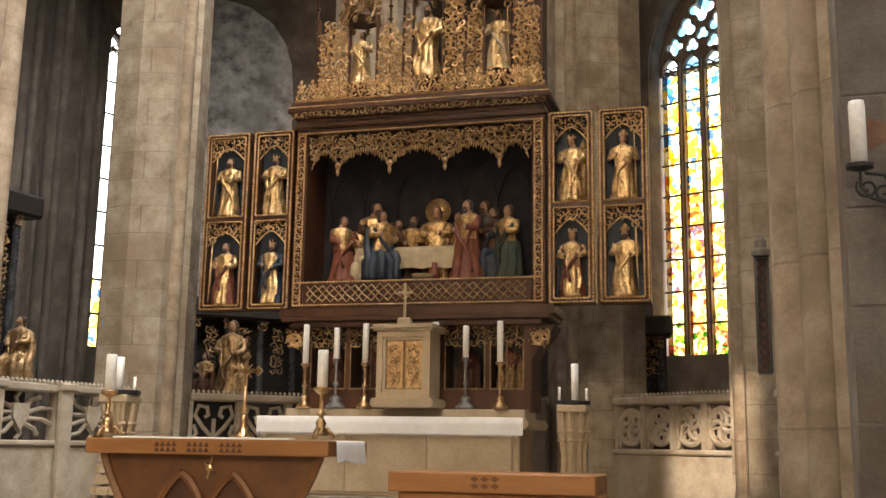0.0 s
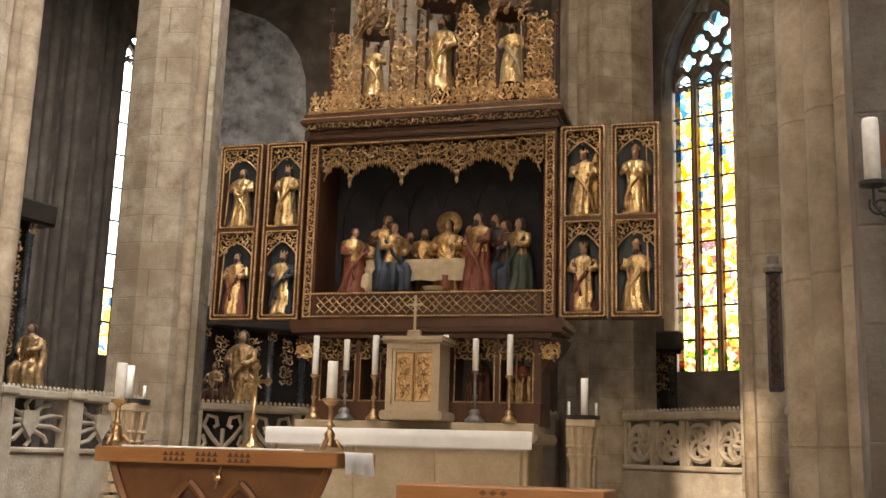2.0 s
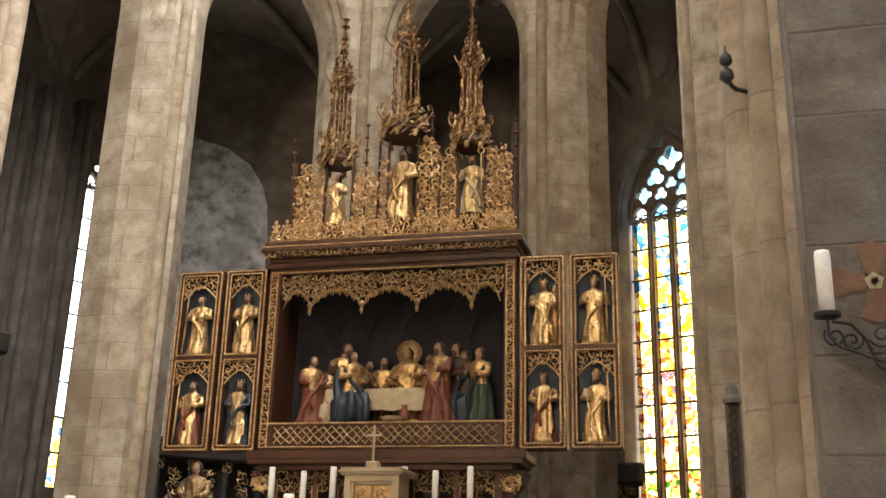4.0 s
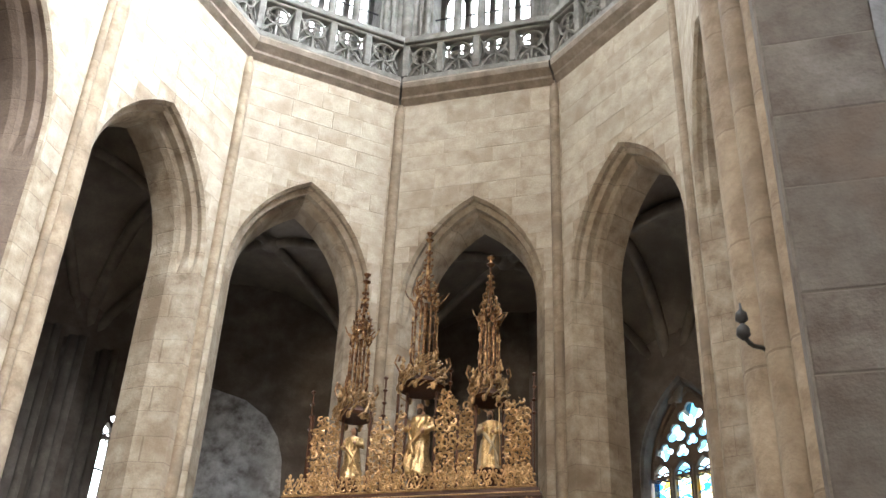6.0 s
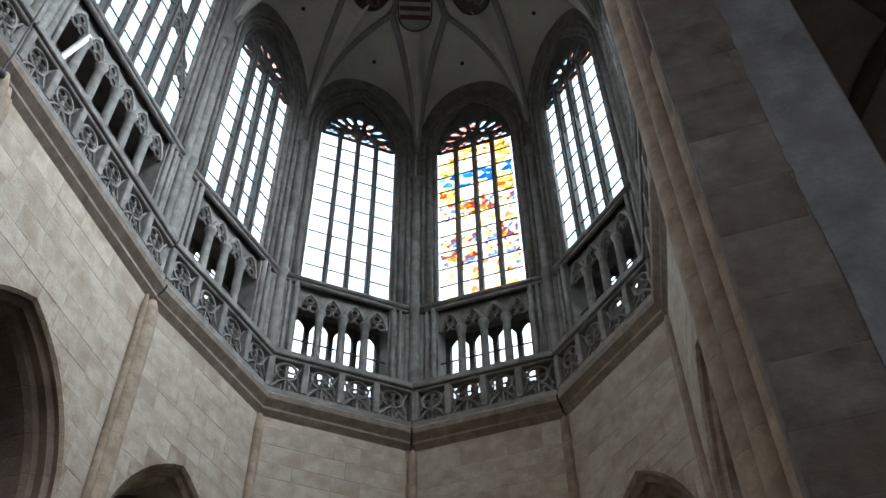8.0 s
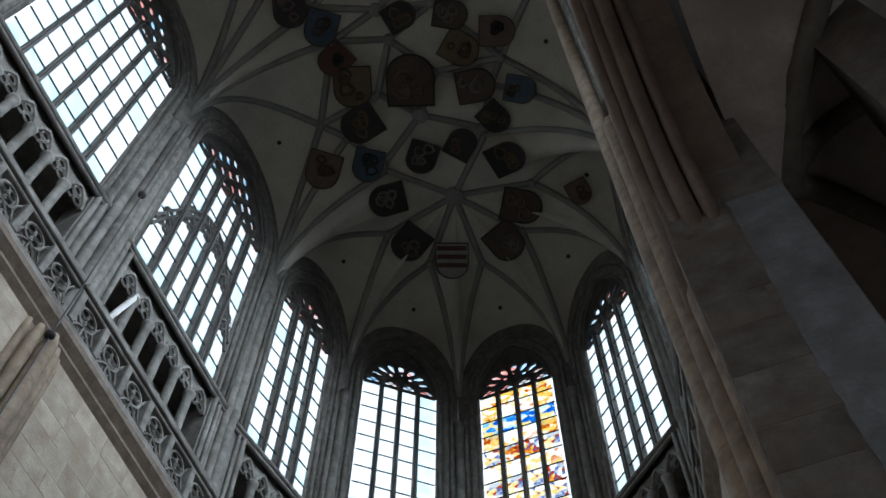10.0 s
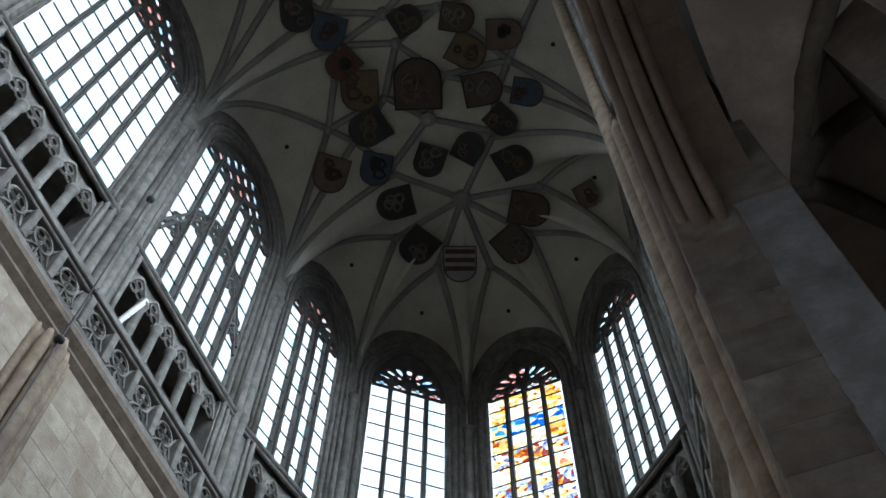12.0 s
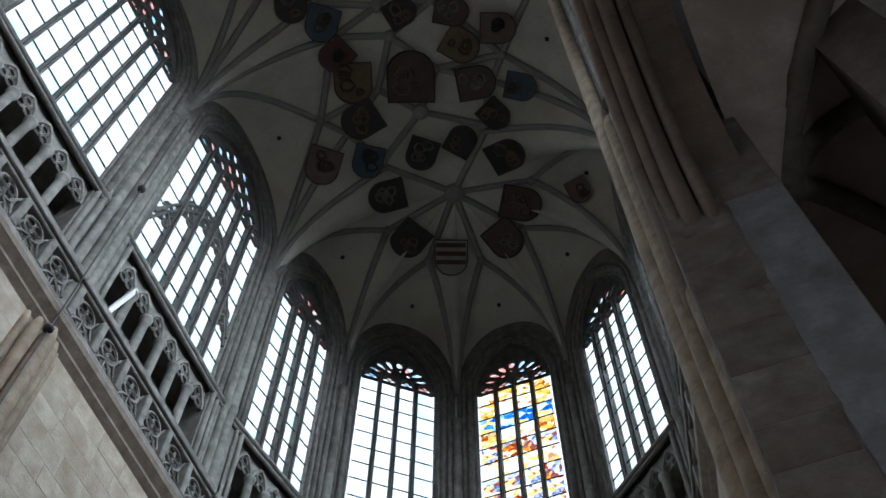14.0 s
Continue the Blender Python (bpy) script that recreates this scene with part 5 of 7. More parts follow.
def gallery(name, m, hw, tn, wa, lights, k):
    """Moulded string course, openwork parapet and the screen of colonnettes behind it."""
    h0 = hw
    bm = bmesh.new()
    prof = [(0.0, 15.98), (-0.1, 16.1), (-0.1, 16.16), (-0.22, 16.3), (-0.24, 16.42), (-0.2, 16.5), (1.6, 16.5), (1.6, 16.12)]
    for a, b in zip(prof, prof[1:] + prof[:1]):
        q = [bm.verts.new((s * (h0 + y * tn), y, z)) for s, (y, z) in ((-1, a), (1, a), (1, b), (-1, b))]
        bm.faces.new(q)
    bmesh.ops.remove_doubles(bm, verts=bm.verts[:], dist=1e-4)
    c = part("string_course_" + name, bm, TRIM)
    c.matrix_world = m
    tagged(c, "moulded stone string course under the gallery parapet", "string course", kind="structure")
    g = thing("gallery_parapet", m @ Matrix.Translation((0, -0.06, 0)), "openwork stone gallery parapet with foiled panels", "parapet", "gallery parapets")
    for lo, hi, y0, y1 in ((16.504, 16.66, -0.12, 0.12), (17.52, 17.6, -0.1, 0.1), (17.6, 17.78, -0.16, 0.16)):
        e = h0 - 0.12 * tn - 0.005
        part("rail", bevelled(box(bmesh.new(), -e, e, y0, y1, lo, hi), 0.02), GREY, g)
    panels = 4 if hw < 2 else 6
    step = 2 * (h0 - 0.06) / panels
    bm = bevelled(box(bmesh.new(), -0.075, 0.075, -0.13, 0.13, 16.66, 17.52), 0.02)
    post = part("post", bm, GREY, g)
    bm = bmesh.new()
    s = step / 2 - 0.06
    foil(bm, 0, 17.26, min(s * 0.9, 0.24), 4, 0, 0.035)
    for sx in (-1, 1):
        tube(bm, [(0, 0, 17.05), (sx * s * 0.45, 0, 16.95), (sx * s, 0, 16.68)], 0.035, 5)
        tube(bm, ring(sx * s * 0.55, 16.82, 0.11, 0, 10), 0.026, 4, True)
        tube(bm, [(sx * s, 0, 17.5), (sx * s * 0.6, 0, 17.2), (sx * s, 0, 16.9)], 0.03, 5)
    tube(bm, [(0, 0, 16.66), (0, 0, 17.05)], 0.03, 5)
    panel = part("openwork_panel", bm, GREY, g)
    for i in range(panels):
        u = -h0 + 0.06 + step * i
        if i == 0:
            post.matrix_basis = Matrix.Translation((u + 0.03, 0, 0))
            panel.matrix_basis = Matrix.Translation((u + step / 2, 0, 0))
        else:
            like(post, Matrix.Translation((u, 0, 0)), g)
            like(panel, Matrix.Translation((u + step / 2, 0, 0)), g)
    # screen
    t = thing("triforium_screen", m @ Matrix.Translation((0, 0.22, 0)), "grey stone screen of colonnettes with cusped heads", "screen", "triforium screens")
    wo = wa + 0.02
    step = 2 * wo / lights
    bm = bmesh.new()
    for s in (-1, 1):
        box(bm, *sorted((s * wo, s * (hw + 0.45 * tn))), -0.08, 0.5, 16.5, 20.3)
    box(bm, -wo, wo, -0.14, 0.3, 16.5, 17.3)
    part("jamb", bm, GREY, t)
    bm = lathe(bmesh.new(), [(0.15, 17.3), (0.15, 17.4), (0.105, 17.46), (0.095, 19.45), (0.13, 19.55), (0.14, 19.64)], 10)
    col = part("colonnette", bm, GREY, t, smooth=True)
    bm = bmesh.new()
    for s in (-1, 1):
        tube(bm, [(s * u, 0, z) for u, z in arch_curve(step / 2, 19.6, 20.2, 0.02, None, 6)], 0.06, 5)
        tube(bm, ring(s * step * 0.2, 19.72, step * 0.19, 0, 10), 0.035, 4, True)
        q = [(s * step / 2, 20.26), (0, 20.26)] + [(s * u, z) for u, z in reversed(arch_curve(step / 2, 19.6, 20.2, 0.0, None, 6))]
        bm.faces.new([bm.verts.new((u, 0.03, z)) for u, z in q])
    tube(bm, ring(0, 19.96, step * 0.17, 0, 10), 0.03, 4, True)
    head = part("cusped_head", bm, GREY, t)
    for i in range(lights):
        u = -wo + step * (i + 0.5)
        if i == 0:
            head.matrix_basis = Matrix.Translation((u, 0, 0))
        else:
            like(head, Matrix.Translation((u, 0, 0)), t)
            if i == 1:
                col.matrix_basis = Matrix.Translation((u - step / 2, 0, 0))
            else:
                like(col, Matrix.Translation((u - step / 2, 0, 0)), t)
    part("iron_bar", tube(bmesh.new(), [(-wo, 0.12, 18.7), (wo, 0.12, 18.7)], 0.022, 5), LEAD, t)
    # roll mouldings framing screen and window
    f = thing("window_moulding", m @ Matrix.Translation((0, 0.08, 0)), "grey stone roll mouldings round the screen and the window", "moulding", "window mouldings", "structure")
    wz, wp = (27.2, 29.4) if lights == 4 else (27.3, 29.5)
    for off, r, y in ((0.1, 0.05, 0.1), (0.24, 0.075, 0.03), (0.4, 0.055, 0.0)):
        if wa + off + r > hw + 0.05 * tn - 0.05:
            continue
        c = arch_curve(wa + off, wz, wp + off * 1.1, 0.0, SILL - 0.02, 12)
        b = tube(bmesh.new(), [(-u, y, z) for u, z in c] + [(u, y, z) for u, z in reversed(c[:-1])], r, 8)
        part("roll", b, GREY, f, smooth=True)
    for z, r, y in ((SILL - 0.13, 0.075, 0.0), (20.34, 0.055, 0.02)):
        e = hw + (0.06 + y) * tn - 0.02
        part("string", tube(bmesh.new(), [(-e, y, z), (e, y, z)], r, 8), GREY, f, smooth=True)
    for s in (-1, 1):
        for off, r in ((0.1, 0.06), (0.27, 0.045)):
            if wo + off + r < hw + 0.05 * tn:
                part("upright", tube(bmesh.new(), [(s * (wo + off), 0.02, 16.5), (s * (wo + off), 0.02, 20.36)], r, 8), GREY, f, smooth=True)
    # outer wall of the passage with its own low lights
    o = bmesh.new()
    yo, zt = 1.2, 20.5 if k is not None else 18.8
    box(o, -hw - yo * tn, hw + yo * tn, yo, yo + 0.25, zt, 21.0)
    box(o, -hw - 0.3 * tn, hw + 0.3 * tn, 0.3, yo - 0.003, 20.42, 20.52)          # slab over the passage
    for i in range(lights + 1):
        u = -wo - 0.1 + (2 * wo + 0.2) / lights * i
        box(o, u - 0.06, u + 0.06, yo, yo + 0.2, 16.5, zt)
        if i < lights:
            w2 = (2 * wo + 0.2) / lights / 2 - 0.06
            for s in (-1, 1):
                q = [(s * w2, zt), (0, zt)] + [(s * a, z) for a, z in reversed(arch_curve(w2, zt - 0.6, zt - 0.15, 0, None, 5))]
                o.faces.new([o.verts.new((u + w2 + 0.06 + a, yo + 0.05, z)) for a, z in q])
    box(o, -wo - 0.1, wo + 0.1, yo + 0.02, yo + 0.1, zt - 1.5, zt - 1.4)
    for s in (-1, 1):
        box(o, *sorted((s * (wo + 0.16), s * (hw + yo * tn + 0.1))), yo, yo + 0.25, 16.5, zt)
    w = part("wall_passage_" + name, o, GREY)
    w.matrix_world = m
    tagged(w, "outer wall of the gallery passage with low lights", "wall", kind="structure")


for name, m, hw, tn, arch, (wa, lights, wspring, wapex), k in BAYS:
    if name[-1] in "34" and k is None or hw > 4:
        continue
    gallery(name, m, hw, tn, wa, lights, k)


def shaft_group(name, x, y, angle, lower, upper, z_top=26.8):
    """Engaged shafts at a corner: (offset across, offset inwards, radius, foot, top)."""
    t = thing(name, Matrix.Translation((x, y, 0)) @ Matrix.Rotation(-radians(angle), 4, "Z"), "engaged stone shafts rising up the wall to the vault", "wall shaft", "wall shafts", "structure")
    for u, w, r, z0, z1 in lower:
        bm = lathe(bmesh.new(), [(r * 1.5, z0), (r * 1.5, z0 + 0.35), (r * 1.15, z0 + 0.5), (r, z0 + 0.6), (r, z1 - 0.5), (r * 0.98, z1 - 0.3), (r * 0.5, z1)], 12, Matrix.Translation((u, -w, 0)))
        part("shaft", bm, SHAFT, t, smooth=True)
    for u, w, r, z0, z1 in upper:
        bm = lathe(bmesh.new(), [(r * 1.5, z0), (r * 1.5, z0 + 0.12), (r, z0 + 0.2), (r, SILL - 0.2), (r * 1.3, SILL - 0.12), (r * 1.3, SILL), (r, SILL + 0.1), (r, z1 - 0.4), (r * 1.4, z1 - 0.2), (r * 1.4, z1)], 10, Matrix.Translation((u, -w, 0)))
        part("shaft", bm, GREY, t, smooth=True)
    return t


for ang in (-100, -60, -20, 20, 60, 100):
    a = radians(ang)
    sx, sy = (math.copysign(XW, ang), YB) if abs(ang) == 100 else (RA * math.sin(a), RA * math.cos(a))
    shaft_group("wall_shaft", sx, sy, ang, [(0, 0.04, 0.17, 0, 15.98), (-0.19, 0.0, 0.07, 0, 15.98), (0.19, 0.0, 0.07, 0, 15.98)] if abs(ang) > 90 else [(0, 0.02, 0.11, FLOOR_Z, 15.98)], [(0, -0.06, 0.13, 16.5, 25.9), (-0.17, -0.13, 0.1, 16.5, 25.7), (0.17, -0.13, 0.1, 16.5, 25.7), (-0.3, -0.22, 0.07, 16.5, 25.7), (0.3, -0.22, 0.07, 16.5, 25.7)])
PIERS = []
for sx in (-1, 1):
    for j in (1, 2, 3):
        y = YB - BAY * j
        if sx > 0 and j == 2:
            continue
        low = [(0, 0.2, 0.14, 0, 25.9 if sx > 0 else 15.98), (-0.24, 0.1, 0.11, 0, 15.98), (0.24, 0.1, 0.11, 0, 15.98), (-0.42, 0.0, 0.08, 0, 15.98), (0.42, 0.0, 0.08, 0, 15.98)]
        shaft_group("wall_shaft", sx * XW, y, 90 * sx, low, [(0, 0.0, 0.13, 16.5, 25.9), (-0.24, -0.05, 0.11, 16.5, 25.7), (0.24, -0.05, 0.11, 16.5, 25.7), (-0.45, -0.12, 0.08, 16.5, 25.7), (0.45, -0.12, 0.08, 16.5, 25.7)])
        if sx < 0:
            continue
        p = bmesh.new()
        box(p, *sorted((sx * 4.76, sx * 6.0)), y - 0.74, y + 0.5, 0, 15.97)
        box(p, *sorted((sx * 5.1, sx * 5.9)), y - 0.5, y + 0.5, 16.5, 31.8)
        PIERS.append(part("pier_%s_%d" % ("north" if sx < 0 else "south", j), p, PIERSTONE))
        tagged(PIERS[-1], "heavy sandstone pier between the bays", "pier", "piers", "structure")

# ---- vault ribs and painted shields ----
ribs = bmesh.new()


def rib(x0, y0, x1, y1, r=0.1, n=16):
    tube(ribs, [(x0 + (x1 - x0) * i / n, y0 + (y1 - y0) * i / n, vault_z(x0 + (x1 - x0) * i / n, y0 + (y1 - y0) * i / n) - 0.06) for i in range(n + 1)], r, 6)


def polar(ang, r):
    return r * math.sin(radians(ang)), r * math.cos(radians(ang))


bosses = [(0, 0, 0.3)]
for k in range(-2, 3):
    px, py = polar(40 * k, 2.37)
    bosses.append((px, py, 0.13))
    rib(0, 0, px, py)
    for s in (-20, 20):
        rib(px, py, *polar(40 * k + s, 5.0))
for s in (-1, 1):
    rib(0, 0, s * 1.55, -1.55)
    rib(s * 1.55, -1.55, s * 5.0, YB)
for j in range(4):
    ya, yb = YB - BAY * j, YB - BAY * (j + 1)
    ym = (ya + yb) / 2
    bosses += [(0, ya - 1.7, 0.24), (0, ya - 4.1, 0.16), (0, yb, 0.2)]
    for s in (-1, 1):
        bosses += [(s * 1.55, ya - 0.71, 0.13), (s * 2.8, ym, 0.13), (s * 0.9, ym - 0.25, 0.11), (s * 1.5, yb + 0.35, 0.13), (s * 2.25, ya - 1.85, 0.11)]
        rib(s * 2.8, ym, s * 5.0, ya)
        rib(s * 2.8, ym, s * 5.0, yb)
        rib(s * 2.8, ym, s * 2.25, ya - 1.85)
        rib(s * 2.25, ya - 1.85, s * 1.55, ya - 0.71)
        rib(s * 1.55, ya - 0.71, 0, ya - 1.7)
        rib(0, ya - 1.7, s * 0.9, ym - 0.25)
        rib(s * 2.25, ya - 1.85, s * 0.9, ym - 0.25)
        rib(s * 0.9, ym - 0.25, 0, ya - 4.1)
        rib(s * 2.8, ym, s * 0.9, ym - 0.25)
        rib(s * 2.8, ym, s * 1.5, yb + 0.35)
        rib(s * 1.5, yb + 0.35, 0, ya - 4.1)
        rib(s * 2.25, ya - 1.85, s * 5.0, ya)
        rib(s * 1.5, yb + 0.35, s * 5.0, yb)
        rib(s * 1.5, yb + 0.35, 0, yb)
        if j:
            rib(s * 1.55, ya - 0.71, 0, ya)
            rib(s * 1.55, ya - 0.71, s * 5.0, ya)
part("ribs", ribs, RIB, ceiling, "grey stone ribs of a star vault", smooth=True)
bm = bmesh.new()
for x, y, r in bosses:
    lathe(bm, [(r * 0.4, -0.2), (r * 0.9, -0.14), (r, -0.05), (r, 0.1)], 10, Matrix.Translation((x, y, vault_z(x, y) - 0.06)))
part("bosses", bm, RIB, ceiling, "round carved keystones")
bm = bmesh.new()
holes = [polar(40 * k, 4.0) for k in range(-2, 3)] + [(sx * 4.12, YB - BAY * (j + 0.5)) for sx in (-1, 1) for j in range(3)]
for x, y in holes:
    lathe(bm, [(0.065, -0.03), (0.065, 0.1)], 8, Matrix.Translation((x, y, vault_z(x, y))))
part("vent_holes", bm, DARK, ceiling, "small dark round holes in the plaster")

# plan place, turn and paint of each shield
SHIELDS = [(-1.87, -0.81, -100, "black", 1.05), (-1.77, 0.83, -60, "black", 1.1), (-0.78, 1.85, -20, "white", 1.08), (0.95, 1.91, 20, "brown", 1.1), (1.81, 0.89, 60, "brown", 1.15), (1.98, -0.79, 100, "black", 1.05)]
SHIELDS += [(-0.42, -1.59, -40, "black", 0.95), (0.83, -1.55, 130, "black", 0.9), (2.03, -1.98, 25, "black", 0.85), (3.0, -2.53, 60, "blue", 0.85), (-1.98, -1.96, -35, "blue", 0.95), (-3.25, -2.34, -40, "rose", 1.05)]
SHIELDS += [(1.83, -3.07, 80, "brown", 1.05), (0.15, -3.86, 160, "brown", 1.45), (-1.67, -3.18, -80, "black", 1.1), (-1.45, -4.33, -20, "ochre", 1.15), (-1.6, -5.25, -70, "red", 0.9), (1.81, -4.25, 40, "ochre", 1.0), (2.96, -4.38, 70, "rose", 0.95)]
SHIELDS += [(-1.59, -6.21, -40, "blue", 0.95), (0.57, -5.7, 100, "black", 0.85), (1.92, -5.29, 60, "brown", 0.9), (-2.17, -6.99, -20, "black", 0.95), (0, -8.4, 0, "white", 1.2), (1.8, -8.0, 80, "blue", 1.1), (3.58, 1.1, 10, "rose", 0.7)]
PAINT = {n: surface("heraldic " + n, [(0.3, c), (0.7, tuple(min(1, v * 1.5) for v in c))], 4, 30, 0.6, 0.1) for n, c in (("black", (0.025, 0.024, 0.024)), ("red", (0.075, 0.03, 0.025)), ("ochre", (0.13, 0.095, 0.05)), ("blue", (0.045, 0.07, 0.10)), ("white", (0.26, 0.25, 0.23)), ("brown", (0.07, 0.05, 0.037)), ("rose", (0.13, 0.09, 0.072)), ("dun", (0.15, 0.135, 0.11)))}
for i, (x, y, ang, field, size) in enumerate(SHIELDS):
    z = vault_z(x, y)
    e = 0.6
    nrm = Vector(((vault_z(x + e, y) - vault_z(x - e, y)) / (2 * e), (vault_z(x, y + e) - vault_z(x, y - e)) / (2 * e), -1.6)).normalized()
    out = Vector((math.sin(radians(ang)), math.cos(radians(ang)), 0))
    out = (out - nrm * out.dot(nrm)).normalized()
    side = out.cross(nrm).normalized()
    m = Matrix(((side.x, out.x, nrm.x, x), (side.y, out.y, nrm.y, y), (side.z, out.z, nrm.z, z), (0, 0, 0, 1))) @ Matrix.Translation((0, 0, 0.23)) @ Matrix.Diagonal((size, size, size, 1))
    sh = thing("heraldic_shield", m, "painted %s heraldic shield hung under the vault" % {"ochre": "yellow"}.get(field, field), "shield", "shields under the vault")
    w = 0.46
    outline = [(-w, -0.5), (w, -0.5), (w, 0.12)] + [(w * math.cos(radians(t)), 0.12 + 0.42 * math.sin(radians(t))) for t in range(20, 170, 20)] + [(-w, 0.12)]
    bm = bmesh.new()
    f = bm.faces.new([bm.verts.new((a, b, 0)) for a, b in outline])
    r = bmesh.ops.extrude_face_region(bm, geom=[f])
    bmesh.ops.translate(bm, vec=(0, 0, 0.05), verts=[v for v in r["geom"] if isinstance(v, bmesh.types.BMVert)])
    part("field", bm, PAINT[field], sh)
    bm = bmesh.new()
    tube(bm, [(a, b, 0.05) for a, b in outline], 0.022, 4, True)
    part("rim", bm, PAINT["brown" if field != "brown" else "black"], sh)
    bm = bmesh.new()
    if i == 2:
        for q in (-0.42, -0.17, 0.08):
            box(bm, -w + 0.04, w - 0.04, q, q + 0.13, 0.05, 0.062)
        part("charge", bm, PAINT["red"], sh, "dark red bars")
    else:
        random.seed(i)
        for q in range(4):
            cx, cy, rr = random.uniform(-0.22, 0.22), random.uniform(-0.32, 0.26), random.uniform(0.08, 0.17)
            tube(bm, [(cx + rr * math.cos(t * 1.05) * (1 + 0.3 * (t % 2)), cy + rr * math.sin(t * 1.05), 0.05) for t in range(6)], 0.045, 4, True)
        part("charge", bm, PAINT[("dun", "rose", "ochre")[i % 3] if field in ("black", "brown") else ("black", "brown")[i % 2]], sh, "worn painted device")

# ---- high altar ----
ALTAR = Matrix.Translation((-0.13, 0.86, 0)) @ Matrix.Diagonal((0.95, 1, 1, 1))
alt = thing("high_altar", ALTAR, "pale stone high altar on stepped platform", "altar")
bm = bmesh.new()
box(bm, -2.6, 2.6, -1.1, 2.4, FLOOR_Z + 0.002, 0.65)
box(bm, -2.3, 2.3, -0.7, 2.4, 0.654, 0.8)
box(bm, -2.05, 2.05, -0.35, 2.4, 0.804, 0.95)
tagged(part("altar_step", bm, FLOOR), "three stone altar steps", "steps", kind="structure").matrix_world = ALTAR
part("body", bevelled(box(bmesh.new(), -1.72, 1.72, 0.06, 1.3, 0.952, 1.8), 0.015), MENSA, alt)
for a, b in ((-1.7, -0.58), (-0.56, 0.56), (0.58, 1.7)):
    part("front_panel", bevelled(box(bmesh.new(), a, b, 0.035, 0.06, 1.0, 1.74), 0.008), MENSA, alt)
for s in (-1, 1):
    part("corner_colonnette", lathe(bmesh.new(), [(0.07, 0.952), (0.07, 1.02), (0.045, 1.06), (0.045, 1.66), (0.075, 1.74), (0.075, 1.8)], 10, Matrix.Translation((s * 1.76, 0.08, 0))), MENSA, alt, smooth=True)
part("mensa_slab", bevelled(box(bmesh.new(), -1.92, 1.92, 0.0, 1.35, 1.8, 1.93), 0.03, 2), MENSA, alt)
part("gradine", bevelled(box(bmesh.new(), -1.75, 1.75, 0.6, 1.3, 1.932, 2.055), 0.01), MENSA, alt)

cl = thing("altar_cloth", ALTAR, "white linen altar cloth with a lace border", "cloth")
bm = bmesh.new()
cols = []
for i in range(121):
    x = -1.87 + 3.68 * i / 120
    wv = 0.006 * math.sin(i * 0.45) + 0.004 * math.sin(i * 1.1 + 1)
    cols.append([bm.verts.new((x, 0.6, 1.938)), bm.verts.new((x, 0.02, 1.94)), bm.verts.new((x, -0.012, 1.925)), bm.verts.new((x, -0.016 + wv * 0.5, 1.84)), bm.verts.new((x, -0.018 + wv, 1.735 - 0.012 * i / 120))])
for p, q in zip(cols, cols[1:]):
    for k in range(4):
        bm.faces.new((p[k], p[k + 1], q[k + 1], q[k]))
r = [v for v in cols[-1]]
o = [bm.verts.new((1.86, v.co.y + 0.0, v.co.z - (0.04 if k < 2 else 0.0))) for k, v in enumerate(r)]
for k in range(4):
    bm.faces.new((r[k], r[k + 1], o[k + 1], o[k]))
part("linen", bm, LINEN, cl, smooth=True)
bm = bmesh.new()
for i in range(92):
    x = -1.86 + 3.66 * (i + 0.5) / 92
    tube(bm, [(x - 0.018, -0.02, 1.74), (x, -0.022, 1.7), (x + 0.018, -0.02, 1.74)], 0.006, 4)
part("lace", bm, LINEN, cl, "scalloped lace edge")

tab = thing("tabernacle", Matrix.Translation((0.03, 1.18, 2.057)), "stone tabernacle with a gilded door standing on the altar", "tabernacle")
part("plinth", bevelled(box(bmesh.new(), -0.42, 0.42, -0.22, 0.4, -0.12 + 0.122, 0.12), 0.02, 2), MENSA, tab)
bm = bmesh.new()
frame_boards(bm, -0.36, 0.36, 0.12, 0.98, 0.075, -0.16, 0.3)
frame_boards(bm, -0.285, 0.285, 0.195, 0.905, 0.04, -0.125, 0.1)
part("frame", bm, MENSA, tab)
part("cap", bevelled(box(bmesh.new(), -0.44, 0.44, -0.24, 0.4, 0.98, 1.07), 0.035, 2), MENSA, tab)
for s in (-1, 1):
    d = part("door", bevelled(box(bmesh.new(), *sorted((s * 0.004, s * 0.243)), -0.1, -0.05, 0.24, 0.862), 0.008), GOLD, tab, "gilded door leaf")
    bm = filigree(bmesh.new(), *sorted((s * 0.05, s * 0.2)), 0.3, 0.8, -0.102, 0.07, 0.006, 77, None, 0.006)
    beads(bm, (s * 0.02, -0.1, 0.26), (s * 0.02, -0.1, 0.84), 0.008)
    part("relief", bm, OLDGOLD, d)
crs = thing("altar_cross", Matrix.Translation((-0.02, 1.2, 3.128)), "slim pale crucifix on the tabernacle cap", "cross")
part("foot", bevelled(box(bmesh.new(), -0.09, 0.09, -0.06, 0.06, 0.0, 0.1), 0.02), MENSA, crs)
part("upright", bevelled(box(bmesh.new(), -0.016, 0.016, -0.014, 0.014, 0.1, 0.56), 0.004), CREAM, crs)
part("crossbar", bevelled(box(bmesh.new(), -0.1, 0.1, -0.012, 0.016, 0.42, 0.45), 0.004), CREAM, crs)


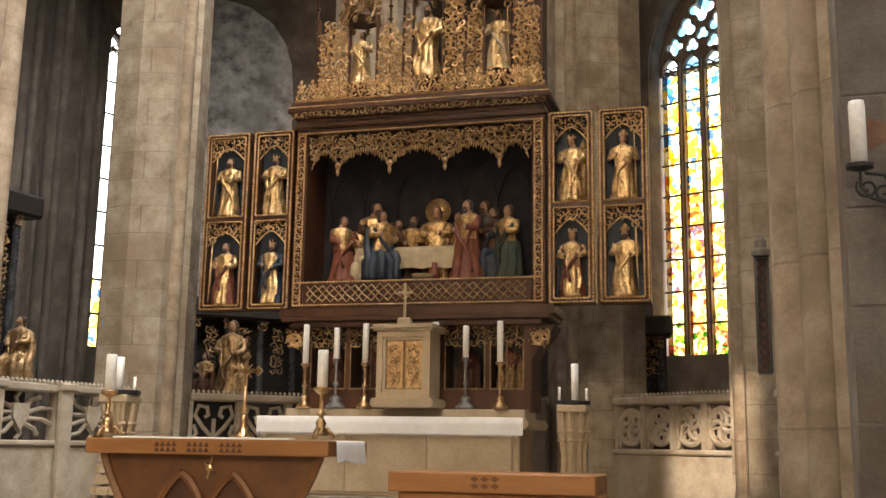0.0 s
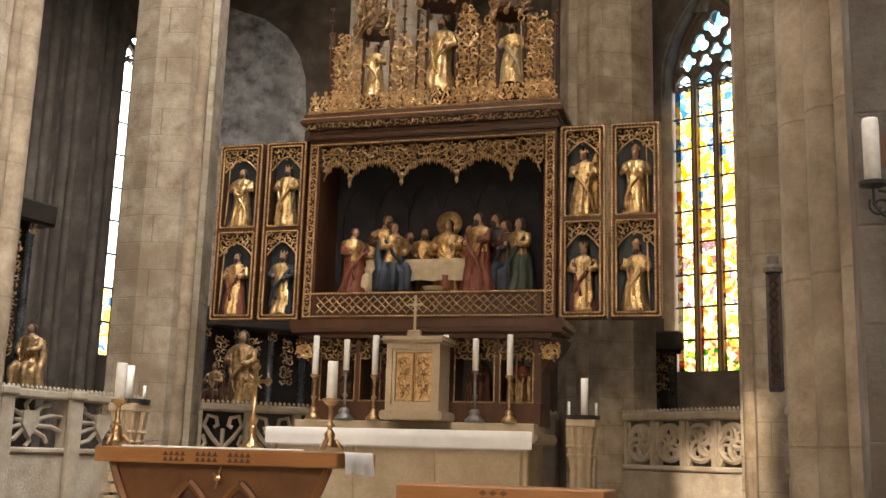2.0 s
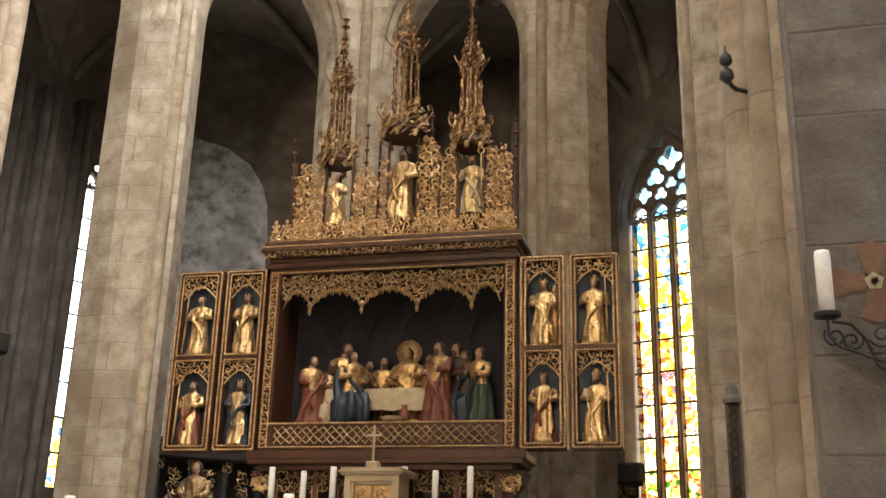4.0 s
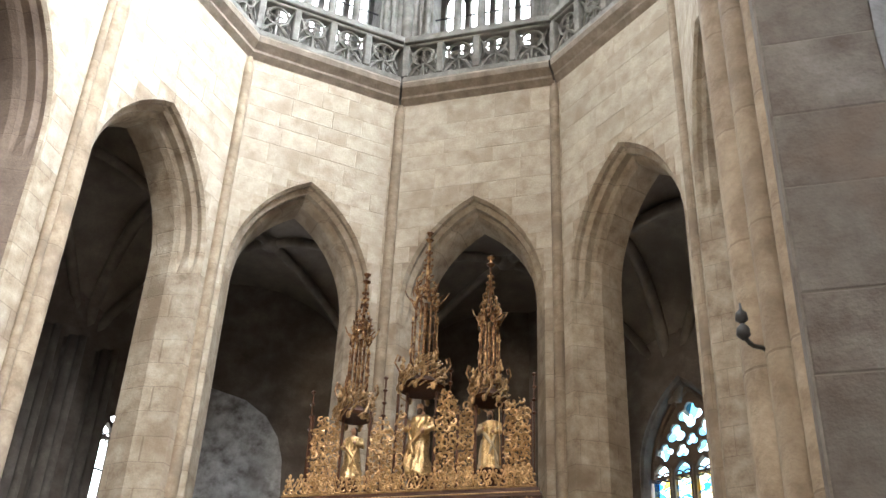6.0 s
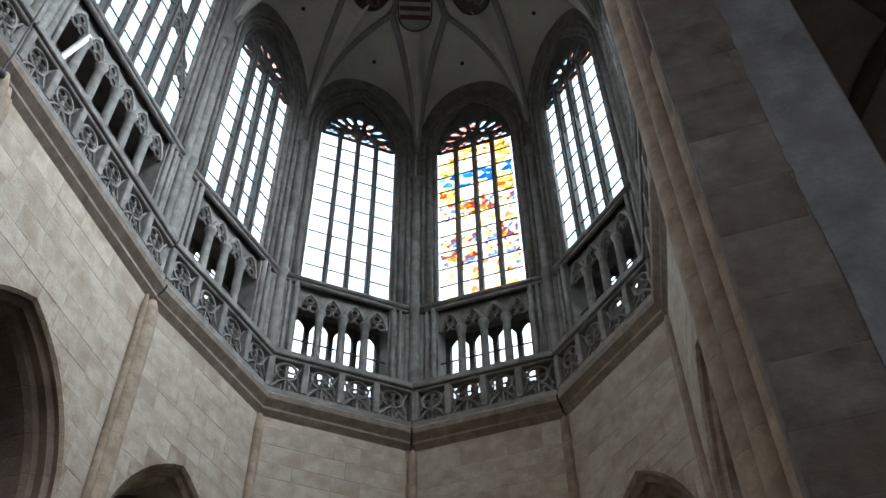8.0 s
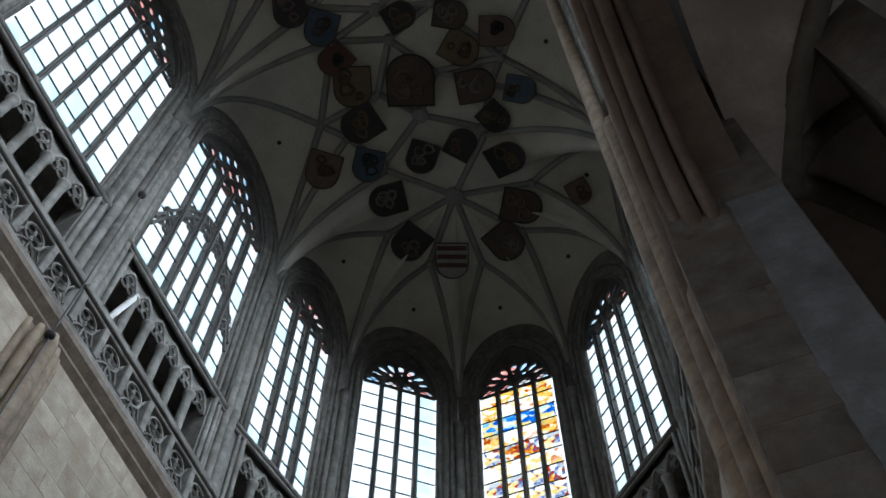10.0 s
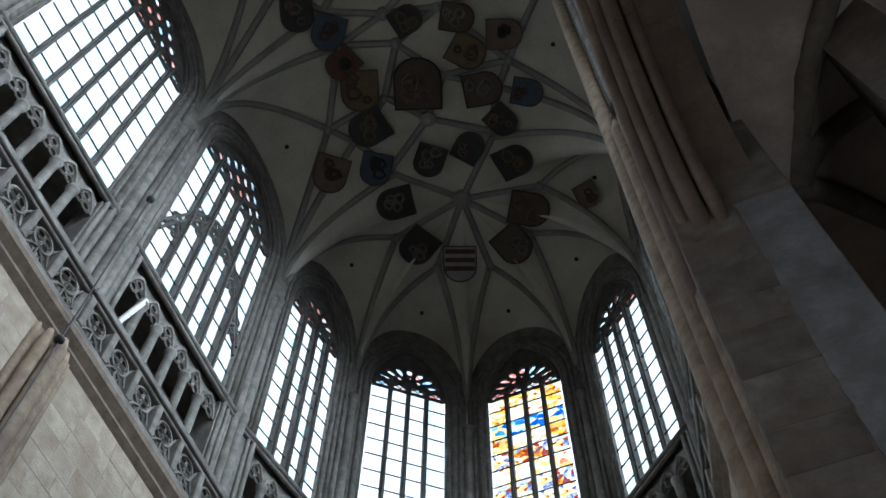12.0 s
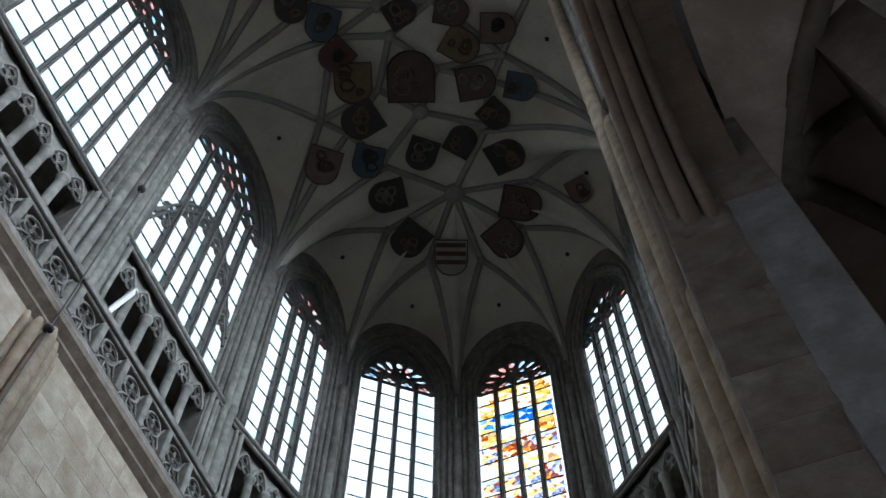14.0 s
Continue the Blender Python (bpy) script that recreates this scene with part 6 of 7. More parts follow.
def candlestick(name, place, stick, candle, r, pan, metal, label, group="", base=0.1, feet=False):
    t = thing(name, Matrix.Translation(place), label, "candlestick", group)
    bm = lathe(bmesh.new(), [(base, 0.0 if not feet else 0.03), (base * 1.02, 0.03), (base * 0.75, 0.06), (base * 0.5, 0.1), (base * 0.62, 0.13), (base * 0.3, 0.17)], 14)
    if feet:
        for i in range(3):
            a = 2.09 * i + 0.5
            tube(bm, [(base * 0.6 * math.cos(a), base * 0.6 * math.sin(a), 0.09), (base * 1.15 * math.cos(a), base * 1.15 * math.sin(a), 0.05), (base * 1.5 * math.cos(a), base * 1.5 * math.sin(a), 0.012)], 0.017, 6)
    part("base", bm, metal, t, smooth=True)
    bm = lathe(bmesh.new(), [(0.02, 0.16), (0.017, stick * 0.45), (0.038, stick * 0.48), (0.04, stick * 0.52), (0.017, stick * 0.56), (0.017, stick * 0.85), (0.03, stick * 0.9), (0.02, stick - 0.03)], 12)
    part("stem", bm, metal, t, smooth=True)
    part("drip_pan", lathe(bmesh.new(), [(0.02, stick - 0.05), (pan * 0.7, stick - 0.03), (pan, stick), (pan * 0.92, stick + 0.008), (0.02, stick - 0.005)], 14), metal, t, smooth=True)
    c = part("candle", lathe(bmesh.new(), [(r, stick), (r, stick + candle - 0.012), (r * 0.9, stick + candle), (r * 0.3, stick + candle - 0.01)], 14), WAX, t, "white wax candle", True)
    part("wick", tube(bmesh.new(), [(0, 0, stick + candle - 0.01), (0.003, 0, stick + candle + 0.022)], 0.003, 5), IRON, c, "black burnt wick")
    return t


for x in (-1.5, -0.635, 0.345, 1.215):
    candlestick("altar_candlestick", (x, 1.42, 2.058), 0.59, 0.54, 0.042, 0.065, BRASS, "tall brass candlestick with a white candle on the altar", "altar candlesticks", 0.1)
PEWTER = surface("dull grey pewter", [(0.3, (0.16, 0.155, 0.15)), (0.7, (0.28, 0.27, 0.26))], 9, 40, 0.5, 0.2, metal=0.6)
for x in (-1.09, 0.73):
    candlestick("pewter_candlestick", (x, 1.52, 2.058), 0.66, 0.43, 0.042, 0.05, PEWTER, "slim dark pewter candlestick with a white candle", "altar candlesticks", 0.13)

# ---- celebration altar of oak ----
DARKOAK = surface("smoked oak inlay", [(0.3, (0.05, 0.018, 0.007)), (0.7, (0.10, 0.038, 0.014))], 4, 50, 0.5, 0.12)
OAKMID = surface("shaded oak", [(0.3, (0.17, 0.068, 0.02)), (0.7, (0.27, 0.115, 0.036))], 3, 50, 0.45, 0.12)
ta = thing("oak_altar", Matrix.Translation((0.123, -4.2, FLOOR_Z)) @ Matrix.Diagonal((1.035, 1, 1.023, 1)), "honey-coloured oak altar table with carved front", "altar")
part("tabletop", bevelled(box(bmesh.new(), -1.04, 1.04, 0.0, 0.85, 0.97, 1.09), 0.008), OAK, ta)
bm = bmesh.new()
for x0 in (-0.42, -0.14, 0.14):
    for i in range(4):
        for j in range(2):
            x, z = x0 + 0.05 * i, 0.99 + 0.042 * j
            for pts in (((0, 0), (0.048, 0), (0.024, 0.039)),):
                bm.faces.new([bm.verts.new((x + a, -0.003, z + b)) for a, b in pts])
part("carved_inlay", bm, DARKOAK, ta, "three dark carved triangle panels")
prof = [(0.93, 0.97), (0.86, 0.8), (0.7, 0.5), (0.6, 0.25), (0.58, 0.02)]
bm = bmesh.new()
for y in (0.12, 0.2):
    lo = []
    for s in (-1, 1):
        lo.append([bm.verts.new((s * a, y, z)) for a, z in prof])
    for i in range(4):
        bm.faces.new((lo[0][i], lo[0][i + 1], lo[1][i + 1], lo[1][i]))
# Darker oak carries the shadow under the tabletop.
part("front_board", bm, OAKDARK, ta, "tapering oak front board, coloured dark for shadow")
bm = bmesh.new()
for s in (-1, 1):
    half = arch_curve(0.2, 0.45, 0.83, 0.0, 0.02, 8)
    for e in (-1, 1):
        tube(bm, [(s * 0.22 + e * u, 0.1, z) for u, z in half], 0.032, 6)
    tube(bm, [(s * a, 0.11, z) for a, z in prof], 0.035, 6)
part("carved_rib", bm, OAKMID, ta, "curved oak ribs")
# Flat dark faces painted as the shade inside two pointed recesses.
for s in (-1, 1):
    half = arch_curve(0.18, 0.45, 0.8, 0.0, 0.02, 8)
    bm = bmesh.new()
    bm.faces.new([bm.verts.new((s * 0.22 + u, 0.114, z)) for u, z in [(-u, z) for u, z in half] + [(u, z) for u, z in reversed(half[:-1])]])
    part("recess", bm, DARKOAK, ta, "flat pointed shape coloured as a shaded recess")
bm = bmesh.new()
for a in range(4):
    tube(bm, [(0.02, 0.1, 0.87), (0.02 + 0.05 * math.cos(a * 1.57 + 1.2), 0.1, 0.87 + 0.09 * math.sin(a * 1.57 + 1.2))], 0.008, 5)
part("star", bm, BRASS, ta, "slender brass star")
part("emblem", lathe(bmesh.new(), [(0.01, 0.0), (0.03, 0.012), (0.005, 0.02)], 6, Matrix.Translation((0.02, 0.095, 0.87)) @ Matrix.Rotation(radians(90), 4, "X")), BRASS, ta, "small brass emblem")
part("back_board", box(bmesh.new(), -0.55, 0.55, 0.66, 0.74, 0.02, 0.97), OAKDARK, ta)
part("base_board", box(bmesh.new(), -0.62, 0.62, 0.08, 0.78, 0.0, 0.02), OAKDARK, ta)
tc = thing("table_runner", Matrix.Translation((0.123, -4.2, FLOOR_Z + 1.115)) @ Matrix.Diagonal((1.035, 1, 1, 1)), "white linen runner hanging over the oak altar end", "cloth")
bm = bmesh.new()
rowsv = []
for i in range(13):
    y = 0.12 + 0.62 * i / 12
    w = 0.008 * math.sin(i * 1.1)
    rowsv.append([bm.verts.new((-0.75, y, 0.004)), bm.verts.new((1.04, y, 0.004)), bm.verts.new((1.055, y, -0.01)), bm.verts.new((1.06 + w, y, -0.1)), bm.verts.new((1.065 + 2 * w, y, -0.17 + 0.02 * math.sin(i * 0.5)))])
for p, q in zip(rowsv, rowsv[1:]):
    for k in range(4):
        bm.faces.new((p[k], p[k + 1], q[k + 1], q[k]))
part("linen", bm, LINEN, tc, smooth=True)
part("front_hem", bevelled(box(bmesh.new(), -0.8, 0.72, 0.004, 0.12, 0.001, 0.016), 0.005), LINEN, tc)
candlestick("oak_altar_candlestick", (1.087, -4.1, FLOOR_Z + 1.121), 0.4, 0.3, 0.042, 0.07, BRASS, "brass candlestick with a thick white candle on the oak altar", "oak altar candlesticks", 0.07, True)
candlestick("oak_altar_candlestick", (-0.86, -4.05, FLOOR_Z + 1.119), 0.38, 0.31, 0.045, 0.07, BRASS, "brass candlestick with a thick white candle on the oak altar", "oak altar candlesticks", 0.08, True)
sc = thing("standing_cross", Matrix.Translation((0.372, -4.0, FLOOR_Z + 1.121)), "copper-gilt standing crucifix on the oak altar", "cross")
part("foot", lathe(bmesh.new(), [(0.1, 0), (0.09, 0.03), (0.045, 0.07), (0.025, 0.12), (0.04, 0.16), (0.02, 0.2)], 12), BRASS, sc, smooth=True)
part("stem", lathe(bmesh.new(), [(0.02, 0.2), (0.038, 0.24), (0.016, 0.28), (0.014, 0.42)], 10), BRASS, sc, smooth=True)
bm = bmesh.new()
box(bm, -0.015, 0.015, -0.01, 0.01, 0.4, 0.66)
box(bm, -0.11, 0.11, -0.01, 0.01, 0.53, 0.56)
for x, z in ((-0.11, 0.545), (0.11, 0.545), (0, 0.66)):
    for dx, dz in ((0.02, 0), (-0.02, 0), (0, 0.02), (0, -0.02)):
        lathe(bm, [(0.016, -0.01), (0.02, 0), (0.016, 0.01)], 8, Matrix.Translation((x + dx, 0, z + dz)) @ Matrix.Rotation(radians(90), 4, "X"))
for a in (45, 135, 225, 315):
    tube(bm, [(0.02 * math.cos(radians(a)), 0, 0.545 + 0.02 * math.sin(radians(a))), (0.075 * math.cos(radians(a)), 0, 0.545 + 0.075 * math.sin(radians(a)))], 0.006, 4)
part("cross_head", bm, BRASS, sc)

# ---- reading desk ----
de = thing("oak_ambo", Matrix.Translation((2.807, -5.6, 0)) @ Matrix.Diagonal((1.04, 1, 0.983, 1)), "broad honey-coloured oak reading desk with a carved square", "lectern")
bm = bmesh.new()
box(bm, -0.61, 0.61, 0.0, 0.5, 1.34, 1.462)
part("top_board", bevelled(bm, 0.008), OAK, de)
part("body", bevelled(box(bmesh.new(), -0.56, 0.62, 0.04, 0.46, 0.06, 1.34), 0.01), OAK, de)
part("plinth", bevelled(box(bmesh.new(), -0.64, 0.68, 0.0, 0.5, 0.0, 0.06), 0.01), OAKDARK, de)
bm = bmesh.new()
for i in range(3):
    for j in range(2):
        x, z = -0.11 + 0.06 * i, 1.365 + 0.042 * j
        bm.faces.new([bm.verts.new((x + a, -0.003, z + b)) for a, b in ((0, 0.018), (0.026, 0), (0.052, 0.018), (0.026, 0.036))])
part("carved_inlay", bm, OAKDARK, de, "dark carved diamond panel")

# ---- stone candle pillars ----
def candle_pillar(place, label, flare):
    t = thing("candle_pillar", Matrix.Translation(place), label, "candle stand", "candle pillars")
    zt = 2.06 - place[2]
    bm = lathe(bmesh.new(), [(0.26 if flare else 0.17, 0), (0.26 if flare else 0.17, 0.08), (0.13, 0.5 if flare else 0.2), (0.085, 0.9 if flare else 0.3), (0.085, zt - 0.55), (0.12, zt - 0.3), (0.14, zt - 0.1)], 10)
    part("core", bm, MENSA, t)
    bm = bmesh.new()
    for i in range(8):
        a = math.pi / 4 * i
        r0, r1 = (0.24 if flare else 0.13), 0.15
        c, s = math.cos(a), math.sin(a)
        tube(bm, [(r0 * c, r0 * s, 0.08), (0.11 * c, 0.11 * s, zt * 0.45), (0.1 * c, 0.1 * s, zt - 0.55), (r1 * c, r1 * s, zt - 0.12)], 0.026, 6)
        for zz in (zt - 0.42, zt - 0.33):
            lathe(bm, [(0.03, 0), (0.042, 0.02), (0.03, 0.04)], 6, Matrix.Translation(((0.115 + (zz - zt + 0.5) * 0.12) * c, (0.115 + (zz - zt + 0.5) * 0.12) * s, zz)))
    part("colonnette_bundle", bm, MENSA, t, "bundle of slender colonnettes")
    if flare:
        bm = bmesh.new()
        for j in range(9):
            z = 0.1 + 0.1 * j
            r = 0.27 - 0.017 * j
            for i in range(10):
                a = 0.628 * i + 0.314 * (j % 2)
                box(bm, -0.06, 0.06, -0.025, 0.02, 0, 0.075, Matrix.Translation((r * math.cos(a), r * math.sin(a), z)) @ Matrix.Rotation(a - math.pi / 2, 4, "Z"))
        part("shingled_foot", bm, MENSA, t, "scaled stone foot")
    part("block", bevelled(box(bmesh.new(), -0.15, 0.15, -0.15, 0.15, zt - 0.12, zt - 0.04), 0.015), MENSA, t)
    pl = part("iron_tray", lathe(bmesh.new(), [(0.17, zt - 0.04), (0.18, zt - 0.03), (0.18, zt), (0.16, zt), (0.15, zt - 0.025)], 12), IRON, t, "black iron drip tray")
    for x, r, h in ((0.02 if not flare else -0.03, 0.038, 0.38 if not flare else 0.32), (-0.14, 0.014, 0.14), (0.14, 0.014, 0.13)):
        c = part("candle", lathe(bmesh.new(), [(r, zt - 0.02), (r, zt + h), (r * 0.4, zt + h - 0.005)], 10, Matrix.Translation((x, 0, 0))), WAX, t, "white wax candle", True)
    return t


candle_pillar((2.555, -1.0, FLOOR_Z), "pale stone candle pillar of clustered colonnettes", False)
candle_pillar((-1.436, -3.0, FLOOR_Z), "pale stone candle pillar with a scaled foot", True)

# ---- wall candle on the pier ----
wc = thing("candle_sconce", Matrix.Translation((4.831, -6.8, 2.764)), "black wrought-iron wall sconce with a thick white candle", "sconce")
part("drip_pan", lathe(bmesh.new(), [(0.02, 0.0), (0.06, 0.012), (0.062, 0.03), (0.05, 0.03), (0.03, 0.02)], 14, Matrix.Translation((0, -0.1, 0.07))), IRON, wc)
c = part("candle", lathe(bmesh.new(), [(0.036, 0.1), (0.0365, 0.37), (0.033, 0.395), (0.012, 0.39)], 18, Matrix.Translation((0, -0.1, 0))), WAX, wc, "thick white wax candle", True)
part("wick", tube(bmesh.new(), [(0, -0.1, 0.375), (0.002, -0.1, 0.4)], 0.003, 5), IRON, c)


def spiral(cx, cz, r, a0, turns, s=1, y=-0.06, n=22):
    return [(cx + r * (1 - 0.8 * i / n) * math.cos(a0 + s * turns * 6.283 * i / n), y, cz + r * (1 - 0.8 * i / n) * math.sin(a0 + s * turns * 6.283 * i / n)) for i in range(n + 1)]


bm = bmesh.new()
tube(bm, [(0, -0.1, 0.08), (0.0, -0.09, 0.0), (0.04, -0.08, -0.05), (0.12, -0.07, -0.08), (0.22, -0.06, -0.12), (0.3, -0.05, -0.12), (0.36, -0.02, -0.06), (0.42, 0.0, 0.0)], 0.008, 6)
tube(bm, [(0.02, -0.1, 0.06), (0.1, -0.08, 0.05), (0.16, -0.07, -0.02), (0.2, -0.06, -0.14), (0.28, -0.05, -0.2), (0.36, -0.03, -0.18), (0.42, 0.0, -0.1)], 0.008, 6)
for cx, cz, r, a0, s in ((0.03, 0.0, 0.05, 2.5, 1), (0.1, -0.02, 0.05, 0.5, -1), (0.23, 0.0, 0.06, 3.5, 1), (0.3, -0.06, 0.06, 1.0, -1), (0.28, -0.16, 0.04, 0.0, 1), (0.36, 0.02, 0.05, 2.0, 1)):
    tube(bm, spiral(cx, cz, r, a0, 1.4, s), 0.006, 5)
part("scroll_bracket", bm, IRON, wc, "wrought-iron scrolls")
part("wall_plate", bevelled(box(bmesh.new(), 0.38, 0.46, -0.012, 0.0, -0.2, 0.1), 0.003), IRON, wc)
PAINTRED = surface("faded red wall paint", [(0.3, (0.15, 0.075, 0.045)), (0.7, (0.22, 0.13, 0.085))], 6, 40, 0.9, 0.3)
cp = thing("painted_cross", Matrix.Translation((5.059, -6.808, 3.032)), "faded red painted consecration cross on the pier", "wall painting")
bm = bmesh.new()
for a in range(4):
    m = Matrix.Rotation(radians(90 * a), 4, "Y")
    bm.faces.new([bm.verts.new(m @ Vector((x, 0.0, z))) for x, z in ((-0.035, 0.0), (0.035, 0.0), (0.045, 0.1), (0.075, 0.17), (0.0, 0.2), (-0.075, 0.17), (-0.045, 0.1))])
part("red_cross", bm, PAINTRED, cp)
bm = bmesh.new()
for a in range(5):
    m = Matrix.Rotation(radians(72 * a), 4, "Y")
    bm.faces.new([bm.verts.new(m @ Vector((x, -0.002, z))) for x, z in ((-0.012, 0.0), (0.012, 0.0), (0.02, 0.03), (0, 0.045), (-0.02, 0.03))])
part("rosette", bm, CREAM, cp, "pale painted rosette")

PATCH = surface("cold grey plaster", [(0.3, (0.13, 0.125, 0.122)), (0.5, (0.205, 0.203, 0.206)), (0.7, (0.285, 0.287, 0.298))], 2.2, 24, 0.9, 0.6, stain=(0.15, 0.138, 0.128))
edge_rnd = random.Random(12)
bm = bmesh.new()
rim = [(5.41 + 0.012 * math.sin(1.3 * z) + edge_rnd.uniform(-0.011, 0.011), z) for z in [5.4 + 0.16 * i for i in range(38)]]
q = [[bm.verts.new((x, y, z)) for x, z in rim + [(5.985, rim[-1][1]), (5.985, rim[0][1])]] for y in (-6.806, -6.78)]
bm.faces.new(q[0])
for i in range(len(q[0])):
    bm.faces.new((q[0][i], q[0][(i + 1) % len(q[0])], q[1][(i + 1) % len(q[0])], q[1][i]))
tagged(part("trim_plaster", bm, PATCH), "cold grey plaster remnant with an uneven edge on the pier", "plaster", kind="structure")

# dark iron lamp bracket on the shaft
il = thing("iron_bracket", Matrix.Translation((4.474, -6.42, 4.270)) @ Matrix.Scale(0.8, 4), "small dark iron bracket with two round knobs on the shaft", "bracket")
part("knob", lathe(bmesh.new(), [(0.01, 0.17), (0.045, 0.2), (0.04, 0.25), (0.012, 0.28), (0.008, 0.33)], 10), IRON, il, smooth=True)
part("lower_knob", lathe(bmesh.new(), [(0.01, 0.04), (0.05, 0.08), (0.045, 0.13), (0.01, 0.17)], 10), IRON, il, smooth=True)
part("arm", tube(bmesh.new(), [(0, 0, 0.08), (0.03, 0.02, 0.03), (0.06, 0.06, 0.02), (0.12, 0.14, 0.04), (0.2, 0.3, 0.06)], 0.016, 6), IRON, il)

# latticed lantern case by the far pier
lt = thing("lattice_case", Matrix.Translation((4.455, -1.15, 2.325)), "dark iron lattice case under a small stone canopy", "lattice")
bm = bmesh.new()
for s in (-1, 1):
    box(bm, s * 0.06 - 0.012, s * 0.06 + 0.012, -0.02, 0.02, 0, 1.15)
box(bm, -0.072, 0.072, -0.02, 0.02, 0, 0.02)
box(bm, -0.072, 0.072, -0.02, 0.02, 1.13, 1.15)
part("frame", bm, IRON, lt)
bm = bmesh.new()
for i in range(12):
    z = 0.02 + 1.1 * i / 12
    for s in (-1, 1):
        tube(bm, [(-s * 0.05, -0.01, z), (s * 0.05, -0.01, z + 0.092)], 0.007, 4)
part("lattice", bm, IRON, lt)
part("case_back", box(bmesh.new(), -0.06, 0.06, 0.02, 0.22, 0.0, 1.15), BROWN, lt)
bm = lathe(bmesh.new(), [(0.09, 1.15), (0.1, 1.19), (0.055, 1.23), (0.06, 1.3), (0.03, 1.34)], 8)
part("canopy", bm, PIERSTONE, lt)

# ---- stone parapets between the piers ----
def arcade_parapet(m, hw, label, style):
    t = thing("stone_parapet", m @ Matrix.Translation((0, 0.42, 0)), label, "parapet", "stone parapets")
    part("plinth", bevelled(box(bmesh.new(), -hw, hw, -0.1, 0.2, 0.0, 1.5), 0.02), STONE, t)
    part("base_rail", bevelled(box(bmesh.new(), -hw, hw, -0.14, 0.22, 1.503, 1.58), 0.02), STONE, t)
    part("cap_rail", bevelled(box(bmesh.new(), -hw, hw, -0.13, 0.22, 2.22, 2.34), 0.025), STONE, t)
    bm = bmesh.new()
    n = int(2 * hw / 0.075)
    for i in range(n):
        x = -hw + 2 * hw * (i + 0.5) / n
        lathe(bm, [(0.022, 2.34), (0.028, 2.365), (0.008, 2.395)], 6, Matrix.Translation((x, -0.1, 0)))
    part("cresting", bm, STONE, t, "row of small carved knobs")
    if style == 2:
        for x in (-hw + 0.12, 0.0, hw - 0.12):
            pl = part("pilaster", bevelled(box(bmesh.new(), x - 0.11, x + 0.11, -0.22, -0.135, 0.0, 2.24), 0.012), STONE, t)
            part("pilaster_cap", bevelled(box(bmesh.new(), x - 0.15, x + 0.15, -0.26, -0.135, 2.243, 2.35), 0.02), STONE, pl)
    k = 3 if style == 0 else 4 if style == 1 else 2
    w = 2 * hw / k
    for i in range(k):
        x = -hw + w * (i + 0.5)
        bm = bmesh.new()
        s = w / 2 - 0.05
        for e in (-1, 1):
            box(bm, x + e * (w / 2 - 0.025) - 0.03, x + e * (w / 2 - 0.025) + 0.03, -0.06, 0.1, 1.58, 2.22)
        if style == 0:        # hearts with curls
            for e in (-1, 1):
                tube(bm, [(x, 0, 1.64), (x + e * s * 0.5, 0, 1.82), (x + e * s * 0.86, 0, 2.0), (x + e * s * 0.7, 0, 2.15), (x + e * s * 0.32, 0, 2.12), (x + e * s * 0.25, 0, 2.0), (x + e * s * 0.42, 0, 1.97)], 0.036, 6)
                tube(bm, [(x + e * s, 0, 1.6), (x + e * s * 0.75, 0, 1.72), (x + e * s * 0.9, 0, 1.85)], 0.035, 6)
            tube(bm, [(x, 0, 1.66), (x, 0, 1.95)], 0.035, 6)
        elif style == 1:      # whirling mouchettes
            rr = min(s, 0.3)
            tube(bm, ring(x, 1.9, rr, 0, 24), 0.042, 6, True)
            for q in range(4):
                a0 = math.pi / 2 * q + 0.4 + i
                arc = [(x + rr * f * math.cos(a0 + 1.5 * f), 0.0, 1.9 + rr * f * math.sin(a0 + 1.5 * f)) for f in (0.0, 0.2, 0.4, 0.6, 0.8, 1.0)]
                tube(bm, arc, 0.04, 6)
                tube(bm, ring(x + 0.62 * rr * math.cos(a0 + 1.9), 1.9 + 0.62 * rr * math.sin(a0 + 1.9), 0.27 * rr, 0, 10), 0.028, 5, True)
            for e in (-1, 1):
                for zz, zc in ((1.6, 1.75), (2.2, 2.05)):
                    tube(bm, [(x + e * s, 0, zz), (x + e * s * 0.8, 0, zc), (x + e * s, 0, 1.9)], 0.034, 6)
        else:                 # shield with rays
            for q in range(10):
                a = math.pi * 2 * q / 10 + 0.3
                tube(bm, [(x + 0.1 * math.cos(a), 0, 1.9 + 0.1 * math.sin(a)), (x + s * 0.7 * math.cos(a + 0.15), 0, 1.9 + 0.24 * math.sin(a + 0.15)), (x + s * math.cos(a), 0, 1.9 + 0.31 * math.sin(a))], 0.032, 6)
            f = bm.faces.new([bm.verts.new((x + a, -0.07, 1.9 + b)) for a, b in ((-0.13, 0.16), (0.13, 0.16), (0.13, -0.02), (0.0, -0.2), (-0.13, -0.02))])
            g = bmesh.ops.extrude_face_region(bm, geom=[f])
            bmesh.ops.translate(bm, vec=(0, 0.09, 0), verts=[v for v in g["geom"] if isinstance(v, bmesh.types.BMVert)])
        part("openwork", bm, STONE, t)


for name, m, hw, tn, (a, spring, apex), win, k in BAYS:
    if k is not None or name.endswith("_1"):
        arcade_parapet(m, a - 0.2, "pierced sandstone parapet with carved openwork between piers", 0 if k == -1 else 1 if k in (1, 2) else 2)

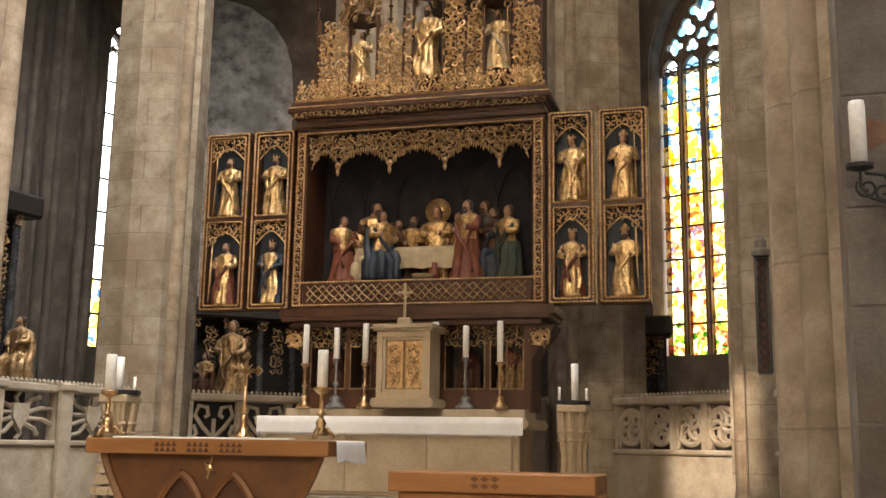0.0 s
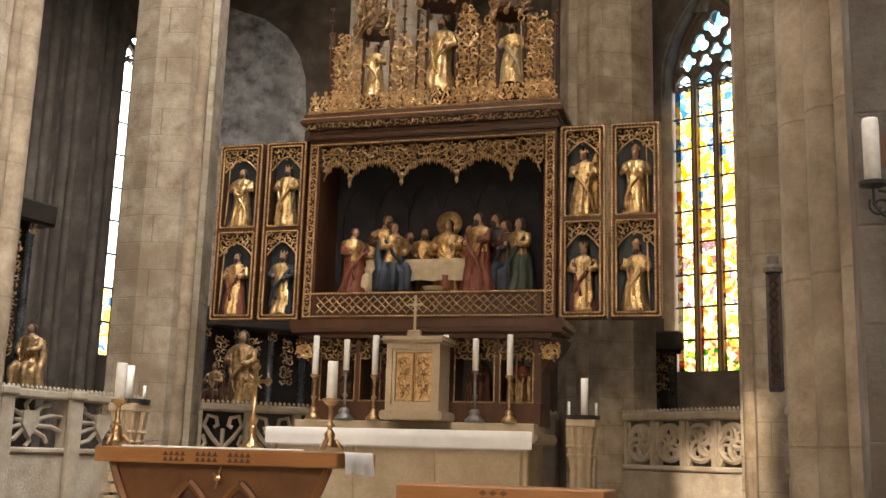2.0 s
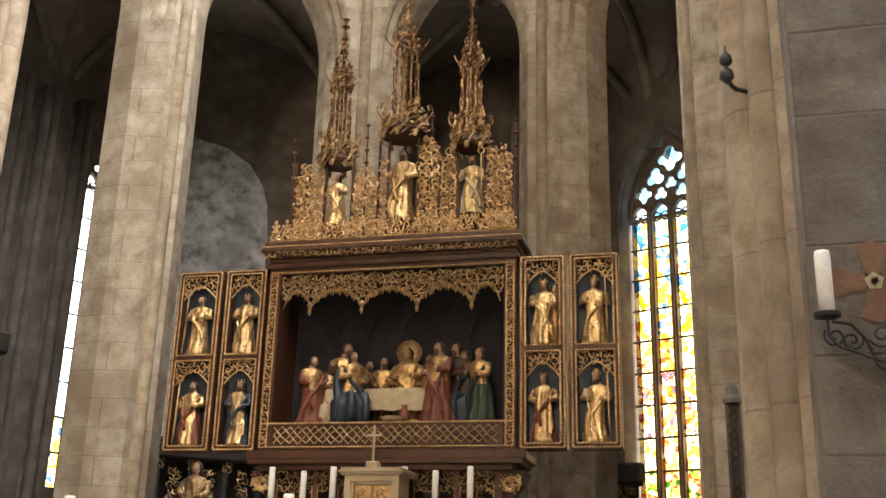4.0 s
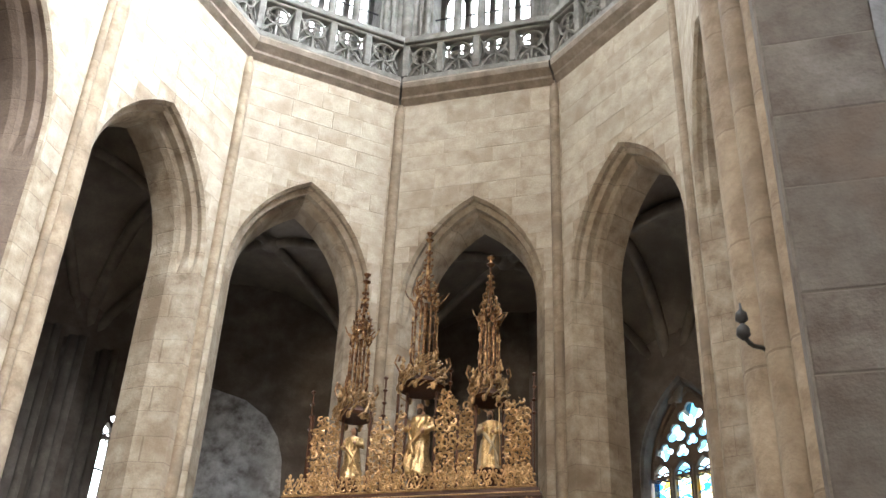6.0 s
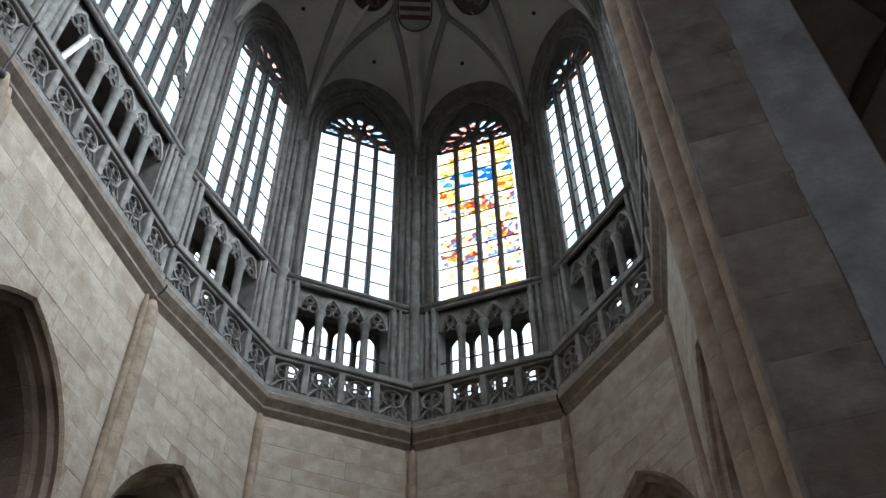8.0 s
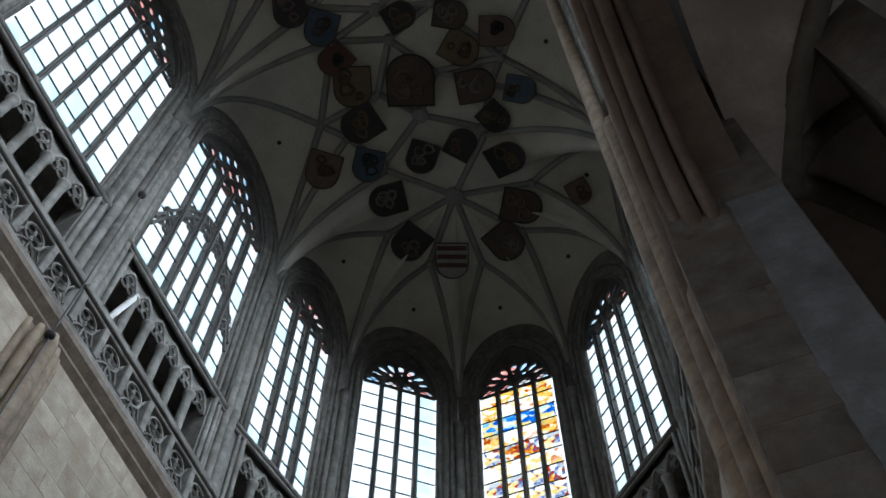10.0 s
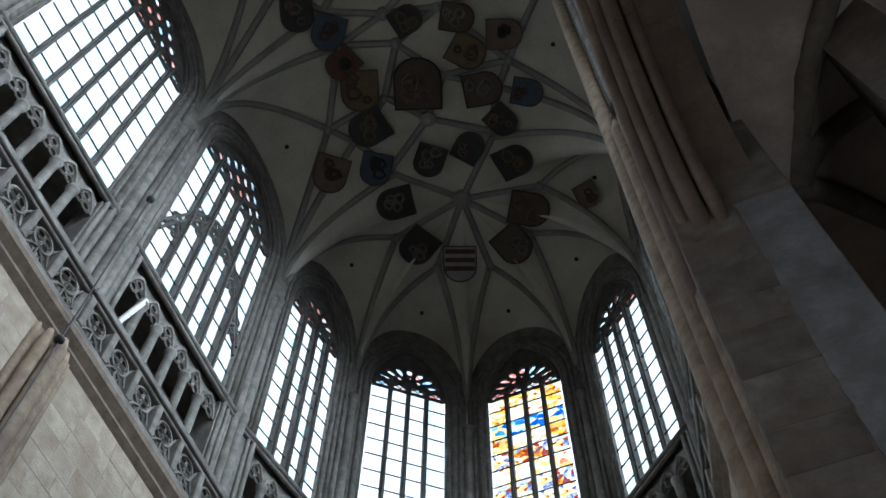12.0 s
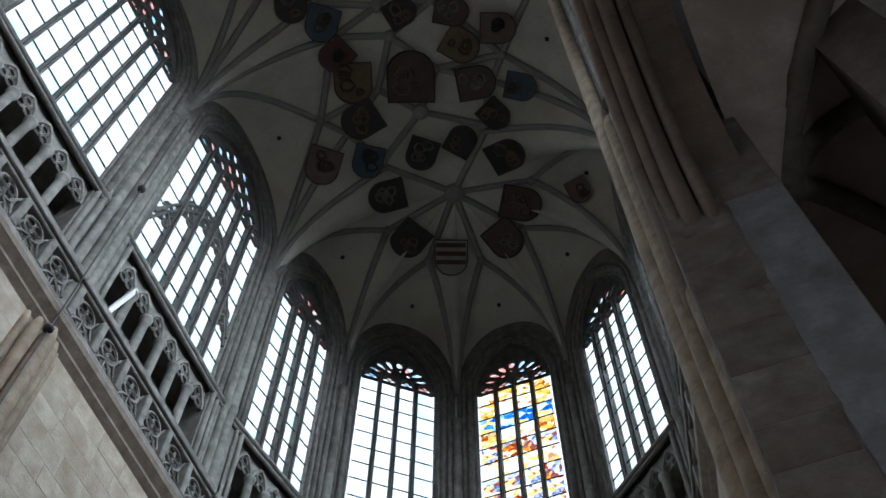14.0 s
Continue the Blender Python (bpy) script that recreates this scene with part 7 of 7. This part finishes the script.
# ---- dark side altars behind the parapets ----
def side_altar(m, wide, z0, z1, label):
    t = thing("side_altar", m, label, "side altar", "side altars")
    part("backing", box(bmesh.new(), -wide / 2, wide / 2, 0.3, 0.5, 0.0, z1), DARK, t)
    part("plinth", bevelled(box(bmesh.new(), -wide / 2 - 0.05, wide / 2 + 0.05, -0.2, 0.3, 0.0, z0), 0.02), DARK, t)
    part("entablature", bevelled(box(bmesh.new(), -wide / 2 - 0.1, wide / 2 + 0.1, -0.22, 0.3, z1 - 0.35, z1), 0.04), DARK, t)
    for i in range(4):
        x = -wide / 2 + wide * (i + 0.5) / 4
        part("column", lathe(bmesh.new(), [(0.1, z0), (0.1, z0 + 0.08), (0.07, z0 + 0.12), (0.06, z1 - 0.55), (0.08, z1 - 0.5)], 12, Matrix.Translation((x, -0.05, 0))), SLATE, t, "grey-black polished column", True)
        b = bmesh.new()
        filigree(b, x - 0.09, x + 0.09, z1 - 0.52, z1 - 0.34, -0.12, 0.08, 0.012, i)
        part("capital", b, OLDGOLD, t, "gilded capital")
    for i in range(3):
        x = -wide / 2 + wide * (i + 1) / 4
        b = filigree(bmesh.new(), x - 0.1, x + 0.1, z0 + 0.5, z1 - 0.5, -0.08, 0.11, 0.014, 7 + i, None, 0.04)
        part("gilded_hanging", b, OLDGOLD, t, "gilded carved hanging")
    return t


SLATE = surface("black marble", [(0.3, (0.015, 0.017, 0.02)), (0.7, (0.07, 0.075, 0.08))], 4, 30, 0.25, 0.05)
side_altar(face_m(-40, 6.9), 2.4, 2.3, 4.1, "black and gold baroque side altar behind the parapet")
carved_figure("altar_figure", 0.8, (*(face_m(-40, 6.6) @ Vector((-0.72, 0, 0))).xy, 2.3), (OLDGOLD, BROWN, FLESH, GOLD), "small gilded figure seated on a side altar", seed=9, seated=True)
carved_figure("altar_figure", 1.4, (*(face_m(-40, 6.6) @ Vector((-0.25, 0, 0))).xy, 2.3), (OLDGOLD, OLDGOLD, FLESH, GOLD), "slender gilded figure on a side altar", seed=11)
side_altar(face_m(-80, 6.6) @ Matrix.Translation((-0.5, 0, 0)), 2.2, 2.4, 5.3, "black and gold baroque altar in the ambulatory")
carved_figure("altar_figure", 1.0, (*(face_m(-80, 6.3) @ Vector((0.35, 0, 0))).xy, 2.4), (OLDGOLD, OLDGOLD, FLESH, GOLD), "gilded kneeling figure on a side altar", seed=12, seated=True)
side_altar(Matrix.Translation((2.45, 6.3, 0)) @ Matrix.Rotation(radians(5), 4, "Z"), 1.0, 2.3, 3.8, "small black side altar with gilded trim in the ambulatory")
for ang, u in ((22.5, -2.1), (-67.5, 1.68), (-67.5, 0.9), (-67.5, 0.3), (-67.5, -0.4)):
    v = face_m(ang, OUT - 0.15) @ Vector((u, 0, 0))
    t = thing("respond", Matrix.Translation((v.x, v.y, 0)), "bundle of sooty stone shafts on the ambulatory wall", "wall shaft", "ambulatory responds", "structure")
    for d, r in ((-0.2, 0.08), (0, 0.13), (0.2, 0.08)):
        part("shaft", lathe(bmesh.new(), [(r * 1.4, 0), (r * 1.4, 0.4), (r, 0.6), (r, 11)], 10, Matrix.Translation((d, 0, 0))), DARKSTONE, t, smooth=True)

# ambulatory windows
def warm(r, i):
    return (LOW_FIELD, LOW_WARM, LOW_MIX, LOW_MIX, LOW_WARM, LOW_PALE, LOW_PALE, LOW_PALE, LOW_BLUE)[r]


make_window("window_20", face_m(22.5, OUT) @ Matrix.Translation((-0.15, 0.35, 0)), 0.94, 4, 3.35, 9.2, 11.1, 9, warm, "tall pointed window of golden figured stained glass", LOW_SKY, ARCHSTONE, bold=True)
make_window("window_21", face_m(-67.5, OUT) @ Matrix.Translation((3.12, 0.35, 0)), 0.94, 4, 3.35, 9.5, 11.32, 9, lambda r, i: LOW_PALE if r < 2 else CLEAR, "tall pointed window with pale leaded glass", CLEAR, DARKSTONE)

# ---- wide aisle arch: roll mouldings springing from the pier ----
for name, m, hw, tn, (a, spring, apex), win, k in BAYS:
    if hw < 4:
        continue
    t = thing("arch_moulding", m, "brown moulded stone rolls of the wide aisle arch", "moulding", kind="structure")
    for inset, y, r in ((-0.1, -0.02, 0.1), (0.0, 0.1, 0.08), (0.05, 0.26, 0.11), (0.1, 0.46, 0.08)):
        c = [(a + 0.42, spring - 1.9), (a + 0.06, spring - 1.0)] + arch_curve(a - 0.25, spring, apex - 0.2, inset, None, 24)
        part("roll", tube(bmesh.new(), [(-u, y, z) for u, z in c] + [(u, y, z) for u, z in reversed(c[:-1])], r, 8), ARCHSTONE, t, smooth=True)

# ---- hanging cable and lamp bar in the gallery ----
cb = thing("cable", Matrix.Translation((-4.5, -6.2, 0)), "thin black cable with round clips down the wall shaft", "cable")
part("wire", tube(bmesh.new(), [(0, 0, 6.0), (0, 0.03, 13), (0, 0.01, 21), (0, 0, 25.5)], 0.016, 5), IRON, cb)
for z in (15.73, 21.28):
    bm = bmesh.new()
    blob(bm, (0, 0.01, z), 0.09, 0.09, 0.09, 0, 10, 8)
    part("clip", bm, IRON, cb, smooth=True)
lb = thing("lamp_bar", Matrix.Translation((-4.95, -5.13, 18.11)) @ Matrix.Rotation(radians(-13.3), 4, "X"), "white metal lamp bar clamped in the gallery screen", "lamp")
part("housing", bevelled(box(bmesh.new(), -0.06, 0.06, -0.05, 0.05, 0.0, 1.66), 0.012), LINEN, lb)
for z in (0.35, 0.95):
    part("strut", tube(bmesh.new(), [(0, 0, z), (-0.16, 0.12, z + 0.04), (-0.3, 0.2, z + 0.02)], 0.02, 5), LINEN, lb)

# ---- ashlar blocks ----
def block_mesh(w, h, d):
    """A dressed block with slightly rounded, uneven corners."""
    bm = bmesh.new()
    c = 0.009
    back = [bm.verts.new((x, 0.0, z)) for x, z in ((0, 0), (w, 0), (w, h), (0, h))]
    front = [bm.verts.new((x, -d, z)) for x, z in ((c, c), (w - c, c), (w - c, h - c), (c, h - c))]
    bm.faces.new(front)
    for i in range(4):
        bm.faces.new((back[i], back[(i + 1) % 4], front[(i + 1) % 4], front[i]))
    return bm


first_block = {}


def lay(parent, u0, u1, z0, z1, proud, mat=STONE):
    w, h, d = round(u1 - u0 - 0.005, 2), round(z1 - z0 - 0.005, 2), 0.003 if proud < 0.006 else 0.006
    m = Matrix.Translation(((u0 + u1 - w) / 2, 0.0, (z0 + z1 - h) / 2))
    key = (mat.name, w, h, d)
    if key not in first_block:
        first_block[key] = part("ashlar_block", block_mesh(w, h, d), mat, parent)
        first_block[key].matrix_basis = m
        return first_block[key]
    return like(first_block[key], m, parent)


walls = {o.name: o for o in bpy.data.objects if o.name.startswith("wall_")}
rnd = random.Random(4)
for name, m, hw, tn, (a, spring, apex), win, k in BAYS:
    if not (k is not None or name in ("north_1", "north_2", "south_1")):
        continue
    wall = walls["wall_" + name]
    curve = arch_curve(a, spring, apex, -0.03)
    z = spring - 0.35
    while z < 15.9:
        h = rnd.choice((0.36, 0.4, 0.44, 0.5))
        z1 = min(z + h, 15.96)
        if 15.96 - z1 < 0.2:
            z1 = 15.96
        lim = 0.0
        for (u0, c0), (u1, c1) in zip(curve, curve[1:]):
            if c0 <= z <= c1:
                lim = u0 + (u1 - u0) * (z - c0) / max(c1 - c0, 1e-6)
        if z < spring:
            lim = a + 0.03
        e = hw - 0.11
        spans = [(-e, -lim), (lim, e)] if lim > 0 else [(-e, e)]
        for s0, s1 in spans:
            u = s0
            while u < s1 - 0.06:
                w = rnd.uniform(0.5, 1.05)
                if s1 - (u + w) < 0.3:
                    w = s1 - u
                lay(wall, u, u + w, z, z1, rnd.uniform(0.003, 0.008))
                u += w
        z = z1
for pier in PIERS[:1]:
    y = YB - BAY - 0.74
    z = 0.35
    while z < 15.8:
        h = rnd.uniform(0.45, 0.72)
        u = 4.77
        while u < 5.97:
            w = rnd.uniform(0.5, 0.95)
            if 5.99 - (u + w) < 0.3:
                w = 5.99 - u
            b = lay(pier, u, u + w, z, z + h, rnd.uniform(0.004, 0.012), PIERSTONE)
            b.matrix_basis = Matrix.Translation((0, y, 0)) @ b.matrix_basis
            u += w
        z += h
